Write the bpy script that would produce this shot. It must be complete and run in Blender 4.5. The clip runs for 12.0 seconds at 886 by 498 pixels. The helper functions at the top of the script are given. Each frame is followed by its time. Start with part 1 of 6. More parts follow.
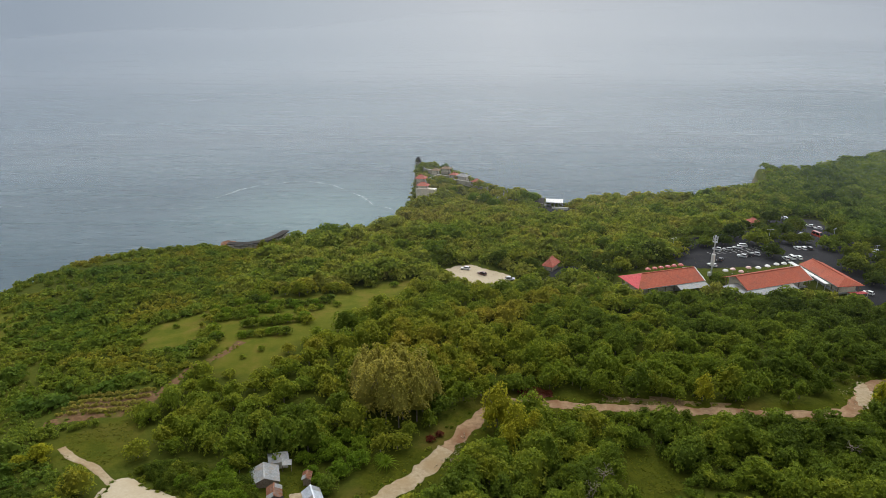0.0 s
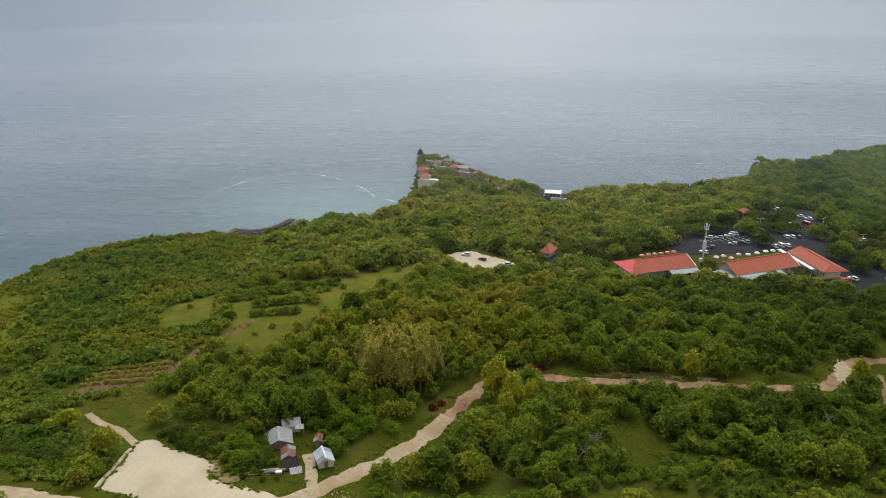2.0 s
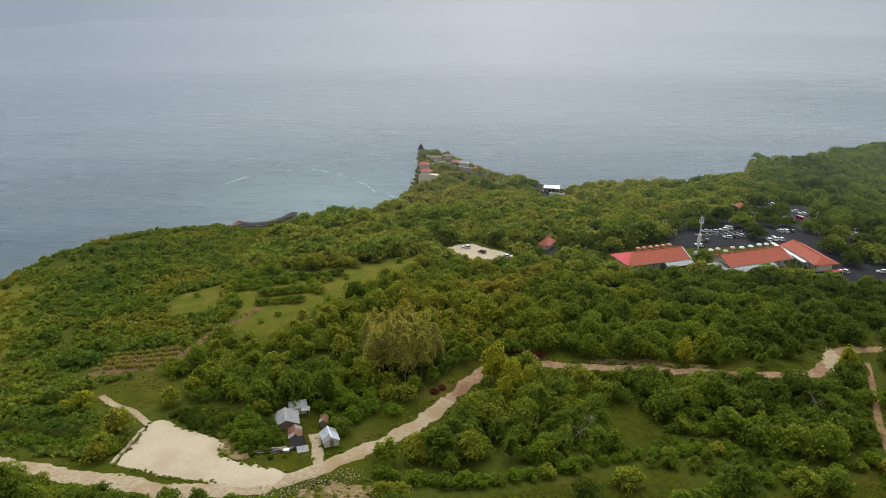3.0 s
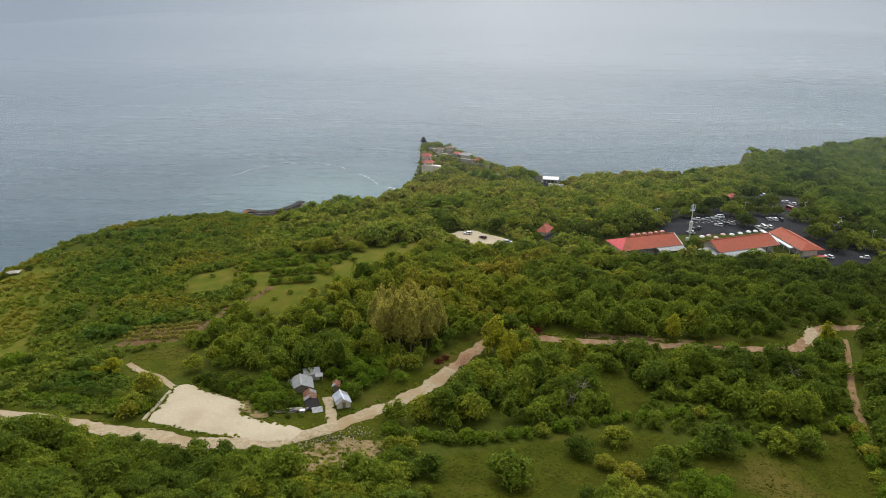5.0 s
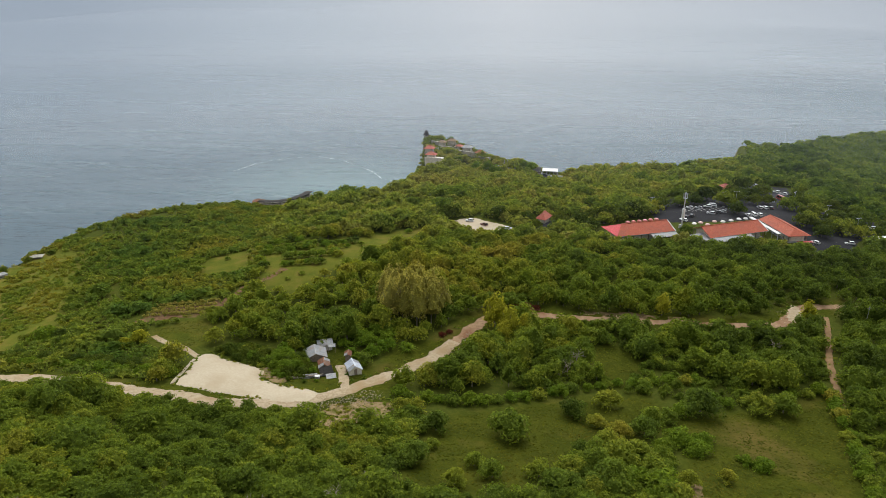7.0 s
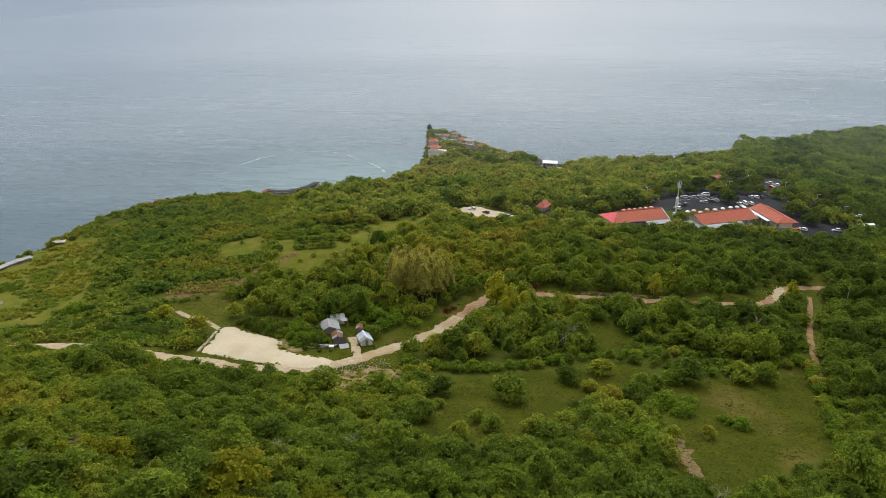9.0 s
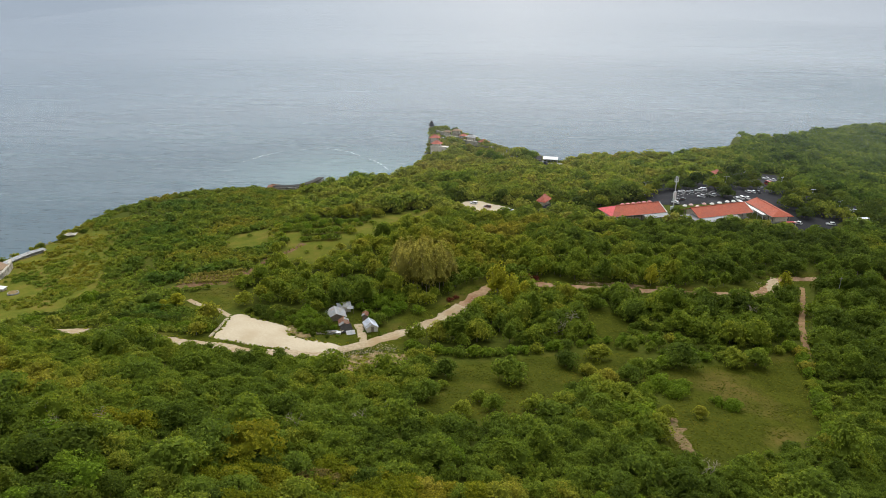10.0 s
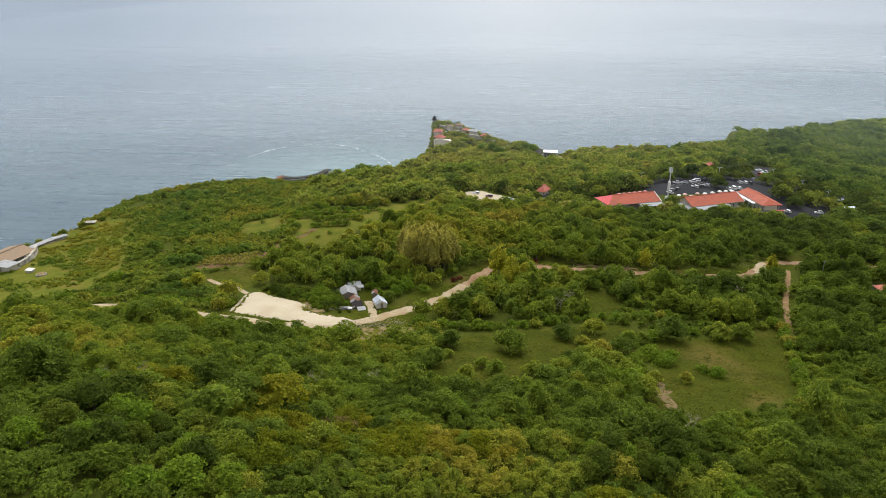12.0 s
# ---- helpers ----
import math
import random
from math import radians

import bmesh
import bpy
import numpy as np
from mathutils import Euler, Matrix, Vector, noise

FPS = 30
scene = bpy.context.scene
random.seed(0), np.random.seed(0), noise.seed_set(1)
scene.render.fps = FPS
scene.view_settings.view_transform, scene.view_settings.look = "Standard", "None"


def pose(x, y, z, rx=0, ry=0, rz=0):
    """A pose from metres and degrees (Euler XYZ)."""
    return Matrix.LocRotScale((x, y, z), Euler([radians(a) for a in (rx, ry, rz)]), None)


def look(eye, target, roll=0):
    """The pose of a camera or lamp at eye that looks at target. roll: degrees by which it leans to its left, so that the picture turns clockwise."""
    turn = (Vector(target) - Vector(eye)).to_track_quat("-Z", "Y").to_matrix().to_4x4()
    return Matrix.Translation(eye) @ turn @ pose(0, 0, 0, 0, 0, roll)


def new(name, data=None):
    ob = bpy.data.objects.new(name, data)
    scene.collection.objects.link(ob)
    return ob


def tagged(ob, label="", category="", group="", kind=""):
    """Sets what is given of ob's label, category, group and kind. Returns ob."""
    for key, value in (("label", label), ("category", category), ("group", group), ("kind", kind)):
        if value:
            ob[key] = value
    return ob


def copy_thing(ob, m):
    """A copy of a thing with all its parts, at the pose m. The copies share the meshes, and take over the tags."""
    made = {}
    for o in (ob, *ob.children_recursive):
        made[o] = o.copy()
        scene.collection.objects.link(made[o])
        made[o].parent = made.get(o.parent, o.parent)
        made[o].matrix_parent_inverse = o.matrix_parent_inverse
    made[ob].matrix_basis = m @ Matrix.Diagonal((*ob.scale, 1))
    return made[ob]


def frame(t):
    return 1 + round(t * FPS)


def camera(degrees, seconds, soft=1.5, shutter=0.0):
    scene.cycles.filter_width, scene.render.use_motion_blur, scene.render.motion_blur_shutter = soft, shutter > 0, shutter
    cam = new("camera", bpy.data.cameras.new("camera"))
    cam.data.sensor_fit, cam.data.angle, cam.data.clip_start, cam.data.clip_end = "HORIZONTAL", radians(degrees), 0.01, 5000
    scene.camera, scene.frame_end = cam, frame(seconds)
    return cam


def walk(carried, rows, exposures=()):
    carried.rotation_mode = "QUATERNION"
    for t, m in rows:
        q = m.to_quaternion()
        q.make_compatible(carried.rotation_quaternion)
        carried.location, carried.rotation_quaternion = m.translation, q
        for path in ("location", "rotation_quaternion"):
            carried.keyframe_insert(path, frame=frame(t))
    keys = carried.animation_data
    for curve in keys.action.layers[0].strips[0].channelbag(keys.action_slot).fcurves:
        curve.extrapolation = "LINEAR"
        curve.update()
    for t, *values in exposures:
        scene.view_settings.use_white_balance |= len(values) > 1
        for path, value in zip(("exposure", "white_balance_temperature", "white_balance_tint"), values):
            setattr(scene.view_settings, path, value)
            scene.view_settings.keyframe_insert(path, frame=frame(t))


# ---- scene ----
cam = camera(64.7, 12.0, soft=0.65)
PATH = [
    (0, look((0.82, -3.66, 102.20), (-3.83, 90.44, 68.70), -0.2)),
    (0.5, look((0.84, -6.42, 102.16), (-3.76, 87.68, 68.56), -0.2)),
    (1, look((0.83, -9.38, 102.14), (-3.77, 84.67, 68.39), -0.1)),
    (1.5, look((0.85, -12.59, 102.19), (-3.75, 81.36, 68.29), -0)),
    (2, look((0.89, -16.01, 102.26), (-3.81, 77.89, 68.16), 0)),
    (2.5, look((0.82, -19.48, 102.37), (-3.83, 74.37, 68.07), 0.1)),
    (3, look((0.74, -23.05, 102.42), (-3.86, 70.70, 67.97), 0.2)),
    (5, look((0.52, -38.09, 102.47), (-4.13, 55.46, 67.57), 0.4)),
    (5.5, look((0.48, -41.92, 102.47), (-4.22, 51.63, 67.42), 0.4)),
    (6, look((0.40, -45.75, 102.46), (-4.35, 47.75, 67.36), 0.4)),
    (6.5, look((0.39, -49.68, 102.50), (-4.36, 43.77, 67.30), 0.4)),
    (7, look((0.38, -53.59, 102.57), (-4.42, 39.86, 67.27), 0.4)),
    (9, look((0.15, -69.62, 102.84), (-4.85, 23.63, 67.19), 0.4)),
    (9.5, look((0.10, -73.64, 102.89), (-5.00, 19.61, 67.14), 0.4)),
    (10, look((-0.02, -77.74, 102.95), (-5.17, 15.46, 67.10), 0.4)),
    (10.5, look((-0.18, -81.85, 103.01), (-5.38, 11.35, 67.06), 0.4)),
    (11, look((-0.26, -85.88, 103.06), (-5.51, 7.27, 67.06), 0.4)),
    (11.5, look((-0.34, -89.87, 103.09), (-5.64, 3.28, 67.04), 0.4)),
    (12, look((-0.39, -93.93, 103.10), (-5.69, -0.83, 67.00), 0.4)),
]
walk(cam, PATH, exposures=[(0, -0.2), (5, -0.11), (9.5, 0.03), (12, 0.2)])

# ---- world and sun: bright overcast over the sea ----
SUN_AZ, SUN_EL = radians(2), radians(50)
world = bpy.data.worlds.new("overcast")
scene.world = world
world.use_nodes = True
wn, wl = world.node_tree.nodes, world.node_tree.links
wn.clear()
w_out = wn.new("ShaderNodeOutputWorld")
w_bg = wn.new("ShaderNodeBackground")
w_sky = wn.new("ShaderNodeTexSky")
w_sky.sky_type = "NISHITA"
w_sky.sun_disc = False
w_sky.sun_elevation = SUN_EL
w_sky.sun_rotation = SUN_AZ
w_sky.air_density, w_sky.dust_density = 1.0, 3.0
w_tc = wn.new("ShaderNodeTexCoord")
w_sep = wn.new("ShaderNodeSeparateXYZ")
w_ramp = wn.new("ShaderNodeValToRGB")
w_ramp.color_ramp.elements[0].position = 0.0
w_ramp.color_ramp.elements[0].color = (5.7, 6.1, 6.6, 1)
w_ramp.color_ramp.elements[1].position = 0.8
w_ramp.color_ramp.elements[1].color = (8.6, 8.8, 9.0, 1)
w_ramp.color_ramp.elements.new(0.3).color = (7.8, 8.1, 8.5, 1)
w_noise = wn.new("ShaderNodeTexNoise")
w_noise.inputs["Scale"].default_value = 2.2
w_noise.inputs["Detail"].default_value = 4.0
w_cloud = wn.new("ShaderNodeMapRange")
w_cloud.inputs["From Min"].default_value = 0.3
w_cloud.inputs["From Max"].default_value = 0.7
w_cloud.inputs["To Min"].default_value = 0.88
w_cloud.inputs["To Max"].default_value = 1.1
w_mul = wn.new("ShaderNodeVectorMath")
w_mul.operation = "SCALE"
w_mix = wn.new("ShaderNodeMix")
w_mix.data_type = "RGBA"
w_mix.inputs["Factor"].default_value = 0.86
wl.new(w_tc.outputs["Generated"], w_sep.inputs[0])
wl.new(w_sep.outputs["Z"], w_ramp.inputs["Fac"])
wl.new(w_tc.outputs["Generated"], w_noise.inputs["Vector"])
wl.new(w_noise.outputs["Fac"], w_cloud.inputs["Value"])
# the cloud is brighter round the hidden sun
w_dot = wn.new("ShaderNodeVectorMath")
w_dot.operation = "DOT_PRODUCT"
w_dot.inputs[1].default_value = (math.sin(SUN_AZ) * math.cos(SUN_EL), math.cos(SUN_AZ) * math.cos(SUN_EL), math.sin(SUN_EL))
wl.new(w_tc.outputs["Generated"], w_dot.inputs[0])
w_glow = wn.new("ShaderNodeMapRange")
w_glow.interpolation_type = "SMOOTHSTEP"
w_glow.inputs["From Min"].default_value, w_glow.inputs["From Max"].default_value = 0.45, 1.0
w_glow.inputs["To Min"].default_value, w_glow.inputs["To Max"].default_value = 0.72, 2.8
wl.new(w_dot.outputs["Value"], w_glow.inputs["Value"])
w_both = wn.new("ShaderNodeMath")
w_both.operation = "MULTIPLY"
wl.new(w_cloud.outputs["Result"], w_both.inputs[0])
wl.new(w_glow.outputs["Result"], w_both.inputs[1])
wl.new(w_ramp.outputs["Color"], w_mul.inputs[0])
wl.new(w_both.outputs[0], w_mul.inputs["Scale"])
wl.new(w_sky.outputs["Color"], w_mix.inputs["A"])
wl.new(w_mul.outputs["Vector"], w_mix.inputs["B"])
wl.new(w_mix.outputs["Result"], w_bg.inputs["Color"])
w_bg.inputs["Strength"].default_value = 0.124
wl.new(w_bg.outputs["Background"], w_out.inputs["Surface"])

sun = new("sun", bpy.data.lights.new("sun", "SUN"))
sun.data.energy, sun.data.angle, sun.data.color = 1.1, radians(22), (1.0, 0.96, 0.9)
sun.matrix_world = look((200 * math.sin(SUN_AZ) * math.cos(SUN_EL), 200 * math.cos(SUN_AZ) * math.cos(SUN_EL), 200 * math.sin(SUN_EL)), (0, 0, 0))

# ---- materials ----
def blank(name):
    m = bpy.data.materials.new(name)
    m.use_nodes = True
    return m, m.node_tree.nodes, m.node_tree.links, m.node_tree.nodes["Principled BSDF"]


def noise_node(n, l, vec, scale, detail=4.0, rough=0.55):
    t = n.new("ShaderNodeTexNoise")
    t.inputs["Scale"].default_value, t.inputs["Detail"].default_value, t.inputs["Roughness"].default_value = scale, detail, rough
    l.new(vec, t.inputs["Vector"])
    return t.outputs["Fac"]


def ramp(n, l, fac, stops):
    r = n.new("ShaderNodeValToRGB")
    e = r.color_ramp.elements
    while len(e) < len(stops):
        e.new(0.5)
    for k, (p, c) in zip(e, stops):
        k.position, k.color = p, (*c, 1)
    l.new(fac, r.inputs["Fac"])
    return r.outputs["Color"]


def blend(n, l, kind, fac, a, b):
    x = n.new("ShaderNodeMix")
    x.data_type, x.blend_type = "RGBA", kind
    for sock, v in (("Factor", fac), ("A", a), ("B", b)):
        if isinstance(v, bpy.types.NodeSocket):
            l.new(v, x.inputs[sock])
        elif sock == "Factor":
            x.inputs[sock].default_value = v
        else:
            x.inputs["A" if sock == "A" else "B"].default_value = (*v, 1)
    return x.outputs["Result"]


def maths(n, l, op, a, b=0.5):
    x = n.new("ShaderNodeMath")
    x.operation = op
    for i, v in enumerate((a, b)):
        if isinstance(v, bpy.types.NodeSocket):
            l.new(v, x.inputs[i])
        else:
            x.inputs[i].default_value = v
    return x.outputs[0]


def surface(name, low, high, scale, rough=0.8, bump=0.3, dist=0.05, wear=None, wear_scale=0.3, wear_from=0.5, wear_to=0.7, metal=0.0):
    """Fine grain between two colours, with larger patches of a third."""
    m, n, l, b = blank(name)
    pos = n.new("ShaderNodeNewGeometry").outputs["Position"]
    fine = noise_node(n, l, pos, scale, 6.0, 0.65)
    col = ramp(n, l, fine, [(0.3, low), (0.7, high)])
    if wear:
        big = noise_node(n, l, pos, wear_scale, 5.0)
        mask = ramp(n, l, big, [(wear_from, (0, 0, 0)), (wear_to, (1, 1, 1))])
        col = blend(n, l, "MIX", mask, col, wear)
    l.new(col, b.inputs["Base Color"])
    b.inputs["Roughness"].default_value, b.inputs["Metallic"].default_value = rough, metal
    b.inputs["Specular IOR Level"].default_value = 0.5 if rough < 0.7 else 0.05
    bp = n.new("ShaderNodeBump")
    bp.inputs["Strength"].default_value, bp.inputs["Distance"].default_value = bump, dist
    l.new(fine, bp.inputs["Height"])
    l.new(bp.outputs["Normal"], b.inputs["Normal"])
    return m


def foliage(name, stops, mass=True, patch=0.4, glow=0.35):
    """Leaves: each plant has its own tone, each leaf clump its own value."""
    m, n, l, b = blank(name)
    pos = n.new("ShaderNodeNewGeometry").outputs["Position"]
    if mass:
        a = n.new("ShaderNodeAttribute")
        a.attribute_name = "tone"
        tone = a.outputs["Fac"]
    else:
        tone = n.new("ShaderNodeObjectInfo").outputs["Random"]
    wide = n.new("ShaderNodeMapRange")
    wide.inputs["From Min"].default_value, wide.inputs["From Max"].default_value = 0.33, 0.67
    l.new(noise_node(n, l, pos, 0.035, 2.0), wide.inputs["Value"])
    big = wide.outputs["Result"]
    t = maths(n, l, "ADD", maths(n, l, "MULTIPLY", tone, 1 - patch), maths(n, l, "MULTIPLY", big, patch))
    col = ramp(n, l, t, stops)
    leaf = n.new("ShaderNodeAttribute")
    leaf.attribute_name = "leaf"
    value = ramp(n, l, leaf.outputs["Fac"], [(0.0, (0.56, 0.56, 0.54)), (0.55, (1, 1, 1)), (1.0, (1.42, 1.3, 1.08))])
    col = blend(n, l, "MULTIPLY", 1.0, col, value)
    l.new(col, b.inputs["Base Color"])
    b.inputs["Roughness"].default_value = 0.7
    b.inputs["Specular IOR Level"].default_value = 0.03
    # light that comes through a leaf is fresher than the light it turns back
    tr = n.new("ShaderNodeBsdfTranslucent")
    l.new(blend(n, l, "MULTIPLY", 1.0, col, (1.45, 1.4, 0.8)), tr.inputs["Color"])
    mx = n.new("ShaderNodeMixShader")
    mx.inputs["Fac"].default_value = glow
    l.new(b.outputs[0], mx.inputs[1])
    l.new(tr.outputs[0], mx.inputs[2])
    l.new(mx.outputs[0], n["Material Output"].inputs["Surface"])
    return m


GREENS = [(0.06, (0.054, 0.082, 0.012)), (0.30, (0.106, 0.154, 0.020)), (0.52, (0.150, 0.202, 0.022)), (0.74, (0.214, 0.240, 0.027)), (0.97, (0.284, 0.252, 0.034))]
DARKS = [(0.05, (0.042, 0.068, 0.011)), (0.5, (0.076, 0.108, 0.013)), (0.95, (0.122, 0.146, 0.016))]
OLIVES = [(0.05, (0.100, 0.130, 0.009)), (0.5, (0.165, 0.180, 0.011)), (0.95, (0.215, 0.195, 0.018))]
M_WOOD = foliage("mixed_leaves", GREENS, glow=0.4)
# dry green made paler than the near leaves: distance haze in the colour
M_FAR = foliage("hazed_dry_green_leaves", [(0.02, (0.050, 0.090, 0.012)), (0.25, (0.118, 0.176, 0.026)), (0.5, (0.188, 0.240, 0.038)), (0.75, (0.255, 0.276, 0.050)), (0.97, (0.285, 0.272, 0.064))], glow=0.48)
M_SCRUB = foliage("scrub_leaves", [(0.1, (0.090, 0.150, 0.024)), (0.45, (0.165, 0.212, 0.028)), (0.85, (0.250, 0.228, 0.032))], patch=0.6)
M_TREE = foliage("tree_leaves", GREENS, mass=False)
M_TREE_DARK = foliage("deep_green_leaves", DARKS, mass=False)
M_TREE_OLIVE = foliage("olive_green_leaves", OLIVES, mass=False)
M_YELLOW = foliage("yellow_green_leaves", [(0.0, (0.27, 0.285, 0.022)), (1.0, (0.33, 0.32, 0.028))], mass=False)
M_OLIVE = foliage("olive_brown_leaves", [(0.0, (0.29, 0.275, 0.055)), (1.0, (0.36, 0.325, 0.08))], mass=False)
M_DRY = foliage("dull_brown_green_leaves", [(0.0, (0.115, 0.098, 0.030)), (1.0, (0.175, 0.142, 0.040))], mass=False)
M_FRESH = foliage("fresh_green_leaves", [(0.0, (0.098, 0.172, 0.014)), (1.0, (0.148, 0.205, 0.017))], mass=False)
M_RED = foliage("dry_red_leaves", [(0.0, (0.10, 0.025, 0.015)), (1.0, (0.14, 0.05, 0.03))], mass=False)
M_GRASS = foliage("grass_blades", [(0.1, (0.050, 0.066, 0.006)), (0.6, (0.072, 0.078, 0.008)), (1.0, (0.100, 0.080, 0.014))])
M_BARK = surface("bark", (0.10, 0.08, 0.06), (0.24, 0.21, 0.17), 3.0, 0.9, 0.6, 0.05)
M_SAND = surface("pale_limestone_sand", (0.39, 0.325, 0.225), (0.46, 0.395, 0.285), 1.6, 0.95, 0.25, 0.06, wear=(0.36, 0.29, 0.19), wear_scale=0.09)
M_ROAD = surface("dirt_road", (0.25, 0.19, 0.112), (0.42, 0.345, 0.235), 0.9, 0.95, 0.8, 0.12, wear=(0.285, 0.205, 0.115), wear_scale=0.12, wear_from=0.46, wear_to=0.66)
M_REDROAD = surface("brown_dirt_road", (0.20, 0.125, 0.070), (0.34, 0.230, 0.140), 0.9, 0.95, 0.8, 0.12, wear=(0.20, 0.105, 0.058), wear_scale=0.15, wear_from=0.48, wear_to=0.66)
M_ROUGH = surface("weedy_rubble_soil", (0.13, 0.090, 0.034), (0.29, 0.215, 0.115), 0.9, 0.95, 0.9, 0.12, wear=(0.085, 0.09, 0.014), wear_scale=0.3, wear_from=0.55, wear_to=0.72)
M_REDSOIL = surface("dark_red_soil", (0.10, 0.03, 0.022), (0.20, 0.075, 0.05), 1.5, 0.95, 0.9, 0.15)
M_SOIL = surface("brown_soil", (0.10, 0.065, 0.03), (0.23, 0.16, 0.085), 1.2, 0.95, 0.8, 0.1, wear=(0.075, 0.09, 0.012), wear_scale=0.5)
M_TILLED = surface("tilled_red_brown_soil", (0.095, 0.052, 0.026), (0.185, 0.115, 0.060), 1.1, 0.95, 0.9, 0.12, wear=(0.080, 0.085, 0.014), wear_scale=0.25, wear_from=0.52, wear_to=0.68)
M_CLAY = surface("trodden_orange_clay", (0.17, 0.10, 0.046), (0.28, 0.18, 0.098), 1.2, 0.95, 0.6, 0.06, wear=(0.13, 0.10, 0.04), wear_scale=0.6)
M_ASPHALT = surface("asphalt", (0.018, 0.018, 0.020), (0.034, 0.034, 0.037), 4.0, 0.85, 0.2, 0.01, wear=(0.05, 0.05, 0.052), wear_scale=0.07)
M_STONE = surface("limestone", (0.30, 0.27, 0.22), (0.52, 0.48, 0.40), 1.5, 0.9, 0.6, 0.08, wear=(0.14, 0.14, 0.11), wear_scale=0.4)


def ground_material():
    m, n, l, b = blank("grassy_ground")
    geo = n.new("ShaderNodeNewGeometry")
    pos = geo.outputs["Position"]
    fine = noise_node(n, l, pos, 0.9, 6.0, 0.7)
    grass = ramp(n, l, fine, [(0.3, (0.036, 0.048, 0.005)), (0.55, (0.058, 0.067, 0.007)), (0.75, (0.086, 0.080, 0.011))])
    mid = noise_node(n, l, pos, 0.16, 5.0, 0.6)
    grass = blend(n, l, "MULTIPLY", 1.0, grass, ramp(n, l, mid, [(0.35, (0.72, 0.76, 0.7)), (0.65, (1.12, 1.06, 1.0))]))
    big = noise_node(n, l, pos, 0.045, 4.0)
    dry = ramp(n, l, big, [(0.55, (0, 0, 0)), (0.72, (0.7, 0.7, 0.7))])
    grass = blend(n, l, "MIX", dry, grass, (0.13, 0.095, 0.026))
    litter = ramp(n, l, fine, [(0.3, (0.038, 0.055, 0.007)), (0.7, (0.078, 0.085, 0.014))])
    a = n.new("ShaderNodeAttribute")
    a.attribute_name = "meadow"
    col = blend(n, l, "MIX", a.outputs["Fac"], litter, grass)
    a = n.new("ShaderNodeAttribute")
    a.attribute_name = "parched"
    straw = ramp(n, l, mid, [(0.35, (0.080, 0.098, 0.012)), (0.52, (0.112, 0.116, 0.016)), (0.68, (0.146, 0.118, 0.026))])
    col = blend(n, l, "MIX", a.outputs["Fac"], col, straw)
    # bare rock shows where the slope is steep
    sep = n.new("ShaderNodeSeparateXYZ")
    l.new(geo.outputs["Normal"], sep.inputs[0])
    steep = ramp(n, l, maths(n, l, "ADD", sep.outputs["Z"], maths(n, l, "MULTIPLY", fine, 0.3)), [(0.55, (1, 1, 1)), (0.85, (0, 0, 0))])
    stretch = n.new("ShaderNodeMapping")
    stretch.inputs["Scale"].default_value = (0.25, 0.25, 0.06)
    l.new(pos, stretch.inputs["Vector"])
    rocky = ramp(n, l, noise_node(n, l, stretch.outputs["Vector"], 1.0, 8.0, 0.7), [(0.3, (0.09, 0.085, 0.06)), (0.5, (0.22, 0.2, 0.15)), (0.7, (0.42, 0.39, 0.31))])
    col = blend(n, l, "MIX", steep, col, rocky)
    l.new(col, b.inputs["Base Color"])
    b.inputs["Roughness"].default_value = 0.95
    b.inputs["Specular IOR Level"].default_value = 0.02
    bp = n.new("ShaderNodeBump")
    bp.inputs["Strength"].default_value, bp.inputs["Distance"].default_value = 0.8, 0.25
    l.new(fine, bp.inputs["Height"])
    l.new(bp.outputs["Normal"], b.inputs["Normal"])
    return m


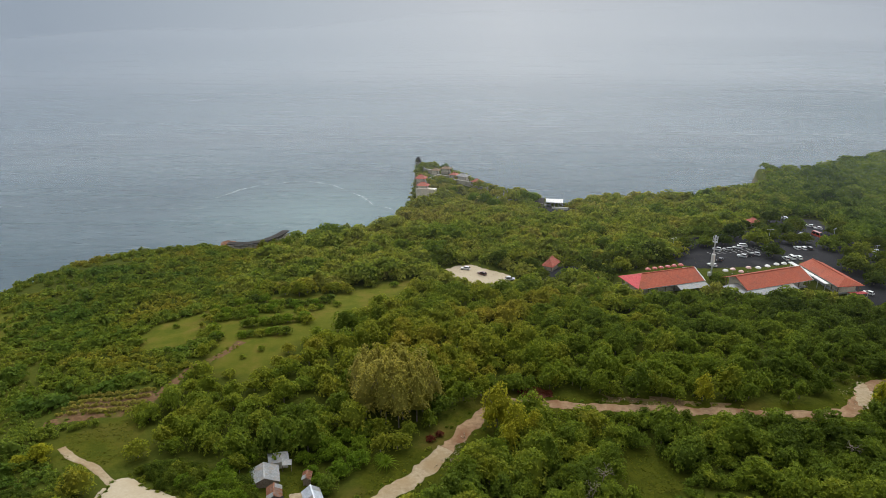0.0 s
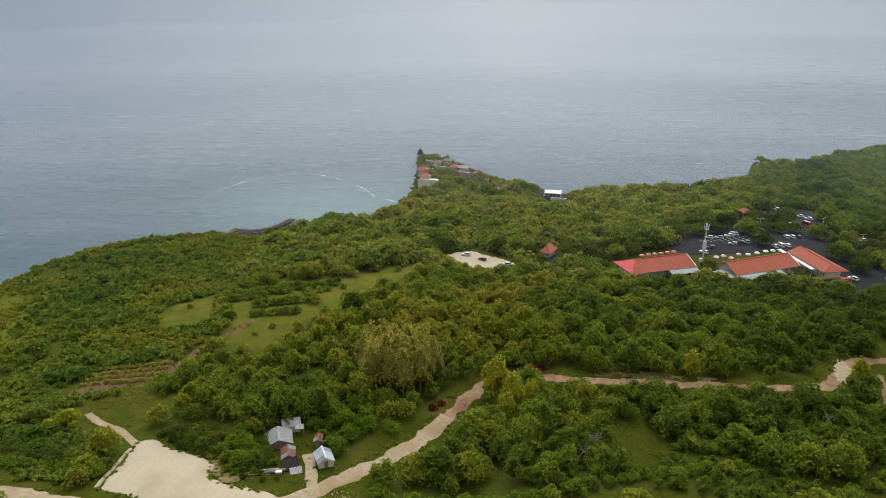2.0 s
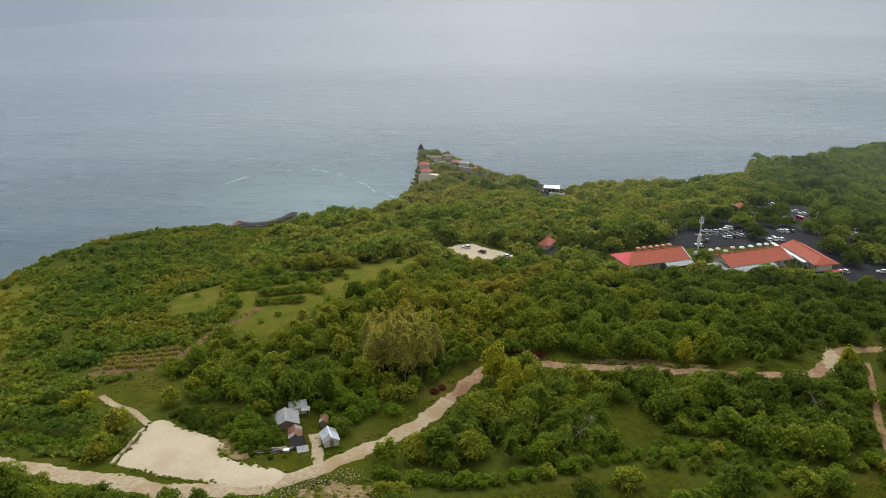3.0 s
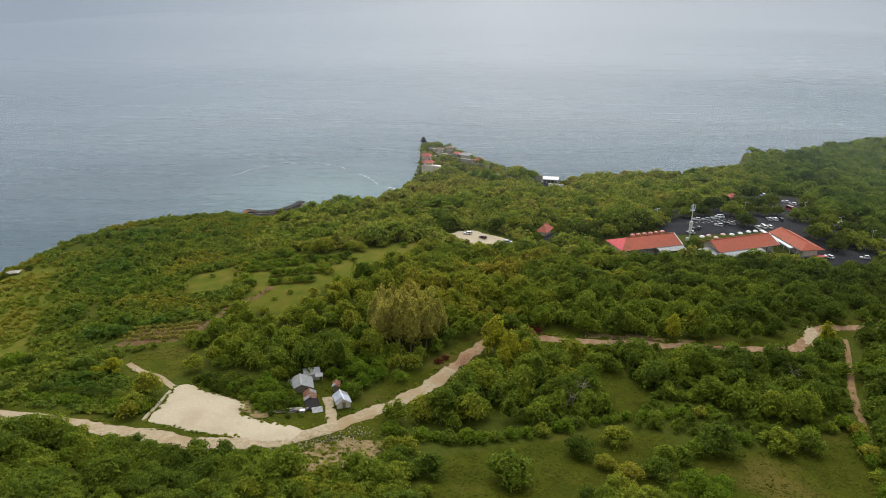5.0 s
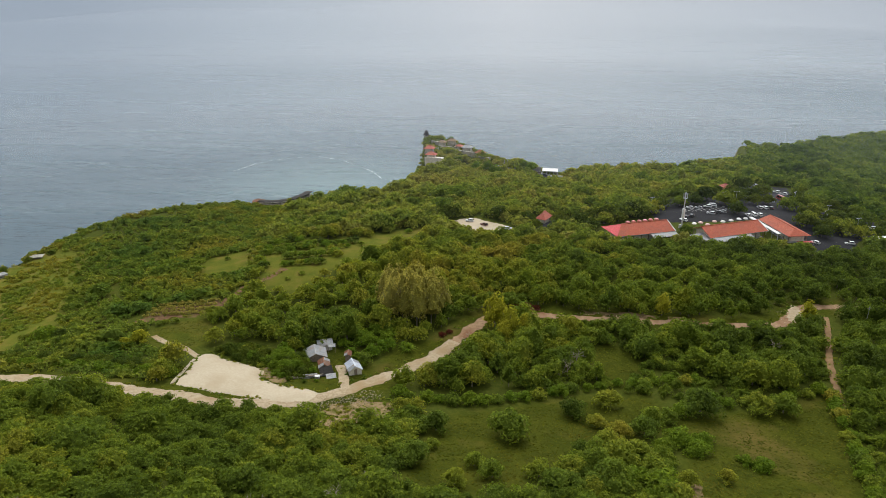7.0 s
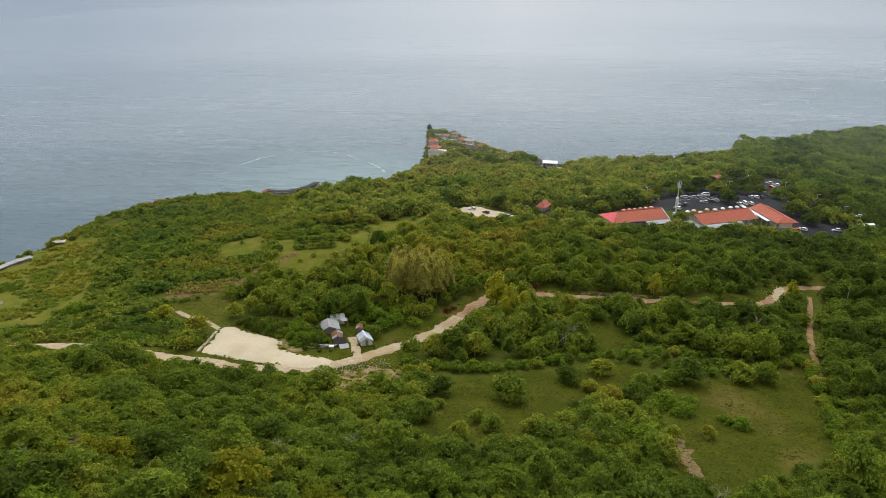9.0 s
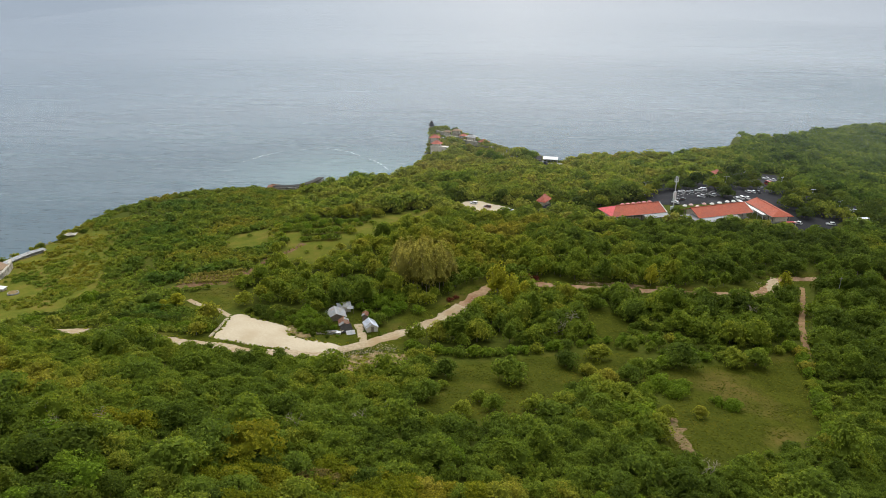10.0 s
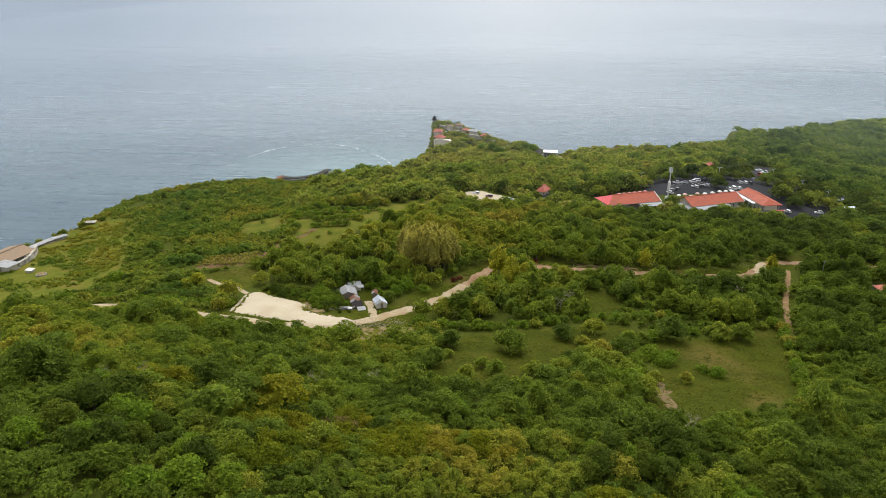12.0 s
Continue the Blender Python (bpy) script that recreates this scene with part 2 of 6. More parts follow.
def sea_material():
    m, n, l, b = blank("sea_water")
    pos = n.new("ShaderNodeNewGeometry").outputs["Position"]

    def stretched(sx, sy, turn, scale, detail):
        mp = n.new("ShaderNodeMapping")
        mp.inputs["Rotation"].default_value = (0, 0, radians(turn))
        mp.inputs["Scale"].default_value = (sx, sy, 1)
        l.new(pos, mp.inputs["Vector"])
        return noise_node(n, l, mp.outputs["Vector"], scale, detail, 0.6)

    swell = stretched(0.22, 1.0, 10, 0.075, 4.0)
    chop = stretched(0.4, 1.0, 8, 0.22, 4.0)
    bands = stretched(0.12, 1.0, 5, 0.006, 4.0)
    deep = ramp(n, l, bands, [(0.3, (0.052, 0.092, 0.114)), (0.7, (0.090, 0.132, 0.152))])
    # turquoise shallows in the bay beside the point
    sub = n.new("ShaderNodeVectorMath")
    sub.operation = "DISTANCE"
    l.new(pos, sub.inputs[0])
    sub.inputs[1].default_value = (-150, 650, -98)
    far = maths(n, l, "ADD", maths(n, l, "MULTIPLY", sub.outputs["Value"], 1 / 180.0), maths(n, l, "MULTIPLY", maths(n, l, "SUBTRACT", bands, 0.5), 0.9))
    shallow = ramp(n, l, far, [(0.15, (1, 1, 1)), (1.0, (0, 0, 0))])
    col = blend(n, l, "MIX", shallow, deep, (0.130, 0.198, 0.204))
    l.new(col, b.inputs["Base Color"])
    # wind streaks ruffle the surface in long bands
    streak = stretched(0.08, 1.0, 4, 0.03, 5.0)
    slick = n.new("ShaderNodeMapRange")
    slick.inputs["From Min"].default_value, slick.inputs["From Max"].default_value = 0.35, 0.65
    slick.inputs["To Min"].default_value, slick.inputs["To Max"].default_value = 0.16, 0.3
    l.new(streak, slick.inputs["Value"])
    l.new(slick.outputs["Result"], b.inputs["Roughness"])
    b.inputs["Specular IOR Level"].default_value = 0.40
    b.inputs["IOR"].default_value = 1.33
    h = maths(n, l, "ADD", maths(n, l, "MULTIPLY", swell, 6.5), maths(n, l, "MULTIPLY", chop, 0.5))
    bp = n.new("ShaderNodeBump")
    bp.inputs["Strength"].default_value, bp.inputs["Distance"].default_value = 0.3, 1.0
    l.new(h, bp.inputs["Height"])
    l.new(bp.outputs["Normal"], b.inputs["Normal"])
    return m


M_GROUND, M_SEA = ground_material(), sea_material()
M_FOAM = surface("sea_foam", (0.38, 0.47, 0.48), (0.74, 0.79, 0.79), 0.35, 0.8, 0.3, 0.1)

# ---- the lie of the land ----
SEA_Z = -98.0
SWELLS = [  # x, y, spread, height
    (-95, -25, 60, 36.66), (-10, 20, 40, 3.16), (-130, 70, 40, 7.41), (40, 40, 35, 7.38), (-40, 500, 45, 10.05),
    (65, 440, 45, -6.42), (-90, 365, 40, -6.56), (150, 310, 45, 6.83), (-65, 195, 45, 5.36), (45, 120, 35, -0.91),
]


def ground(x, y):
    """Height of the land at x, y (numbers or arrays), without the cliffs."""
    X, Y = x / 100, (np.minimum(y, 620) - 150) / 100
    z = -5.06 - 1.35 * X - 2.81 * Y + 1.32 * X * Y - 1.98 * X * X - 0.52 * Y * Y
    for a, b, s, h in SWELLS:
        z = z + h * np.exp(-((x - a) ** 2 + (y - b) ** 2) / (2 * s * s))
    return z


COAST = [
    (-260, -400), (-225, 60), (-208, 165), (-207, 200), (-204, 232), (-205, 275), (-195, 312), (-162, 333), (-130, 338),
    (-108, 345), (-92, 368), (-64, 369), (-50, 374), (-42, 400), (-38, 452), (-43, 498), (-42, 519), (-37, 517), (-17, 493), (4, 464),
    (20, 458), (46, 444), (56, 430), (73, 446), (101, 442), (141, 446), (190, 477), (206, 502), (222, 552), (228, 563),
    (266, 564), (340, 641), (430, 723), (700, 960), (1400, 1500), (1400, -400),
]


def inside(poly, x, y):
    """Which of the points lie in the polygon."""
    x, y = np.asarray(x, float), np.asarray(y, float)
    r = np.zeros(x.shape, bool)
    for (x0, y0), (x1, y1) in zip(poly, poly[1:] + poly[:1]):
        if y0 != y1:
            r ^= ((y0 > y) != (y1 > y)) & (x < (x1 - x0) * (y - y0) / (y1 - y0) + x0)
    return r


def away(line, x, y, closed=False):
    """Distance of the points from a line of plan points."""
    x, y = np.asarray(x, float), np.asarray(y, float)
    d = np.full(x.shape, 1e9)
    for (x0, y0), (x1, y1) in zip(line, line[1:] + (line[:1] if closed else [])):
        dx, dy = x1 - x0, y1 - y0
        k = np.clip(((x - x0) * dx + (y - y0) * dy) / (dx * dx + dy * dy + 1e-9), 0, 1)
        d = np.minimum(d, np.hypot(x - x0 - k * dx, y - y0 - k * dy))
    return d


def wave(x, y, s, seed=0):
    """Cheap smooth variation between -1 and 1."""
    return (np.sin(x / s + 1.7 * seed) * np.cos(y / s * 1.3 + seed) + np.sin((x + y) / s * 0.61 + 2.3 * seed) * np.sin((x - 1.7 * y) / s * 0.83 + seed)) / 2


def terrain(x, y):
    """Height with the cliffs down to the sea."""
    x, y = np.asarray(x, float), np.asarray(y, float)
    d = away(COAST, x, y, True) * np.where(inside(COAST, x, y), -1, 1)
    d = d + 2.0 * wave(x, y, 5, 1) + 1.2 * wave(x, y, 2.3, 2)
    k = np.clip(d / 17, 0, 1)
    fall = np.clip(0.12 * k + 1.05 * np.clip(k - 0.05, 0, 1) ** 0.8 + 0.03 * np.sin(k * 21), 0, 1)
    g = ground(x, y) + 0.25 * wave(x, y, 4, 3)
    return g * (1 - fall) + (SEA_Z - 6) * fall


def obj(name, verts, faces, material, parent=None):
    me = bpy.data.meshes.new(name)
    me.from_pydata([tuple(map(float, v)) for v in verts], [], faces)
    me.materials.append(material)
    ob = new(name, me)
    ob.parent = parent
    return ob


def smooth(ob):
    ob.data.polygons.foreach_set("use_smooth", np.ones(len(ob.data.polygons), bool))
    return ob


def sheet(name, xs, ys, height, material):
    gx, gy = np.meshgrid(xs, ys)
    z = height(gx.ravel(), gy.ravel())
    w, h = len(xs), len(ys)
    i = (np.arange(h - 1)[:, None] * w + np.arange(w - 1)).ravel()
    return obj(name, np.c_[gx.ravel(), gy.ravel(), z], np.c_[i, i + 1, i + w + 1, i + w].tolist(), material)


sea = obj("water", [(-7000, -3000, SEA_Z), (7000, -3000, SEA_Z), (7000, 9000, SEA_Z), (-7000, 9000, SEA_Z)], [(0, 1, 2, 3)], M_SEA)
tagged(sea, "grey-blue ocean with long low swell", "sea", kind="structure")

# glowing sheets that stand in for sea mist: it thickens with distance and closes the view where water and sky run
# together
def mist_sheet(radius, top, full, most, seaward=False):
    m, n, l, b = blank("mist_glow")
    n.remove(b)
    sep = n.new("ShaderNodeSeparateXYZ")
    l.new(n.new("ShaderNodeNewGeometry").outputs["Position"], sep.inputs[0])
    rise, lift, side = n.new("ShaderNodeMapRange"), n.new("ShaderNodeMapRange"), n.new("ShaderNodeMapRange")
    rise.interpolation_type = lift.interpolation_type = "SMOOTHSTEP"
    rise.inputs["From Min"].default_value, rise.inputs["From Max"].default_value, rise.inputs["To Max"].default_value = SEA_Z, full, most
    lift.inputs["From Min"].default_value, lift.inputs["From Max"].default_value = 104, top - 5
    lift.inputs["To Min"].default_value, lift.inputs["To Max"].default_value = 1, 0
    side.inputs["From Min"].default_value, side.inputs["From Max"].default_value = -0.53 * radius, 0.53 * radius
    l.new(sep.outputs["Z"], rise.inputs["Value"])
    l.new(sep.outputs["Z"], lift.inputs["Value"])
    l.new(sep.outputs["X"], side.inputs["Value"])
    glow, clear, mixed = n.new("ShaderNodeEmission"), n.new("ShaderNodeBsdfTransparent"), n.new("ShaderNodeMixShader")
    # haze painted as emission, brightest ahead and dimmer to both sides
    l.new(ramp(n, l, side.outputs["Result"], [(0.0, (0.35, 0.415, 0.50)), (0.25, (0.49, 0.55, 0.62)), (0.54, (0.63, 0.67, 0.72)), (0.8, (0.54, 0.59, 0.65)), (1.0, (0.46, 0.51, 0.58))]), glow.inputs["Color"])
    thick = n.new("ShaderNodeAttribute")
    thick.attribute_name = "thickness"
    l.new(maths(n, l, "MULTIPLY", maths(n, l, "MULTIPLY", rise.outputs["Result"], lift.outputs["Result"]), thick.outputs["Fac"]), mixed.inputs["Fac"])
    l.new(clear.outputs[0], mixed.inputs[1])
    l.new(glow.outputs[0], mixed.inputs[2])
    l.new(mixed.outputs[0], n["Material Output"].inputs["Surface"])
    arc = [radians(a) for a in range(-80, 81, 4)]
    v = [(radius * math.sin(a), radius * math.cos(a), z) for a in arc for z in (SEA_Z - 1, top)]
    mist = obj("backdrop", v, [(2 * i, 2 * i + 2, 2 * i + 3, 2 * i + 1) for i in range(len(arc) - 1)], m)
    # the near glowing sheets thin out towards the land
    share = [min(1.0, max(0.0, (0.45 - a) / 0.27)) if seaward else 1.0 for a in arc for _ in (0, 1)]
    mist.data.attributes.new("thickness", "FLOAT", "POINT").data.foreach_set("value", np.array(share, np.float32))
    tagged(mist, "pale glowing sheet that stands in for sea mist towards the horizon", "mist", kind="structure")


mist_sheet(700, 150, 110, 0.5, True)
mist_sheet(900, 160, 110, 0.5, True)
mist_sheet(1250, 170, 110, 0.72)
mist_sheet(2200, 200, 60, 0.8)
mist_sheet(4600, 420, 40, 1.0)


# upright pale sheets that stand in for haze over the land: they scatter daylight, thinnest at the canopy
def haze_sheet(y0, most):
    m, n, l, b = blank("haze_veil")
    n.remove(b)
    a = n.new("ShaderNodeAttribute")
    a.attribute_name = "thickness"
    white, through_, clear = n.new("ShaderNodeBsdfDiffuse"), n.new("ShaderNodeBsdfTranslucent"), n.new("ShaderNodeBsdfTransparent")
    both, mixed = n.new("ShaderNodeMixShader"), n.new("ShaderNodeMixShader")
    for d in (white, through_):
        # bluish white of the painted haze
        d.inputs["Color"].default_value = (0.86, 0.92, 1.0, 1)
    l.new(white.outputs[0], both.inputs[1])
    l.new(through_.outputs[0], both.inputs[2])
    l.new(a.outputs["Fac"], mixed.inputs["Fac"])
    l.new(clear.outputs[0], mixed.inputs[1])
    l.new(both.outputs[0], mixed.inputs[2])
    l.new(mixed.outputs[0], n["Material Output"].inputs["Surface"])
    xs, up = np.arange(-420, 641, 20.0), np.arange(-30, 111, 10.0)
    gx, gu = np.meshgrid(xs, up)
    gx, gu = gx.ravel(), gu.ravel()
    z = ground(gx, np.full(gx.shape, float(y0))) + gu
    w = len(xs)
    i = (np.arange(len(up) - 1)[:, None] * w + np.arange(w - 1)).ravel()
    air = obj("backdrop", np.c_[gx, np.full(gx.shape, float(y0)), z], np.c_[i, i + 1, i + w + 1, i + w].tolist(), m)
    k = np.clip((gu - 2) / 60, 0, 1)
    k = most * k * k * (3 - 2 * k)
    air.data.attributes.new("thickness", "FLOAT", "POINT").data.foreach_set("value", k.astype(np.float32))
    tagged(air, "thin pale sheet that stands in for haze over the treetops", "haze", kind="structure")


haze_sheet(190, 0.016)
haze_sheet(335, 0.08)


def spline(pts, step):
    """Points every step metres along a smooth line through pts."""
    p = [Vector((*q, 0)) for q in pts]
    p = [2 * p[0] - p[1]] + p + [2 * p[-1] - p[-2]]
    out = []
    for a, b, c, d in zip(p, p[1:], p[2:], p[3:]):
        k = max(2, int((c - b).length / step))
        for i in range(k):
            t = i / k
            out.append(0.5 * (2 * b + (c - a) * t + (2 * a - 5 * b + 4 * c - d) * t * t + (3 * b - a - 3 * c + d) * t ** 3))
    out.append(p[-2])
    return [(v.x, v.y) for v in out]


def strip(name, pts, width, material, lift=0.12, ragged=0.25):
    """A lane with ragged edges that lies on the land."""
    line = spline(pts, 1.2)
    verts, faces, n = [], [], 7
    for i, (x, y) in enumerate(line):
        x0, y0 = line[max(i - 1, 0)]
        x1, y1 = line[min(i + 1, len(line) - 1)]
        d = math.hypot(x1 - x0, y1 - y0) or 1
        nx, ny = -(y1 - y0) / d, (x1 - x0) / d
        lw = width / 2 * (1 + ragged * (float(wave(x, y, 2.1, 4)) + 0.5 * random.uniform(-1, 1)))
        rw = width / 2 * (1 + ragged * (float(wave(x, y, 2.6, 5)) + 0.5 * random.uniform(-1, 1)))
        for k in range(n):
            s = -lw + (lw + rw) * k / (n - 1)
            px, py = x + nx * s, y + ny * s
            rut = -0.07 if k in (2, 4) else 0
            edge = -0.2 if k in (0, n - 1) else 0
            verts.append((px, py, float(ground(px, py) + 0.25 * wave(px, py, 4, 3)) + lift + rut + edge))
        if i:
            for k in range(n - 1):
                a = (i - 1) * n + k
                faces.append((a, a + n, a + n + 1, a + 1))
    return smooth(obj(name, verts, faces, material))


from mathutils.geometry import delaunay_2d_cdt


def patch(name, poly, material, lift=0.1, dome=0.0, step=2.0, ragged=0.5):
    """A flat area with an uneven outline that lies on the land."""
    rim = []
    for (x0, y0), (x1, y1) in zip(poly, poly[1:] + poly[:1]):
        k = max(1, int(math.hypot(x1 - x0, y1 - y0) / 1.2))
        for i in range(k):
            rim.append((x0 + (x1 - x0) * i / k + ragged * random.uniform(-1, 1), y0 + (y1 - y0) * i / k + ragged * random.uniform(-1, 1)))
    xs, ys = zip(*poly)
    gx, gy = np.meshgrid(np.arange(min(xs), max(xs), step), np.arange(min(ys), max(ys), step))
    gx, gy = gx.ravel(), gy.ravel()
    keep = inside(rim, gx, gy) & (away(rim, gx, gy, True) > 0.6)
    pts = rim + list(zip(gx[keep].tolist(), gy[keep].tolist()))
    v, _, f, *_ = delaunay_2d_cdt([Vector(p) for p in pts], [], [list(range(len(rim)))], 1, 1e-4)
    x, y = np.array([p.x for p in v]), np.array([p.y for p in v])
    d = away(rim, x, y, True)
    z = ground(x, y) + 0.25 * wave(x, y, 4, 3) + lift - 0.2 * (d < 0.05) + dome * (1 - np.exp(-d / 4)) + 0.06 * wave(x, y, 1.7, 6)
    return smooth(obj(name, np.c_[x, y, z], [list(q) for q in f], material))


# ---- lanes, sand and clearings ----
TRACK = [(-150, 98), (-115, 99.9), (-98, 98.7), (-85.4, 96.6), (-74.3, 96), (-63, 95), (-52.9, 97.2), (-43, 101.5), (-33.6, 109.5), (-25.9, 117.1), (-17.7, 125.5), (-12, 133.4),
         (-5.9, 144.4), (1.7, 158.6), (9, 168), (23.4, 169.2), (38.5, 169.5), (53.8, 170.6), (68.8, 170.5), (87.6, 170.8), (105.3, 173.3), (114, 181), (124, 192), (150, 197), (190, 200)]
FOOTPATH = [(128.8, 184.4), (120, 163), (113.4, 148), (108, 132), (104, 119.5)]
FIELD_LANE = [(-79, 122), (-87, 128.5), (-95, 133), (-100, 137)]
FIELD_EDGE = [(-112, 149), (-104, 151.5), (-96, 154), (-90, 158), (-87, 166), (-84, 177), (-78.5, 186), (-74, 196)]
TILLED = [(-113, 152), (-109, 163), (-98, 165), (-88, 167), (-86, 158), (-94, 152), (-104, 148.5)]
NECK = [(-62, 117.5), (-57, 118.5), (-52.5, 114), (-50.5, 110), (-55, 109.6), (-58.5, 112)]
THICKET = [(-77, 128), (-70.5, 122.5), (-62, 119.5), (-55, 118), (-50, 112.5), (-46.5, 114), (-47.5, 121), (-50.5, 124.5), (-57, 128), (-66, 133), (-74, 132)]
YARD_PATH = [(-38.4, 123), (-36.6, 117.5), (-34.2, 109.5)]
SAND = [(-79, 103.5), (-79.3, 113), (-80.5, 125), (-77.7, 126.5), (-71, 121.5), (-64, 119.5), (-57.7, 116.8), (-58.5, 112), (-54.6, 109.5), (-47.2, 108), (-40, 106.5), (-42, 101), (-50, 98), (-55.5, 99.5), (-67.8, 100.6)]
QUARRY = [(112, 177), (116, 177), (121, 186), (123, 193), (119.5, 193), (115.5, 187)]
ROUGH = [(-44, 92), (-38, 99), (-30, 106), (-18, 104), (-19, 96), (-27, 89), (-37, 86)]
LOT = [(-15, 281), (-8, 289), (-1.8, 291), (8, 284), (17, 275), (14, 260), (4, 260)]
CLEAR_EAST = [(44, 72), (53, 86), (56, 108), (76, 114), (103.5, 126), (97, 100), (90, 82), (73, 69), (52, 52), (45, 57)]
CLEAR_MID = [(-13, 66), (-12, 80), (-4, 99), (12, 106), (28, 113), (47, 118), (57, 110), (40, 92), (22, 80), (10, 66), (-3, 62)]
GLADE = [(38, 147), (46, 150), (52, 138), (44, 124), (37, 131)]
MEADOW_A = [(-111, 201), (-110, 215), (-100, 223), (-91, 199), (-104, 193)]
MEADOW_B = [(-80, 193), (-75, 177), (-62, 174), (-58, 196)]
MEADOW_C = [(-51, 203), (-54, 241), (-40, 254), (-26, 268), (-23, 256), (-40, 224)]
ORCHARD = [(-80, 192), (-93, 214), (-97, 230), (-76, 240), (-54, 242), (-50, 203), (-59, 196)]
FIELD = [(-99, 132), (-102, 143), (-90, 151), (-80, 136), (-87, 128)]
YARD = [(-49, 112), (-43.5, 117), (-44, 122), (-40.5, 133), (-36.5, 131), (-31, 117), (-36, 111)]
HUT_LAWN = [(-29, 116), (-24, 128), (-23, 137), (-13, 141), (-12.5, 135), (-20, 122.5)]
CAR_PARK = [(90, 293), (92, 313), (101, 328), (152, 351), (168, 392), (200, 396), (190, 345), (215, 318), (204, 292), (182, 270), (176, 256), (154, 251), (149, 262), (156, 275), (150, 293), (128, 286), (98, 285)]
HALL_A = [(67, 250), (57, 266), (60, 282), (88, 292), (98, 284), (97, 266)]
HALL_B = [(104, 250), (98, 262), (100, 286), (135, 292), (153, 290), (156, 256), (142, 254), (136, 262)]
SOUTH_BAY = [(24, 274), (42, 294), (50, 286), (32, 268)]
SEA_MEADOW = [(-208, 126), (-206, 205), (-200, 240), (-186, 240), (-166, 208), (-150, 172), (-140, 146), (-142, 126), (-156, 112), (-190, 110)]
LOOKOUT = [(38, 398), (46, 440), (62, 426), (52, 390)]

land = smooth(sheet("ground", np.arange(-300, 660, 4), np.arange(-300, 900, 4), terrain, M_GROUND))
green = np.zeros(len(land.data.vertices), np.float32)
co = np.zeros(3 * len(green), np.float32)
land.data.vertices.foreach_get("co", co)
for poly in (CLEAR_EAST, CLEAR_MID, GLADE, MEADOW_A, MEADOW_B, MEADOW_C, ORCHARD, FIELD, YARD, HUT_LAWN, SEA_MEADOW, ROUGH):
    d = away(poly, co[0::3], co[1::3], True) * np.where(inside(poly, co[0::3], co[1::3]), 1, -1)
    green = np.maximum(green, np.clip((d + 4) / 4, 0, 1))
green = np.maximum(green, np.clip((9 - away(TRACK, co[0::3], co[1::3])) / 4, 0, 1))
land.data.attributes.new("meadow", "FLOAT", "POINT").data.foreach_set("value", green.astype(np.float32))
parched = np.clip((away(SEA_MEADOW, co[0::3], co[1::3], True) * np.where(inside(SEA_MEADOW, co[0::3], co[1::3]), 1, -1) + 22) / 26, 0, 1)
for poly, most in ((MEADOW_A, 0.85), (MEADOW_B, 0.75), (MEADOW_C, 0.95), (ORCHARD, 0.9), (FIELD, 0.35)):
    parched = np.maximum(parched, most * np.clip((away(poly, co[0::3], co[1::3], True) * np.where(inside(poly, co[0::3], co[1::3]), 1, -1) + 4) / 4, 0, 1))
land.data.attributes.new("parched", "FLOAT", "POINT").data.foreach_set("value", parched.astype(np.float32))
tagged(land, "grassy limestone plateau ending in steep cliffs", "ground", kind="structure")

BEND = 13
tagged(strip("road", TRACK[:8], 6.8, M_ROAD, 0.14), "rutted pale dirt road past the sand", "dirt road", kind="structure")
tagged(strip("road", TRACK[7:BEND], 5.0, M_ROAD, 0.15, 0.3), "rutted pale dirt road past huts", "dirt road", kind="structure")
tagged(strip("road", TRACK[BEND - 1:], 4.4, M_REDROAD, 0.13, 0.4), "rutted brown dirt road between trees", "dirt road", kind="structure")
tagged(patch("bare_soil", [(44, 70), (48, 79), (52, 80), (53, 66), (50, 54), (46.5, 57)], M_SOIL, 0.06, ragged=1.3), "worn brown soil in a clearing", "soil", kind="structure")
tagged(patch("red_soil", [(13, 171.5), (14, 176), (19, 178), (24, 177), (25, 172)], M_REDSOIL, 0.1, 0.5, ragged=1.0), "heap of dark red soil beside the road", "soil", kind="structure")
tagged(patch("roadside", [(36, 171), (38, 177), (58, 178), (76, 175), (76, 172)], M_SOIL, 0.06, ragged=1.4), "weedy brown soil beside the road", "soil", kind="structure")
tagged(strip("footpath", FOOTPATH, 2.0, M_CLAY, 0.4), "narrow brown footpath through scrub", "footpath", kind="structure")
tagged(strip("lane", FIELD_LANE, 2.4, M_ROAD), "short dirt lane beside a field", "lane", kind="structure")
tagged(strip("field_edge", FIELD_EDGE, 3.2, M_TILLED, ragged=0.6), "bare red-brown soil edge of a field", "soil", kind="structure")
tagged(patch("tilled_soil", TILLED, M_TILLED, 0.07, ragged=1.4), "tilled red-brown soil between rows of dry crops", "soil", kind="structure")
tagged(patch("road_verge", NECK, M_ROUGH, 0.34, ragged=1.3), "weedy sand and rubble beside the sand", "soil", kind="structure")
tagged(strip("yard_path", YARD_PATH, 3.0, M_ROAD, 0.16), "pale dirt path into a hut yard", "path", kind="structure")
tagged(patch("sand_pit", SAND, M_SAND, 0.22, 0.5), "levelled spread of pale limestone sand", "sand", kind="structure")
tagged(patch("quarry_cut", QUARRY, M_ROAD, 0.2, 0.6), "bare pale earth cutting beside the road", "earth", kind="structure")
tagged(patch("rubble_ground", ROUGH, M_ROUGH, 0.05, ragged=1.6), "rough ground with brown soil and weeds", "soil", kind="structure")
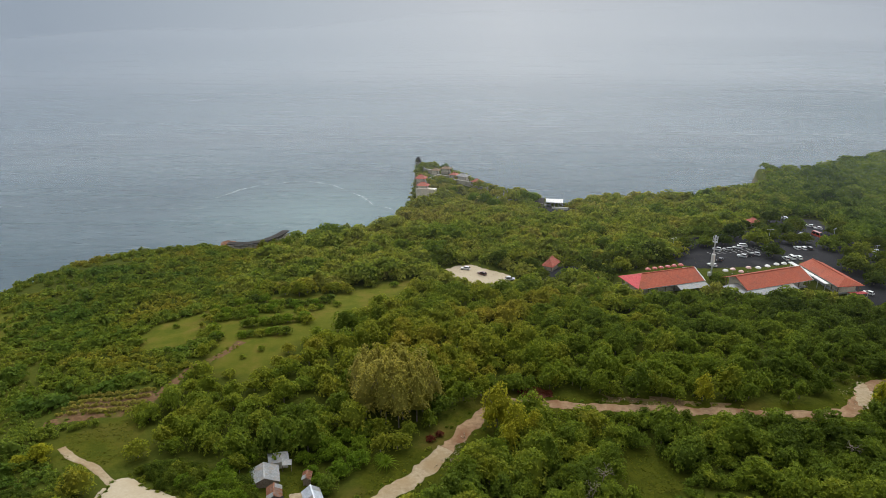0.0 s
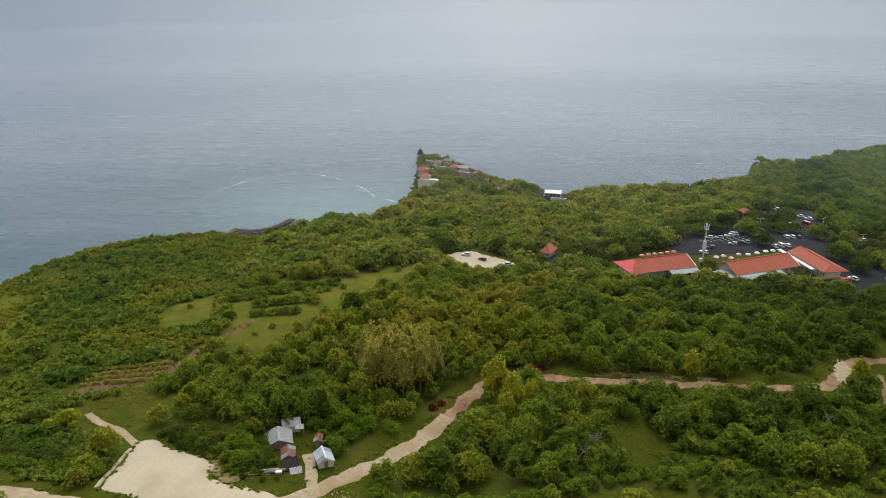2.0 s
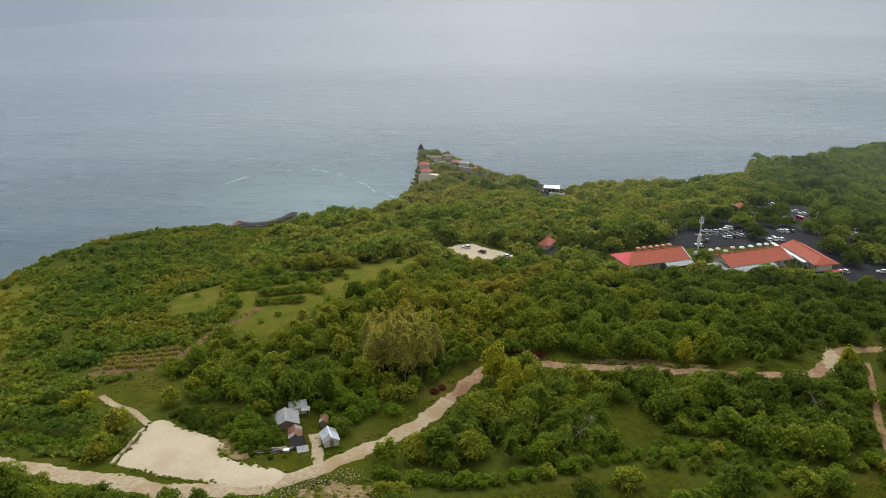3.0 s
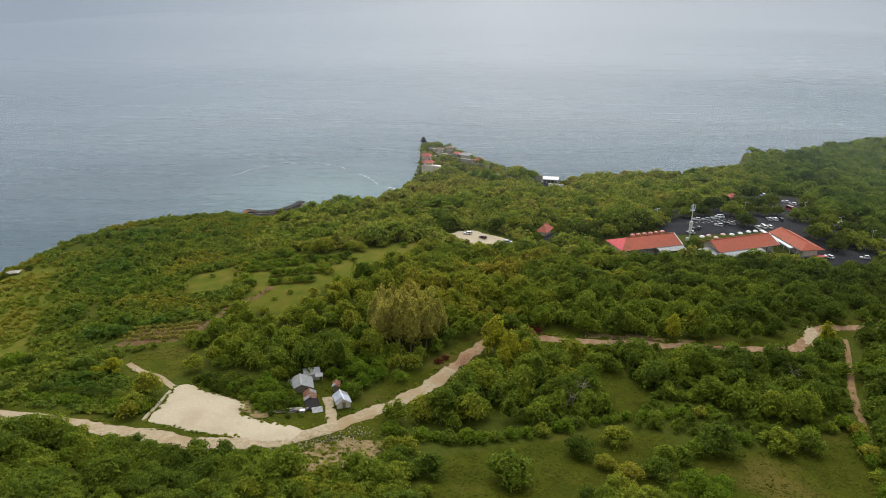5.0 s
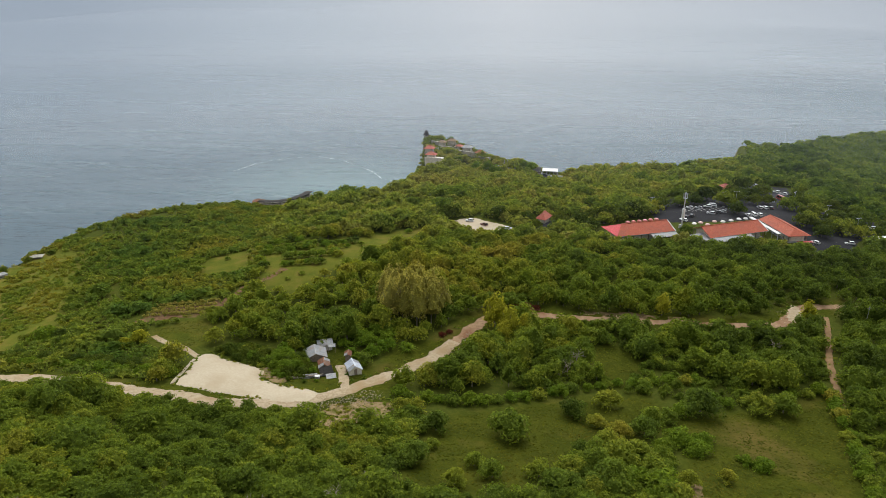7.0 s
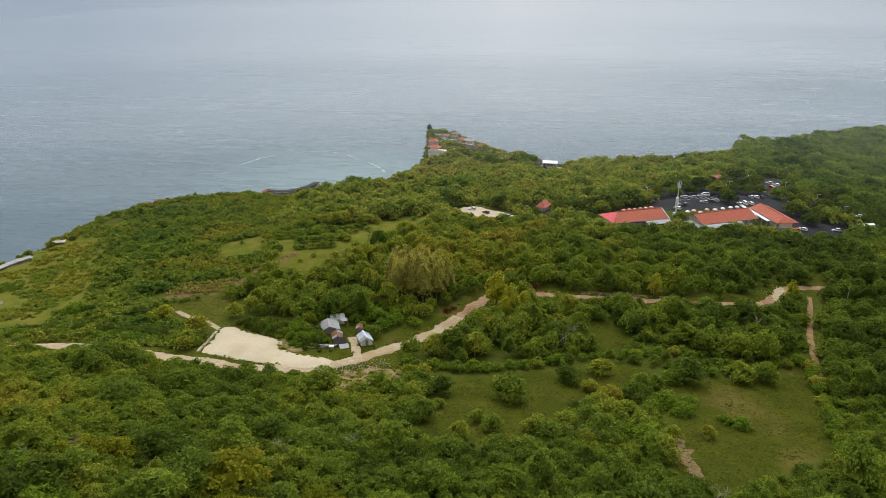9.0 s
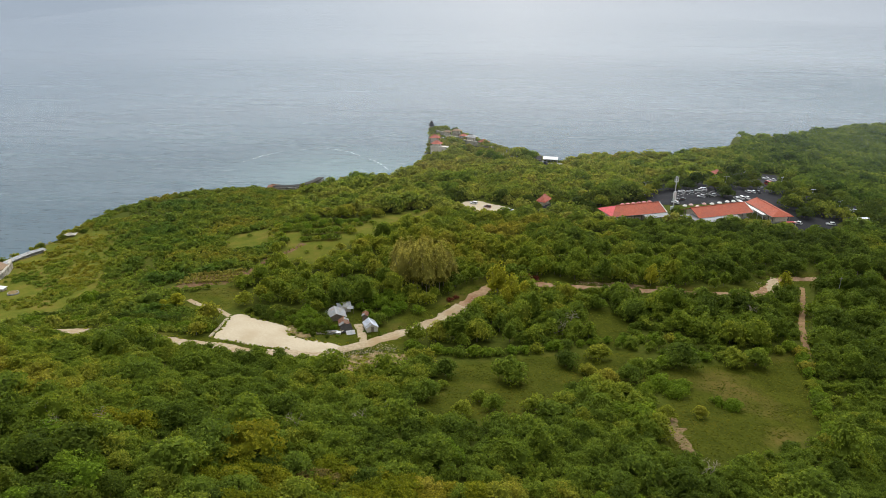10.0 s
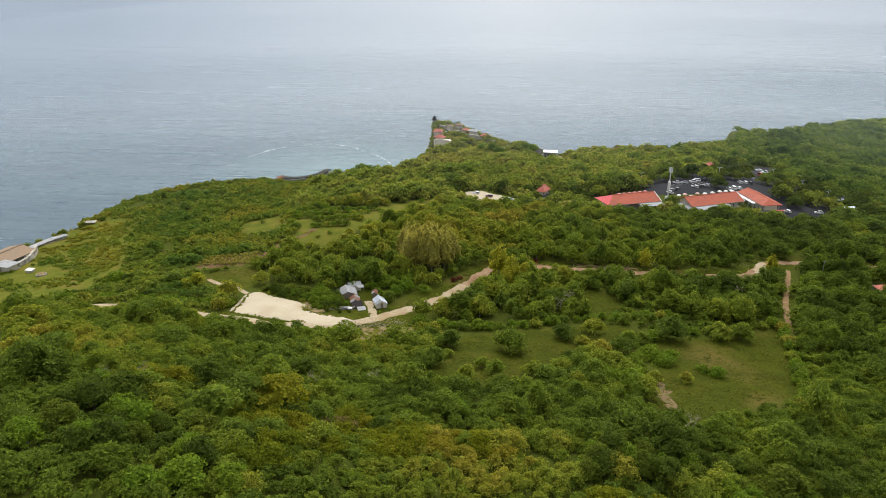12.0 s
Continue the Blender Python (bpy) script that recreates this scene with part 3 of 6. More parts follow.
tagged(patch("gravel_lot", LOT, M_SAND, 0.15), "pale gravel parking lot under trees", "parking lot", kind="structure")
tagged(patch("car_park", CAR_PARK, M_ASPHALT, 0.15, step=4.0), "dark asphalt car park", "car park", kind="structure")
tagged(patch("side_yard", SOUTH_BAY, M_ASPHALT, 0.15, step=4.0), "dark asphalt yard beside a kiosk", "car park", kind="structure")
tagged(patch("lookout_yard", LOOKOUT, M_ASPHALT, 0.15, step=4.0), "dark paved yard at the cliff", "pavement", kind="structure")

# ---- building kit ----
def part(name, bm, material, parent, label=""):
    """Links a bmesh as one mesh object under a thing or part."""
    me = bpy.data.meshes.new(name)
    bm.to_mesh(me)
    bm.free()
    me.materials.append(material)
    ob = new(name, me)
    ob.parent = parent
    return tagged(ob, label) if label else ob


def hexa(bm, corners):
    """A block from eight corners: four below, four above, both counter-clockwise."""
    v = [bm.verts.new(c) for c in corners]
    for f in ((3, 2, 1, 0), (4, 5, 6, 7), (0, 1, 5, 4), (1, 2, 6, 5), (2, 3, 7, 6), (3, 0, 4, 7)):
        bm.faces.new([v[i] for i in f])
    return v


def block(x0, x1, y0, y1, z0, z1, bevel=0.0, bm=None, taper=0.0):
    bm = bm or bmesh.new()
    t = taper
    hexa(bm, [(x0, y0, z0), (x1, y0, z0), (x1, y1, z0), (x0, y1, z0), (x0 + t, y0 + t, z1), (x1 - t, y0 + t, z1), (x1 - t, y1 - t, z1), (x0 + t, y1 - t, z1)])
    if bevel:
        bmesh.ops.bevel(bm, geom=bm.edges[:], offset=bevel, segments=2, affect="EDGES", clamp_overlap=True)
    return bm


def slab(a, b, c, d, thick):
    """A sloping slab from its four upper corners."""
    bm = bmesh.new()
    up = [Vector(p) for p in (a, b, c, d)]
    n = (up[1] - up[0]).cross(up[2] - up[0]).normalized() * thick
    hexa(bm, [p - n for p in up] + up)
    return bm


def tri_slab(a, b, c, thick):
    bm = bmesh.new()
    up = [Vector(p) for p in (a, b, c)]
    n = (up[1] - up[0]).cross(up[2] - up[0]).normalized() * thick
    v = [bm.verts.new(p) for p in [q - n for q in up] + up]
    for f in ((2, 1, 0), (3, 4, 5), (0, 1, 4, 3), (1, 2, 5, 4), (2, 0, 3, 5)):
        bm.faces.new([v[i] for i in f])
    return bm


def pipe(r0, r1, z0, z1, sides=10, x=0.0, y=0.0, bm=None):
    bm = bm or bmesh.new()
    bmesh.ops.create_cone(bm, cap_ends=True, segments=sides, radius1=r0, radius2=r1, depth=z1 - z0, matrix=Matrix.Translation((x, y, (z0 + z1) / 2)))
    return bm


def corrugated(a, b, c, d, ribs, depth, thick=0.03):
    """Ribbed sheet: a-b is the eave, d-c the ridge; ribs run from eave to ridge."""
    a, b, c, d = map(Vector, (a, b, c, d))
    n = (b - a).cross(d - a).normalized()
    bm = bmesh.new()
    rows = []
    for i in range(ribs * 2 + 1):
        k, off = i / (ribs * 2), n * (depth if i % 2 else 0)
        lo, hi = a.lerp(b, k) + off, d.lerp(c, k) + off
        rows.append([bm.verts.new(p) for p in (lo, hi, lo - n * thick, hi - n * thick)])
    for p, q in zip(rows, rows[1:]):
        bm.faces.new((p[0], q[0], q[1], p[1]))
        bm.faces.new((p[3], q[3], q[2], p[2]))
        bm.faces.new((p[2], q[2], q[0], p[0]))
        bm.faces.new((p[1], q[1], q[3], p[3]))
    return bm


def base(name, label, category, x, y, turn=0.0, group="", z=None, sink=0.0):
    """The empty on which a thing stands."""
    ob = tagged(new(name), label, category, group)
    ob.matrix_basis = pose(x, y, (float(ground(x, y) + 0.25 * wave(x, y, 4, 3)) if z is None else z) - sink, 0, 0, turn)
    return ob


def tile_material(name, low, high, wear, pitch=0.35):
    """Fired tiles: courses and ribs as fine relief, colour changing tile by tile and in sooty patches."""
    m, n, l, b = blank(name)
    co = n.new("ShaderNodeTexCoord").outputs["Object"]
    geo = n.new("ShaderNodeNewGeometry").outputs["Position"]
    v = n.new("ShaderNodeTexVoronoi")
    v.inputs["Scale"].default_value = 1 / pitch
    l.new(co, v.inputs["Vector"])
    col = ramp(n, l, v.outputs["Color"], [(0.2, low), (0.8, high)])
    stain = ramp(n, l, noise_node(n, l, geo, 0.35, 5.0), [(0.48, (0, 0, 0)), (0.75, (0.75, 0.75, 0.75))])
    col = blend(n, l, "MIX", stain, col, wear)
    l.new(col, b.inputs["Base Color"])
    b.inputs["Roughness"].default_value = 0.8
    w = n.new("ShaderNodeTexWave")
    w.inputs["Scale"].default_value = 0.9
    l.new(co, w.inputs["Vector"])
    bp = n.new("ShaderNodeBump")
    bp.inputs["Strength"].default_value, bp.inputs["Distance"].default_value = 0.5, 0.06
    l.new(w.outputs["Fac"], bp.inputs["Height"])
    l.new(bp.outputs["Normal"], b.inputs["Normal"])
    return m


M_TILE = tile_material("terracotta_tile", (0.30, 0.056, 0.022), (0.39, 0.086, 0.036), (0.22, 0.062, 0.034))
M_REDROOF = tile_material("crimson_roof_paint", (0.50, 0.055, 0.065), (0.62, 0.10, 0.10), (0.40, 0.08, 0.08))
M_OLDTILE = tile_material("faded_red_tile", (0.36, 0.085, 0.05), (0.48, 0.14, 0.09), (0.28, 0.13, 0.09))
M_ZINC = surface("weathered_zinc", (0.20, 0.21, 0.21), (0.34, 0.35, 0.35), 1.2, 0.6, 0.1, 0.01, wear=(0.30, 0.25, 0.20), wear_scale=0.7, metal=0.05)
M_ZINC_NEW = surface("bright_zinc", (0.34, 0.37, 0.41), (0.52, 0.56, 0.61), 1.0, 0.42, 0.1, 0.01, wear=(0.42, 0.44, 0.47), wear_scale=0.9, metal=0.25)
M_RUST = surface("rusted_sheet", (0.14, 0.06, 0.035), (0.30, 0.15, 0.09), 2.0, 0.85, 0.3, 0.02, wear=(0.20, 0.17, 0.15), wear_scale=0.8)
M_PLASTER = surface("cream_plaster", (0.58, 0.54, 0.45), (0.72, 0.68, 0.58), 1.5, 0.85, 0.15, 0.01, wear=(0.40, 0.38, 0.32), wear_scale=0.5)
M_WHITE = surface("white_paint", (0.60, 0.60, 0.58), (0.72, 0.72, 0.70), 2.0, 0.5, 0.1, 0.01, wear=(0.46, 0.45, 0.42), wear_scale=0.8)
M_CREAM = surface("cream_plaster_bright", (0.66, 0.58, 0.47), (0.80, 0.73, 0.62), 1.5, 0.85, 0.15, 0.01, wear=(0.55, 0.47, 0.38), wear_scale=0.5)
M_TIMBER = surface("grey_timber", (0.14, 0.11, 0.08), (0.30, 0.25, 0.20), 4.0, 0.85, 0.3, 0.02)
M_DARK = surface("dark_interior", (0.03, 0.028, 0.025), (0.06, 0.055, 0.05), 2.0, 0.8, 0.1, 0.01)
M_THATCH = surface("dry_thatch", (0.20, 0.135, 0.085), (0.33, 0.24, 0.16), 5.0, 0.95, 0.7, 0.06, wear=(0.22, 0.18, 0.14), wear_scale=0.4)
M_BLACKTHATCH = surface("black_thatch", (0.02, 0.02, 0.02), (0.05, 0.045, 0.04), 5.0, 0.95, 0.7, 0.06)
M_CONCRETE = surface("grey_concrete", (0.24, 0.24, 0.23), (0.38, 0.38, 0.37), 1.4, 0.85, 0.2, 0.02, wear=(0.15, 0.15, 0.14), wear_scale=0.4)
M_STEEL = surface("pale_steel", (0.55, 0.56, 0.58), (0.68, 0.69, 0.71), 2.0, 0.4, 0.05, 0.01, metal=0.4)
M_RUBBER = surface("tyre_rubber", (0.015, 0.015, 0.015), (0.03, 0.03, 0.03), 8.0, 0.8, 0.1, 0.01)


def glass_material():
    m, n, l, b = blank("dark_car_glass")
    b.inputs["Base Color"].default_value = (0.015, 0.018, 0.02, 1)
    b.inputs["Roughness"].default_value, b.inputs["IOR"].default_value = 0.06, 1.5
    return m


def paint(name, c):
    m, n, l, b = blank(name)
    pos = n.new("ShaderNodeNewGeometry").outputs["Position"]
    l.new(ramp(n, l, noise_node(n, l, pos, 1.5), [(0.3, tuple(v * 0.85 for v in c)), (0.7, c)]), b.inputs["Base Color"])
    b.inputs["Roughness"].default_value = 0.35
    b.inputs["Coat Weight"].default_value = 0.6
    return m


M_GLASS = glass_material()
M_CANVAS_W = paint("white_canvas", (0.78, 0.76, 0.72))
M_CANVAS_P = paint("pink_canvas", (0.66, 0.40, 0.36))
M_CANVAS_R = paint("red_canvas", (0.50, 0.10, 0.08))
M_BLUE = paint("blue_plastic", (0.08, 0.20, 0.42))


# ---- long halls with tiled roofs ----
def hall(label, x, y, turn, length, width, wall, rise, roof, hip_start=False, hip_end=False, apron=None, apron_front=0.0):
    t = base("hall", label, "building", x, y, turn, "tiled halls at the car park", sink=0.3)
    L, W, E, R = length / 2, width / 2, wall + 0.3, wall + 0.3 + rise
    o = 0.9
    part("floor", block(-L + 0.2, L - 0.2, -W + 0.2, W - 0.2, 0, 0.45), M_CONCRETE, t)
    part("wall", block(-L + 1.2, L - 1.2, W - 1.3, W - 1.1, 0.45, E), M_PLASTER, t)
    part("wall", block(-L + 1.2, L - 1.2, -W + 1.6, -W + 1.8, 0.45, E * 0.55), M_PLASTER, t)
    for s in (-1, 1):
        part("end_wall", block(s * (L - 1.3) - 0.1, s * (L - 1.3) + 0.1, -W + 1.8, W - 1.3, 0.45, E), M_CREAM, t)
    n = int(length / 4)
    for i in range(n + 1):
        px = -L + 0.6 + (length - 1.2) * i / n
        for s in (-1, 1):
            part("post", block(px - 0.14, px + 0.14, s * (W - 0.4) - 0.14, s * (W - 0.4) + 0.14, 0.45, E + 0.15), M_TIMBER, t)
    a, b = -L - o, L + o
    ra, rb = (-L + W * 0.75 if hip_start else a), (L - W * 0.75 if hip_end else b)
    part("roof_slope", slab((a, -W - o, E), (b, -W - o, E), (rb, 0, R), (ra, 0, R), 0.18), roof, t)
    part("roof_slope", slab((b, W + o, E), (a, W + o, E), (ra, 0, R), (rb, 0, R), 0.18), roof, t)
    if hip_start:
        part("hip", tri_slab((a, W + o, E), (a, -W - o, E), (ra, 0, R), 0.18), M_REDROOF, t, "crimson hipped end of the roof")
    else:
        part("gable", tri_slab((a + o + 1.3, W - 0.3, E), (a + o + 1.3, -W + 0.3, E), (a + o + 1.3, 0, R - 0.25), 0.15), M_PLASTER, t)
    if hip_end:
        part("hip", tri_slab((b, -W - o, E), (b, W + o, E), (rb, 0, R), 0.18), roof, t)
    else:
        part("gable", tri_slab((b - o - 1.3, -W + 0.3, E), (b - o - 1.3, W - 0.3, E), (b - o - 1.3, 0, R - 0.25), 0.15), M_PLASTER, t)
        for s in (-1, 1):
            bm = bmesh.new()
            hexa(bm, [(b - 0.05, s * (W + o), E - 0.22), (b + 0.3, s * (W + o), E - 0.22), (b + 0.3, 0, R - 0.22), (b - 0.05, 0, R - 0.22),
                      (b - 0.05, s * (W + o), E + 0.12), (b + 0.3, s * (W + o), E + 0.12), (b + 0.3, 0, R + 0.12), (b - 0.05, 0, R + 0.12)])
            bmesh.ops.recalc_face_normals(bm, faces=bm.faces)
            part("barge_board", bm, M_WHITE, t, "pale barge board")
    part("ridge_cap", block(ra, rb, -0.22, 0.22, R - 0.05, R + 0.18, 0.06), roof, t)
    part("gutter", block(a, b, -W - o - 0.16, -W - o - 0.02, E - 0.22, E - 0.06), M_ZINC, t)
    if apron:
        x0, x1 = apron
        part("apron_roof", corrugated((x0, -W - o - apron_front, E - 1.15), (x1, -W - o - apron_front, E - 1.15), (x1, -W - o - 0.2, E - 0.3), (x0, -W - o - 0.2, E - 0.3), int((x1 - x0) / 0.6), 0.06), M_ZINC, t, "weathered zinc lean-to roof")
        k = max(2, int((x1 - x0) / 4))
        for i in range(k + 1):
            px = x0 + 0.2 + (x1 - x0 - 0.4) * i / k
            part("post", block(px - 0.08, px + 0.08, -W - o - apron_front + 0.2, -W - o - apron_front + 0.36, -0.2, E - 1.15), M_TIMBER, t)
    return t


hall("long hall with a terracotta roof and crimson hipped end", 77.0, 266.5, 20, 29, 13.5, 3.4, 3.2, M_TILE, hip_start=True, apron=(2, 15.5), apron_front=3.4)
hall("long hall with a terracotta tiled gable roof and zinc lean-to", 119.5, 266.5, 22, 31, 13, 3.4, 3.2, M_TILE, apron=(-17, 6), apron_front=3.6)
hall("hall with a terracotta gable roof, white gutters and cream end wall", 147.2, 272.0, -80, 24, 9.6, 3.4, 2.2, M_TILE, hip_end=True)
fringe = base("awning", "crimson cloth awning at the end of a hall", "awning", 152.0, 258.6, -80)
part("cloth", slab((-1.6, -3.4, 2.2), (1.4, -3.4, 2.6), (1.4, 3.4, 2.6), (-1.6, 3.4, 2.2), 0.08), M_REDROOF, fringe)
for sy in (-3.2, 3.2):
    part("post", block(-1.5, -1.38, sy - 0.06, sy + 0.06, -0.2, 2.15), M_STEEL, fringe)
    part("post", block(1.2, 1.32, sy - 0.06, sy + 0.06, -0.2, 2.5), M_STEEL, fringe)
link = base("covered_way", "white flat covered way between two tiled halls", "walkway", 138.2, 272.0, -80, sink=0.2)
part("roof", block(-13, 12, -1.0, 1.0, 4.0, 4.25, 0.05), M_WHITE, link, "white roof sheet")
for i in range(6):
    part("post", block(-12.4 + 4.7 * i, -12.2 + 4.7 * i, -0.1, 0.1, 0, 4.0), M_STEEL, link)
porch = base("porch", "small flat zinc porch at the end of a hall", "porch", 104.5, 257.5, 28, sink=0.2)
part("roof", corrugated((-5, -4.5, 3.2), (4, -4.5, 3.2), (4, 3, 3.9), (-5, 3, 3.9), 15, 0.06), M_ZINC, porch)
for px, py in ((-4.7, -4.2), (3.7, -4.2), (-4.7, 2.6), (3.7, 2.6)):
    part("post", block(px - 0.09, px + 0.09, py - 0.09, py + 0.09, 0, 3.3), M_TIMBER, porch)


# ---- small pavilions with hipped roofs ----
def pavilion(label, x, y, turn, w, d, post, rise, roof, walls=None, top=0.12, z=None, name="pavilion", group="", plinth=0.5):
    t = base(name, label, "pavilion", x, y, turn, group, z)
    a, b = w / 2, d / 2
    part("plinth", block(-a, a, -b, b, -1.2, plinth, 0.06), M_STONE, t)
    for sx in (-1, 1):
        for sy in (-1, 1):
            part("post", block(sx * (a - 0.35) - 0.12, sx * (a - 0.35) + 0.12, sy * (b - 0.35) - 0.12, sy * (b - 0.35) + 0.12, plinth, post + 0.1), M_TIMBER, t)
    if walls:
        part("wall", block(-a + 0.5, a - 0.5, -b + 0.5, b - 0.5, plinth, post - 0.05), walls, t)
    o, E, R = 0.7, post, post + rise
    r = (a - b) * 1.0 if a > b else 0.15
    ra, rb = (-r, r) if a > b else (-0.15, 0.15)
    ya, yb = (0, 0) if a > b else (-(b - a) - 0.05, b - a + 0.05)
    part("roof_slope", slab((-a - o, -b - o, E), (a + o, -b - o, E), (rb, ya, R), (ra, ya, R), top), roof, t)
    part("roof_slope", slab((a + o, b + o, E), (-a - o, b + o, E), (ra, yb, R), (rb, yb, R), top), roof, t)
    part("roof_slope", slab((a + o, -b - o, E), (a + o, b + o, E), (rb, yb, R), (rb, ya - 0.01, R), top), roof, t)
    part("roof_slope", slab((-a - o, b + o, E), (-a - o, -b - o, E), (ra, ya, R), (ra, yb + 0.01, R), top), roof, t)
    part("ridge_cap", block(ra - 0.15, rb + 0.15, ya - 0.15, yb + 0.15, R - 0.06, R + 0.22, 0.05), roof, t)
    return t


pavilion("kiosk with a steep hipped red tile roof", 34.0, 286.5, 62, 7.6, 4.4, 2.5, 3.0, M_OLDTILE, M_PLASTER, name="kiosk")
pavilion("small shelter with a red roof beside trees", 47.5, 268.5, 30, 6.5, 4.5, 2.6, 1.6, M_REDROOF, name="shelter")
pavilion("small pavilion with a red tile roof among trees", 146.5, 356.5, 20, 6.5, 5.0, 3.0, 2.2, M_OLDTILE, M_PLASTER)
pavilion("small house with a bright red roof behind a fence", 160.5, 167.0, 10, 8, 5.5, 2.8, 1.8, M_OLDTILE, M_PLASTER, name="house")
shop = base("shop", "small shop with a white roof and red awning", "shop", 196, 274.5, 8)
part("wall", block(-4, 4, -2.5, 2.5, -0.6, 3.0), M_PLASTER, shop)
part("roof", block(-4.6, 4.6, -1.2, 3.2, 3.0, 3.3, 0.05), M_WHITE, shop, "white flat roof")
part("awning", slab((-4.2, -5.0, 2.1), (4.2, -5.0, 2.1), (4.2, -1.9, 2.95), (-4.2, -1.9, 2.95), 0.1), M_OLDTILE, shop, "faded red awning")
for px in (-4, 4):
    part("post", block(px - 0.08, px + 0.08, -4.9, -4.74, -0.6, 2.1), M_STEEL, shop)

yard_wall = base("yard_wall", "low grey block wall beside a house", "wall", 152.5, 172.5, -12)
part("wall", block(-8, 8, -0.12, 0.12, -0.6, 1.5), M_CONCRETE, yard_wall)
for i in range(6):
    part("pier", block(-8.1 + 3.2 * i, -7.8 + 3.2 * i, -0.2, 0.2, -0.6, 1.75), M_CONCRETE, yard_wall)
utility = base("utility_pole", "thin grey utility pole with a crossarm", "pole", 139.5, 178.0, 20)
part("pole", pipe(0.13, 0.09, -0.3, 8.5, 8), M_CONCRETE, utility)
part("crossarm", block(-0.9, 0.9, -0.06, 0.06, 7.8, 7.92), M_TIMBER, utility)

# ---- huts by the dirt road ----
def gable_hut(name, label, x, y, turn, w, d, wall, rise, roof, wallmat, door=True):
    """Walls, two ribbed roof sheets a side and a door; the ridge runs along d."""
    t = base(name, label, "hut", x, y, turn)
    a, b, E = w / 2, d / 2, wall
    for s in (-1, 1):
        part("wall", block(s * a - 0.05, s * a + 0.05, -b, b, -0.3, E), wallmat, t)
        bm = block(-a, a, s * b - 0.05, s * b + 0.05, -0.3, E)
        part("end_wall", bm, wallmat, t)
        part("gable", tri_slab((-a * s, s * b, E), (a * s, s * b, E), (0, s * b, E + rise - 0.1), 0.06), wallmat, t)
    if door:
        part("door", block(-0.4, 0.45, -b - 0.1, -b - 0.06, -0.1, 1.85), M_TIMBER, t, "grey timber door")
    o, R = 0.35, E + rise
    for s in (-1, 1):
        n = max(2, int(round(d / 1.5)))
        for i in range(n):
            y0, y1 = -b - o + (d + 2 * o) * i / n, -b - o + (d + 2 * o) * (i + 1) / n + 0.08
            lift = 0.025 * (i % 2)
            e = E - o * rise / a + lift
            if s > 0:
                q = ((a + o, y0, e), (a + o, y1, e), (0, y1, R + lift), (0, y0, R + lift))
            else:
                q = ((-a - o, y1, e), (-a - o, y0, e), (0, y0, R + lift), (0, y1, R + lift))
            part("roof_sheet", corrugated(*q, 8, 0.05), roof if (i + (s > 0)) % 3 else M_ZINC, t)
    part("ridge_cap", block(-0.18, 0.18, -b - o, b + o, R + 0.02, R + 0.1, 0.03), roof, t)
    return t


gable_hut("hut", "small plank hut with a shiny corrugated zinc roof", -34.0, 120.6, 24, 3.5, 4.4, 1.75, 1.15, M_ZINC_NEW, M_PLASTER)
gable_hut("hut", "old hut with a weathered grey zinc gable roof", -46.6, 127.2, 18, 6.0, 5.4, 1.5, 1.35, M_ZINC, M_TIMBER)
gable_hut("hut", "small cream hut with a grey zinc roof", -45.2, 133.6, -70, 3.4, 4.0, 2.0, 0.7, M_ZINC, M_PLASTER)
gable_hut("shed", "leaning shed with a rusted sheet roof", -42.8, 121.6, 16, 2.8, 3.8, 1.25, 0.8, M_RUST, M_TIMBER, door=False)
gable_hut("shed", "narrow plank shed under a tree", -36.8, 127.2, 5, 1.5, 2.2, 2.0, 0.4, M_RUST, M_TIMBER)
lean = base("woodshed", "collapsed dark shed with thatch scraps", "shed", -41.2, 117.6, 25)
part("roof", slab((-1.9, -1.5, 0.5), (1.8, -1.5, 0.7), (1.8, 1.4, 1.9), (-1.9, 1.4, 1.6), 0.12), M_BLACKTHATCH, lean)
for px, py in ((-1.7, 1.2), (1.6, 1.2), (-1.7, -1.3), (1.6, -1.3)):
    part("post", block(px - 0.06, px + 0.06, py - 0.06, py + 0.06, -0.2, 1.5 if py > 0 else 0.5), M_TIMBER, lean)
veranda = base("awning", "pale grey sheet awning on thin posts beside a hut", "awning", -42.6, 131.8, 10)
part("roof", slab((-1.1, -0.8, 1.9), (1.1, -0.8, 1.9), (1.1, 0.9, 2.2), (-1.1, 0.9, 2.2), 0.05), M_CONCRETE, veranda)
for px in (-1, 1):
    part("post", block(px - 0.05, px + 0.05, -0.75, -0.65, -0.2, 1.9), M_TIMBER, veranda)
pile = base("timber_stack", "long stack of grey weathered boards", "timber", -46.4, 114.3, 16)
for i in range(22):
    px, py, pz = random.uniform(-3.2, 3.0), random.uniform(-0.5, 0.5), 0.08 + 0.11 * (i // 4)
    bm = block(-2.0, 2.0, -0.16, 0.16, -0.05, 0.05)
    bmesh.ops.transform(bm, matrix=pose(px, py, pz, 0, random.uniform(-3, 3), random.uniform(-8, 8)), verts=bm.verts)
    part("board", bm, random.choice((M_TIMBER, M_TIMBER, M_CONCRETE)), pile)
bench = base("crate", "pale slatted crate on the grass", "crate", -43.2, 114.6, 8)
part("body", block(-0.7, 0.7, -0.5, 0.5, 0, 0.8, 0.04), M_WHITE, bench)
for i in range(4):
    part("slat", block(-0.62 + 0.34 * i, -0.42 + 0.34 * i, -0.55, -0.505, 0.08, 0.74), M_TIMBER, bench)
trough = base("tin_sheet", "loose pale tin sheet leaning on timber", "tin sheet", -39.6, 116.0, 20)
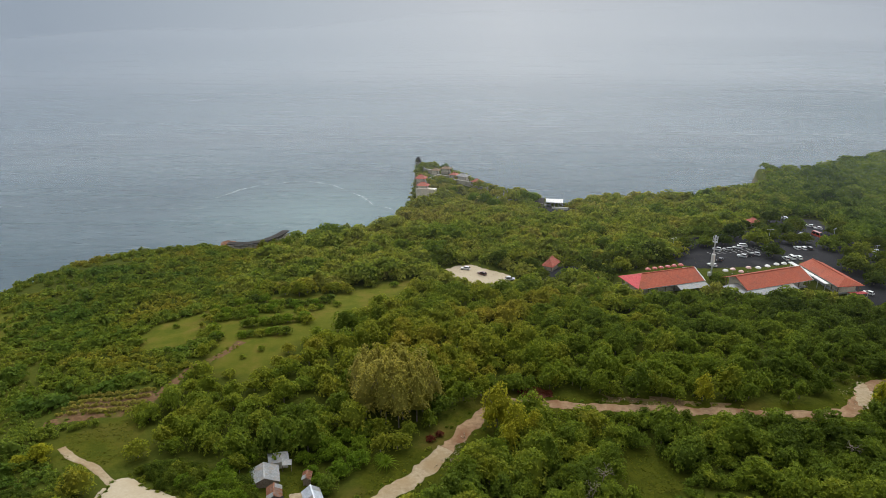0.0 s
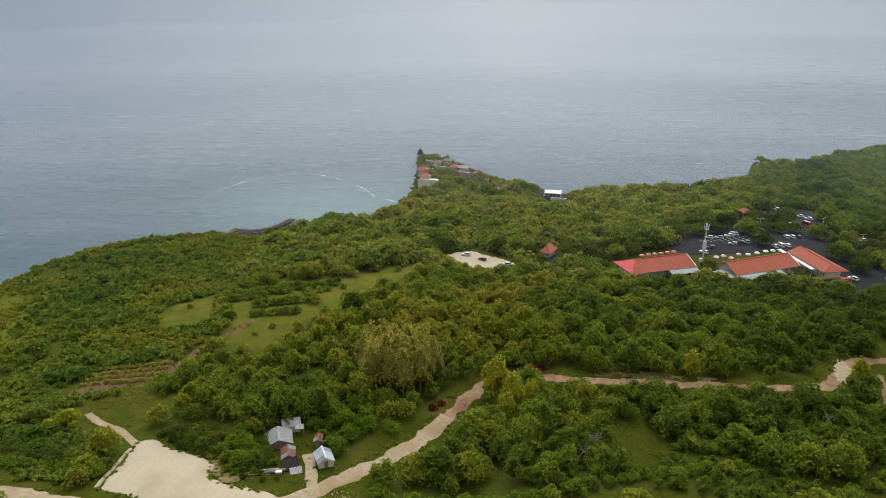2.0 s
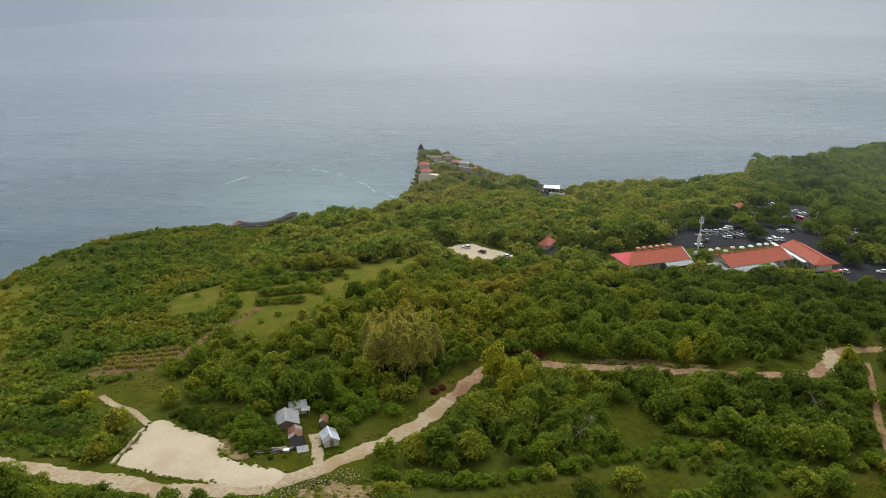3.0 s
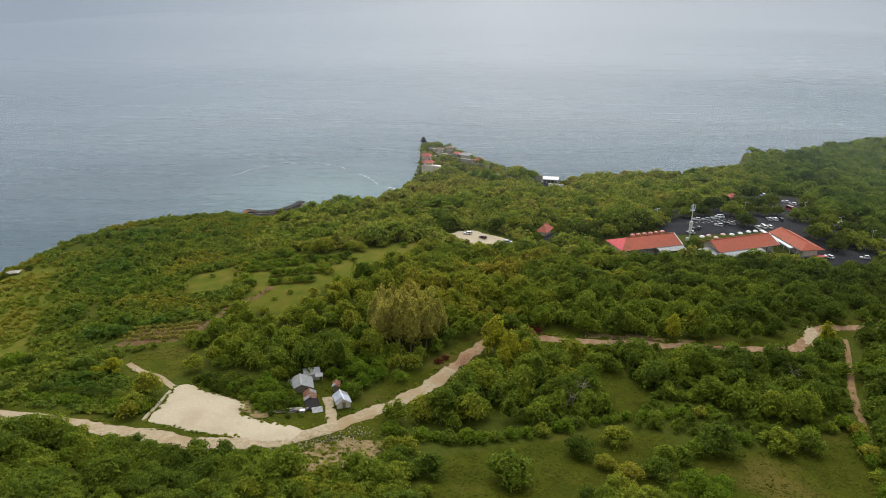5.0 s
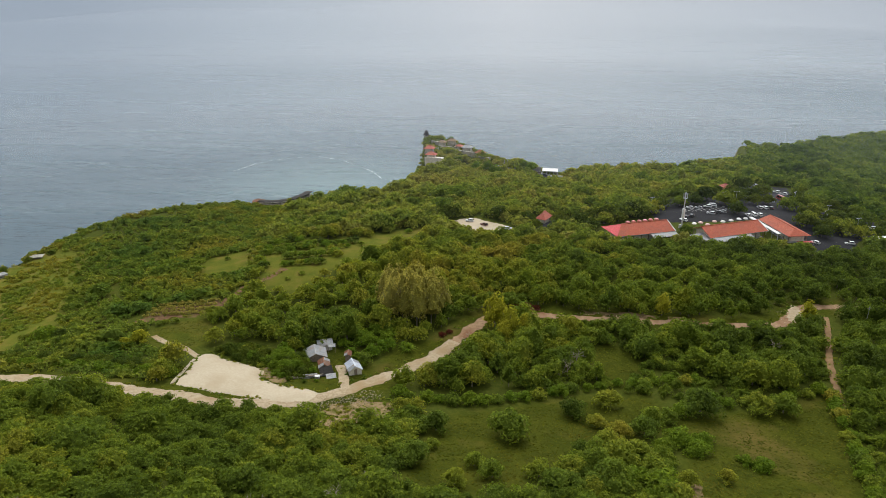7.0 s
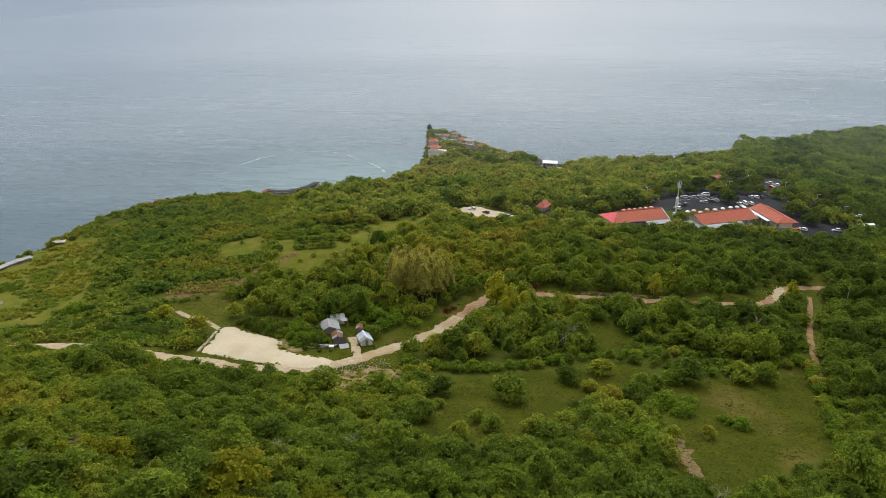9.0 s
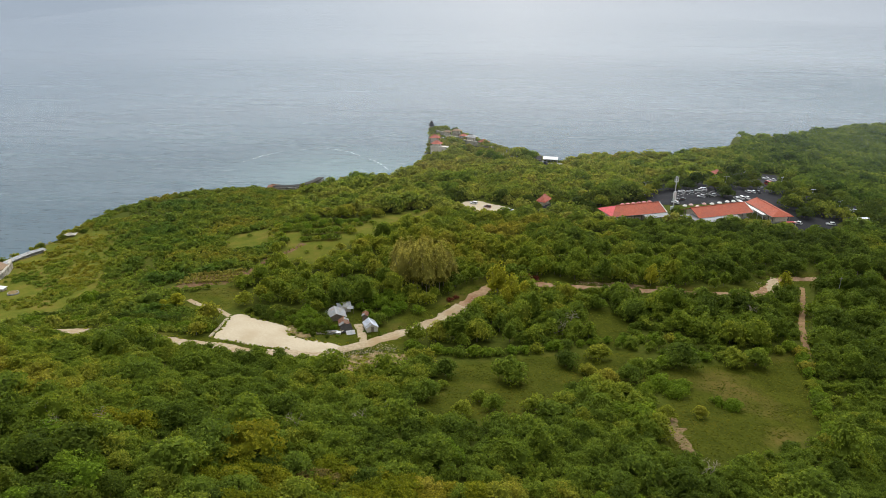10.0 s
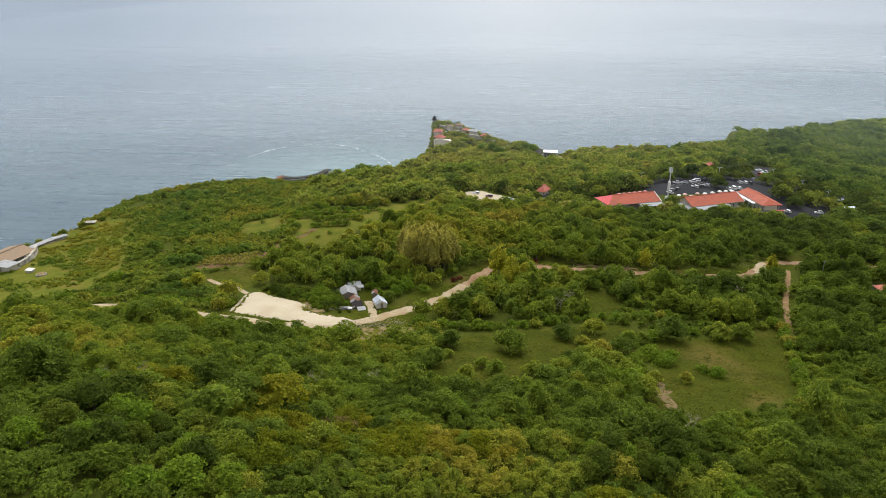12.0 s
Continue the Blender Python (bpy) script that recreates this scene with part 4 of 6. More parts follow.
part("sheet", corrugated((-1.4, -0.9, 0.15), (1.4, -0.9, 0.15), (1.4, 0.9, 0.75), (-1.4, 0.9, 0.75), 9, 0.05), M_ZINC, trough)
part("prop", block(-1.2, 1.2, 0.6, 0.75, -0.1, 0.55), M_TIMBER, trough)

# ---- phone mast ----
mast = base("phone_mast", "slender pale phone mast with panel antennas", "mast", 100.2, 276.0, 0)
part("footing", block(-0.9, 0.9, -0.9, 0.9, -0.3, 0.4, 0.05), M_CONCRETE, mast)
part("pole", pipe(0.34, 0.2, 0.35, 18.4, 12), M_STEEL, mast)
part("shroud", pipe(0.75, 0.75, 5.6, 10.2, 14), M_WHITE, mast, "white cylinder shroud")
part("cabinet", block(-1.4, -0.2, -0.6, 0.5, 0.35, 2.1, 0.05), M_WHITE, mast)
part("platform", pipe(0.9, 0.9, 15.5, 15.62, 12), M_STEEL, mast)
for i in range(5):
    g = 1.2566 * i
    bm = block(-0.2, 0.2, -0.1, 0.1, 15.4, 18.0, 0.03)
    bmesh.ops.transform(bm, matrix=Matrix.Rotation(g, 4, "Z") @ Matrix.Translation((0, 0.95, 0)), verts=bm.verts)
    part("antenna", bm, M_WHITE, mast)
    bm = block(-0.04, 0.04, 0.15, 0.9, 16.6, 16.7)
    bmesh.ops.transform(bm, matrix=Matrix.Rotation(g, 4, "Z"), verts=bm.verts)
    part("bracket", bm, M_STEEL, mast)


# ---- parasols ----
def parasol(canvas, label):
    t = tagged(new("parasol"), label, "parasol", "parasols by the halls")
    part("pole", pipe(0.035, 0.03, 0, 2.5, 8), M_TIMBER, t)
    part("foot", pipe(0.32, 0.28, 0, 0.12, 12), M_CONCRETE, t)
    bm = bmesh.new()
    tip = bm.verts.new((0, 0, 2.75))
    tip_in = bm.verts.new((0, 0, 2.66))
    rim = [bm.verts.new((1.25 * math.cos(k * math.pi / 4), 1.25 * math.sin(k * math.pi / 4), 2.05)) for k in range(8)]
    mid = [bm.verts.new((0.8 * math.cos(k * math.pi / 4), 0.8 * math.sin(k * math.pi / 4), 2.5)) for k in range(8)]
    low = [bm.verts.new((1.23 * math.cos(k * math.pi / 4), 1.23 * math.sin(k * math.pi / 4), 1.9)) for k in range(8)]
    for k in range(8):
        j = (k + 1) % 8
        bm.faces.new((tip, mid[k], mid[j]))
        bm.faces.new((mid[k], rim[k], rim[j], mid[j]))
        bm.faces.new((rim[k], low[k], low[j], rim[j]))
        bm.faces.new((tip_in, low[j], low[k]))
    part("canopy", bm, canvas, t)
    return t


shades = [parasol(M_CANVAS_W, "open white canvas parasol beside a hall"), parasol(M_CANVAS_P, "open faded pink canvas parasol beside a hall"), parasol(M_CANVAS_R, "open red canvas parasol beside a hall")]
for i, (x, y) in enumerate([(106.5, 281), (110, 282.3), (112.5, 279.6), (117, 283.7), (121, 283.6), (125.5, 285.3), (130, 287.4), (133.5, 288.2)]):
    copy_thing(shades[(0, 1, 1, 1, 0, 0, 0, 0)[i]], pose(x, y - 3.6, float(ground(x, y)) + 0.12, 0, 0, 20 * i))
for i in range(6):
    x, y = 75.0 + 3.0 * i, 280.6 + 0.9 * i
    copy_thing(shades[2], pose(x, y, float(ground(x, y)) + 0.12, 0, 0, 15 * i))
for s in shades:
    retire_list = [*s.children_recursive, s]
    for o in retire_list:
        bpy.data.objects.remove(o)


# ---- vehicles ----
def car(body, label, length=4.3, width=1.75, height=1.5, van=False, name="car", category="car"):
    t = tagged(new(name), label, category, "parked vehicles")
    L, W = length / 2, width / 2
    belt = 0.92 if not van else 1.15
    shell = bmesh.new()
    hexa(shell, [(-L, -W, 0.28), (L, -W, 0.28), (L, W, 0.28), (-L, W, 0.28), (-L + 0.06, -W + 0.05, belt), (L - 0.1, -W + 0.05, belt - 0.1), (L - 0.1, W - 0.05, belt - 0.1), (-L + 0.06, W - 0.05, belt)])
    bmesh.ops.bevel(shell, geom=shell.edges[:], offset=0.12, segments=2, affect="EDGES", clamp_overlap=True)
    part("body", shell, body, t)
    f0, f1 = (L * 0.42, L * 0.12) if not van else (L * 0.88, L * 0.72)
    r0, r1 = (-L * 0.93, -L * 0.72)
    lo, hi = belt - 0.06, height - 0.05
    c = [(r0, -W + 0.08, lo), (f0, -W + 0.08, lo), (f0, W - 0.08, lo), (r0, W - 0.08, lo), (r1, -W + 0.24, hi), (f1, -W + 0.24, hi), (f1, W - 0.24, hi), (r1, W - 0.24, hi)]
    cabin = bmesh.new()
    hexa(cabin, c)
    part("cabin", cabin, body, t)
    for nm, quad in (("windscreen", (1, 2, 6, 5)), ("rear_window", (3, 0, 4, 7)), ("side_window", (0, 1, 5, 4)), ("side_window", (2, 3, 7, 6))):
        q = [Vector(c[k]) for k in quad]
        mid_ = sum(q, Vector()) / 4
        n_ = (q[1] - q[0]).cross(q[3] - q[0]).normalized() * 0.015
        part(nm, slab(*[mid_ + (v - mid_) * 0.88 + n_ for v in q], 0.03), M_GLASS, t, "dark window glass")
    part("roof", block(r1 - 0.04, f1 + 0.04, -W + 0.22, W - 0.22, height - 0.08, height, 0.035), body, t)
    for s in (-1, 1):
        part("pillar", block(-0.06 * L, 0.0, s * (W - 0.145) - 0.06, s * (W - 0.145) + 0.06, belt - 0.1, height - 0.05), body, t)
    for sx in (-0.62, 0.64):
        for s in (-1, 1):
            bm = bmesh.new()
            bmesh.ops.create_cone(bm, cap_ends=True, segments=14, radius1=0.33, radius2=0.33, depth=0.22, matrix=pose(sx * L, s * (W - 0.1), 0.33, 90, 0, 0))
            tyre = part("wheel", bm, M_RUBBER, t)
            bm = bmesh.new()
            bmesh.ops.create_cone(bm, cap_ends=True, segments=10, radius1=0.2, radius2=0.17, depth=0.24, matrix=pose(sx * L, s * (W - 0.1), 0.33, 90, 0, 0))
            part("rim", bm, M_STEEL, tyre)
    for s in (-1, 1):
        part("headlight", block(L - 0.16, L - 0.02, s * W * 0.68 - 0.18, s * W * 0.68 + 0.18, 0.58, 0.74, 0.03), M_WHITE, t)
        part("tail_light", block(-L + 0.0, -L + 0.1, s * W * 0.74 - 0.12, s * W * 0.74 + 0.12, 0.6, 0.82, 0.03), M_CANVAS_R, t)
    return t


PAINTS = {"white": paint("white_car_paint", (0.80, 0.80, 0.80)), "silver": paint("silver_car_paint", (0.55, 0.56, 0.58)), "black": paint("black_car_paint", (0.03, 0.03, 0.035)), "brown": paint("dark_red_car_paint", (0.14, 0.04, 0.03)), "red": paint("red_car_paint", (0.45, 0.06, 0.04))}
CARS = {
    "white": car(PAINTS["white"], "white car parked on dark asphalt"), "silver": car(PAINTS["silver"], "silver car parked on dark asphalt"), "black": car(PAINTS["black"], "black car parked on dark asphalt"),
    "brown": car(PAINTS["brown"], "dark red-brown car parked on pale gravel"),
    "suv": car(PAINTS["white"], "tall white people carrier parked under trees", 4.4, 1.75, 1.75, True),
    "bus": car(PAINTS["white"], "white minibus parked on dark asphalt", 7.5, 2.2, 2.7, True, "minibus", "minibus"),
    "coach": car(PAINTS["red"], "parked red and white minibus", 6.0, 2.1, 2.5, True, "minibus", "minibus"),
}
PARKED = [
    ("white", -3.5, 283.5, 165), ("brown", 3.8, 276.5, 140), ("silver", 15.5, 270.5, 5), ("suv", 40.5, 279, 65),
    ("white", 113.0, 308.6, 150), ("silver", 117.2, 307.2, 150), ("white", 122.5, 309.5, 170), ("suv", 125.5, 311.5, 170), ("silver", 120.8, 298.3, 150), ("black", 124.2, 299.6, 150), ("silver", 127.4, 300.3, 150),
    ("white", 180.0, 384.0, 120), ("suv", 176.5, 386.0, 120), ("white", 183.5, 371.0, 140), ("white", 186.0, 366.5, 140), ("bus", 162.4, 331.0, 125), ("coach", 174.2, 343.0, 110),
    ("silver", 149.4, 309.0, 95), ("white", 152.6, 309.8, 95), ("black", 155.8, 310.6, 95), ("white", 158.6, 263.0, 130), ("white", 177.0, 267.5, 170), ("white", 192.3, 322.0, 150), ("silver", 195.0, 312.0, 150), ("white", 204.0, 300.0, 150), ("white", 207.0, 291.0, 150),
    ("black", 132.0, 307.8, 160), ("silver", 135.5, 309.0, 160), ("white", 138.5, 294.8, 95), ("suv", 141.6, 295.6, 95), ("white", 144.8, 296.2, 95), ("black", 106.5, 292.5, 60), ("black", 110.0, 294.0, 60), ("white", 104.2, 287.5, 130),
]
for kind, x, y, turn in PARKED:
    copy_thing(CARS[kind], pose(x, y, float(ground(x, y) + 0.25 * wave(x, y, 4, 3)) + 0.16, 0, 0, turn))
for c in CARS.values():
    for o in [*c.children_recursive, c]:
        bpy.data.objects.remove(o)

# parking bay lines
for i in range(9):
    x, y = 109.5 + 2.7 * i, 301.0 + 0.55 * i
    ln = obj("bay_line", [(px, py, float(ground(px, py) + 0.25 * wave(px, py, 4, 3)) + 0.24) for px, py in ((x, y), (x + 0.22, y), (x - 2.2 + 0.22, y + 4.6), (x - 2.2, y + 4.6))], [(0, 1, 2, 3)], M_WHITE)
    tagged(ln, "white painted parking bay line", "marking", kind="structure")


# ---- street lamps ----
def lamp():
    t = tagged(new("street_lamp"), "double-armed pale street lamp", "street lamp", "lamps of the car park")
    part("pole", pipe(0.09, 0.06, -0.2, 7.5, 8), M_STEEL, t)
    for s in (-1, 1):
        part("arm", block(min(0, s * 1.2), max(0, s * 1.2), -0.04, 0.04, 7.35, 7.43), M_STEEL, t)
        part("head", block(s * 1.3 - 0.3, s * 1.3 + 0.3, -0.13, 0.13, 7.28, 7.42, 0.04), M_WHITE, t)
    return t


post = lamp()
for x, y, turn in ((183, 305, 20), (190, 288, 20), (176, 330, 40), (139, 316, 0), (92, 306, 30)):
    copy_thing(post, pose(x, y, float(ground(x, y)) + 0.15, 0, 0, turn))
for o in [*post.children_recursive, post]:
    bpy.data.objects.remove(o)

# ---- temple on the point ----
def cliff_z(x, y):
    return float(ground(x, y))


terrace = base("terrace", "pale walled terrace on the cliff", "terrace", -31.0, 429.5, -14, z=cliff_z(-31, 428) + 3.2)
part("wall", block(-6, 6, -3.4, 3.4, -8, 1.9, 0.08), M_CREAM, terrace, "pale cream plastered retaining wall")
part("parapet", block(-6.15, 6.15, -3.55, -3.2, 1.9, 2.7, 0.05), M_CREAM, terrace)
for i in range(5):
    part("pilaster", block(-5.9 + 2.85 * i, -5.5 + 2.85 * i, -3.6, -3.4, -4, 1.9), M_PLASTER, terrace)
pavilion("open temple hall with a hipped red tile roof on the terrace", -33.4, 433.0, -14, 6.6, 4.4, 2.6, 1.9, M_OLDTILE, M_PLASTER, z=cliff_z(-31, 428) + 4.1, group="temple halls")
pavilion("upper temple hall with a hipped red tile roof", -35.4, 442.5, -14, 6.2, 4.4, 3.0, 2.0, M_OLDTILE, M_PLASTER, z=cliff_z(-36, 441) + 5.2, group="temple halls", plinth=0.8)
pavilion("temple hall with a grey roof and pale walls", -8.5, 463, -25, 7.0, 4.5, 3.0, 1.8, M_ZINC, M_PLASTER, z=cliff_z(-8, 463) + 1.5, group="temple halls")
pavilion("temple hall with a faded red tile roof", 1.5, 454.5, -35, 6.6, 4.5, 2.6, 2.0, M_OLDTILE, M_PLASTER, z=cliff_z(1.5, 454) + 1.5, group="temple halls")
pavilion("small stone shrine with a pale roof", -27.5, 470, -20, 5.0, 3.5, 2.6, 1.4, M_THATCH, M_PLASTER, z=cliff_z(-27, 470) + 2.2, group="temple halls")
pavilion("small stone shrine with a pale roof", -20.5, 476, -20, 6.0, 3.8, 2.6, 1.4, M_THATCH, M_PLASTER, z=cliff_z(-20, 476) + 2.2, group="temple halls")
pavilion("small pale roofed shrine beside a stone wall", -14.5, 466, -25, 4.5, 3.5, 2.4, 1.4, M_OLDTILE, M_PLASTER, z=cliff_z(-14, 466) + 1.5, group="temple halls")
for x, y, turn, w in ((-24, 466, -25, 14), (-9, 457.5, -30, 13), (3, 449, -32, 12), (-29, 462, 60, 9), (-32, 478, -35, 10)):
    wl_ = base("court_wall", "pale stone court wall of the temple", "wall", x, y, turn, "temple walls", z=cliff_z(x, y))
    part("wall", block(-w / 2, w / 2, -0.3, 0.3, -3, 2.6, 0.05), M_STONE, wl_)
    part("coping", block(-w / 2 - 0.1, w / 2 + 0.1, -0.42, 0.42, 2.6, 2.85, 0.05), M_PLASTER, wl_)
    for s in (-1, 1):
        part("pier", block(s * w / 2 - 0.5, s * w / 2 + 0.5, -0.5, 0.5, -3, 3.3, 0.08), M_STONE, wl_)
meru = base("tiered_shrine", "dark tiered thatch shrine at the tip of the point", "shrine", -43.0, 511.5, 0, z=cliff_z(-42, 510))
part("plinth", block(-2.0, 2.0, -2.0, 2.0, -4, 1.4, 0.1, taper=0.2), M_STONE, meru)
part("cell", block(-1.0, 1.0, -1.0, 1.0, 1.4, 3.0), M_TIMBER, meru)
for i in range(3):
    w, z = 2.5 - 0.5 * i, 2.4 + 1.15 * i
    part("tier", block(-w, w, -w, w, z, z + 1.2, 0.05, taper=w * 0.72), M_BLACKTHATCH, meru, "black thatched tier")
    if i < 2:
        part("neck", block(-0.45, 0.45, -0.45, 0.45, z + 1.0, z + 1.3), M_TIMBER, meru)

# ---- look-out building with a white roof ----
look_out = base("look_out", "open look-out building with a flat white roof", "building", 50.5, 428.5, -8, z=cliff_z(50, 428))
part("floor", block(-6.5, 6.5, -4.5, 4.5, -3, 0.4), M_CONCRETE, look_out)
part("roof", block(-5.4, 5.4, -4.4, 4.4, 3.3, 3.65, 0.06), M_WHITE, look_out, "flat white roof")
part("wall", block(-5.0, 5.0, 3.8, 4.1, 0.4, 3.3), M_PLASTER, look_out)
for i in range(5):
    for s in (-1, 1):
        part("column", block(-5.1 + 2.5 * i, -4.8 + 2.5 * i, s * 4.0 - 0.15, s * 4.0 + 0.15, 0.4, 3.3), M_WHITE, look_out)
annex = base("annex", "dark flat-roofed building beside the look-out", "building", 37.0, 424.0, -5, z=cliff_z(37, 424))
part("wall", block(-7, 6, -3.5, 3.5, -3, 2.9), M_STONE, annex)
part("roof", slab((-7.8, -4.4, 2.7), (6.8, -4.4, 2.7), (6.8, 4.2, 4.2), (-7.8, 4.2, 4.2), 0.2), M_DARK, annex, "dark shingle roof")
low = base("low_wall", "pale low wall at the look-out yard", "wall", 53, 418, -10, z=cliff_z(53, 418))
part("wall", block(-5, 5, -0.3, 0.3, -1, 1.4, 0.05), M_WHITE, low)
part("coping", block(-5.2, 5.2, -0.42, 0.42, 1.4, 1.6, 0.04), M_PLASTER, low)
gate = base("split_gate", "pale carved stone gate tower among trees", "gate", 19.5, 430.0, 0, z=cliff_z(19, 430))
for s in (-1, 1):
    for i in range(4):
        w = 1.6 - 0.35 * i
        x0, x1 = (0.8, 0.8 + w) if s > 0 else (-0.8 - w, -0.8)
        part("tier", block(x0, x1, -0.8 + 0.1 * i, 0.8 - 0.1 * i, -2 + (2 if i else 0) + 1.7 * i, 1.7 * (i + 1), 0.06), M_STONE, gate)
for x, y, turn, w in ((15, 424, 5, 14), (25, 421, -8, 10)):
    sw = base("stone_wall", "weathered stone wall under trees", "wall", x, y, turn, "temple walls", z=cliff_z(x, y))
    part("wall", block(-w / 2, w / 2, -0.4, 0.4, -2, 3.6, 0.05), M_STONE, sw)
    part("coping", block(-w / 2 - 0.1, w / 2 + 0.1, -0.5, 0.5, 3.6, 3.9, 0.05), M_CONCRETE, sw)

# ---- terraces at the cliff edge ----
def curved_deck(name, label, pts, width, height, roof, z_lift=0.0, posts=True):
    """A roofed deck that follows the rim: wall, deck boards and roof in short lengths."""
    line = spline(pts, 3.0)
    x0, y0 = line[0]
    z = float(ground(x0, y0)) + z_lift
    t = tagged(new(name), label, "terrace")
    t.matrix_basis = pose(x0, y0, z)
    for (ax, ay), (bx, by) in zip(line, line[1:]):
        d = math.hypot(bx - ax, by - ay)
        nx, ny = -(by - ay) / d * width / 2, (bx - ax) / d * width / 2
        for nm, za, zb, w, m in (("wall_length", -3.0, 1.2, 1.06, M_STONE), ("roof_length", height, height + 0.35, 1.15, roof)):
            bm = bmesh.new()
            c = [(ax - nx * w - x0, ay - ny * w - y0), (bx - nx * w - x0, by - ny * w - y0), (bx + nx * w - x0, by + ny * w - y0), (ax + nx * w - x0, ay + ny * w - y0)]
            hexa(bm, [(*p, za) for p in c] + [(*p, zb) for p in c])
            bmesh.ops.recalc_face_normals(bm, faces=bm.faces)
            part(nm, bm, m, t)
        if posts:
            for s in (-1, 1):
                part("post", block(ax + s * nx * 0.9 - x0 - 0.1, ax + s * nx * 0.9 - x0 + 0.1, ay + s * ny * 0.9 - y0 - 0.1, ay + s * ny * 0.9 - y0 + 0.1, 1.2, height), M_TIMBER, t)
    return t


curved_deck("rim_terrace", "dark roofed stone terrace curving along the cliff rim", [(-129, 338), (-121, 337), (-113, 341), (-107, 350), (-104, 360)], 3.6, 2.4, M_DARK)
pavilion("small brown-roofed hut on the cliff rim", -130.5, 341.5, 10, 6, 4, 2.2, 1.2, M_RUST, M_PLASTER, z=float(ground(-130, 341)) - 0.6)
curved_deck("sea_deck", "grey roofed deck with a stone wall above the sea", [(-204, 186), (-203, 194), (-200.5, 202), (-197, 208)], 3.0, 1.9, M_CONCRETE, -1.5)
bar = base("beach_bar", "terrace bar with a broad pale thatch roof", "building", -203, 171.5, -12)
part("floor", block(-6, 6, -9, 9, -3, 0.4), M_STONE, bar)
part("roof_slope", slab((-7.5, -10, 2.8), (0, -10, 4.6), (0, 10, 4.6), (-7.5, 10, 2.8), 0.3), M_THATCH, bar)
part("roof_slope", slab((7.5, 10, 2.8), (0, 10, 4.6), (0, -10, 4.6), (7.5, -10, 2.8), 0.3), M_THATCH, bar)
part("ridge_cap", block(-0.3, 0.3, -10, 10, 4.5, 4.85, 0.08), M_THATCH, bar)
for i in range(5):
    for s in (-1, 1):
        part("post", block(s * 5.6 - 0.12, s * 5.6 + 0.12, -8.6 + 4.2 * i, -8.36 + 4.2 * i, 0.4, 3.1), M_TIMBER, bar)
curved_deck("retaining_wall", "curved grey stone retaining wall above the sea", [(-194, 158), (-192, 168), (-194, 178), (-198, 186)], 1.0, 1.25, M_STONE, posts=False)
store = base("store", "dark stone store beside the terrace", "building", -194.5, 160.5, -15)
part("wall", block(-4, 4, -3, 3, -2, 2.6), M_STONE, store)
part("roof", block(-4.4, 4.4, -3.4, 3.4, 2.6, 2.85, 0.05), M_CONCRETE, store)
part("door", block(-0.5, 0.5, -3.08, -3.01, 0, 2.1), M_TIMBER, store)
booth = base("booth", "small white-roofed booth on the cliff meadow", "booth", -181.5, 156.0, -10)
part("wall", block(-1.3, 1.3, -1.0, 1.0, -0.8, 1.2), M_STONE, booth)
part("roof", slab((-1.6, -1.2, 1.2), (1.6, -1.2, 1.2), (1.6, 1.2, 1.45), (-1.6, 1.2, 1.45), 0.1), M_WHITE, booth)
tank = base("tank", "round grey concrete tank with an earthy top", "tank", -174.0, 151.5)
part("shell", pipe(2.0, 2.0, -1.0, 0.6, 20), M_CONCRETE, tank)
part("lid", pipe(1.8, 1.7, 0.6, 0.7, 20), M_ROUGH, tank)
pavilion("pale-roofed hut at the sea edge of the meadow", -199.5, 232.5, 15, 4.4, 2.6, 1.5, 0.6, M_STONE, M_STONE, z=float(ground(-199, 232)) - 0.4, name="sea_hut")

# ---- low border wall of the sand, stones and foam ----
border = base("border_wall", "low crumbling border of pale limestone blocks along the sand", "wall", -80.0, 104.0)
for i in range(12):
    k = i / 15
    x, y = -1.2 * k + 0.4, 21.5 * k
    z = float(ground(-80.3 + x, 104.0 + y)) - border.location.z
    bm = block(-0.45, 0.45, -0.72, 0.72, z - 0.3, z + 0.32, 0.12)
    bmesh.ops.transform(bm, matrix=Matrix.Translation((x + random.uniform(-0.1, 0.1), y, 0)) @ Matrix.Rotation(random.uniform(-0.1, 0.1), 4, "Z"), verts=bm.verts)
    part("stone", bm, M_SAND, border)


def rubble(name, label, spots, low, high):
    bm = bmesh.new()
    for x, y in spots:
        r = random.uniform(low, high)
        m = pose(x, y, float(ground(x, y) + 0.25 * wave(x, y, 4, 3)) + 0.2 + 0.2 * r, random.uniform(0, 90), random.uniform(0, 90), random.uniform(0, 90))
        made = bmesh.ops.create_icosphere(bm, subdivisions=1, radius=r, matrix=m @ Matrix.Diagonal((1, random.uniform(0.6, 1), random.uniform(0.45, 0.8), 1)))
        for v in made["verts"]:
            v.co += Vector((random.uniform(-1, 1), random.uniform(-1, 1), random.uniform(-1, 1))) * r * 0.22
    ob = part(name, bm, M_SAND, None)
    return tagged(ob, label, "stones", kind="stuff")


spots = []
while len(spots) < 420:
    x, y = random.uniform(-46, -24), random.uniform(93, 110)
    if abs(y - (95 + 0.62 * (x + 46))) < 1.0 + 4.5 * random.random() ** 1.5:
        spots.append((x, y))
while len(spots) < 500:
    x, y = random.uniform(-9, -1), random.uniform(136, 152)
    if abs(x - (-3.5 + (y - 144) * 0.45)) < 1.4:
        spots.append((x, y))
while len(spots) < 560:
    spots.append((random.uniform(109, 116), random.uniform(176, 194)))
while len(spots) < 600:
    spots.append((random.uniform(36, 60), random.uniform(171.5, 175)))
rubble("rubble", "scattered pale limestone rubble along the dirt road", spots, 0.05, 0.21)


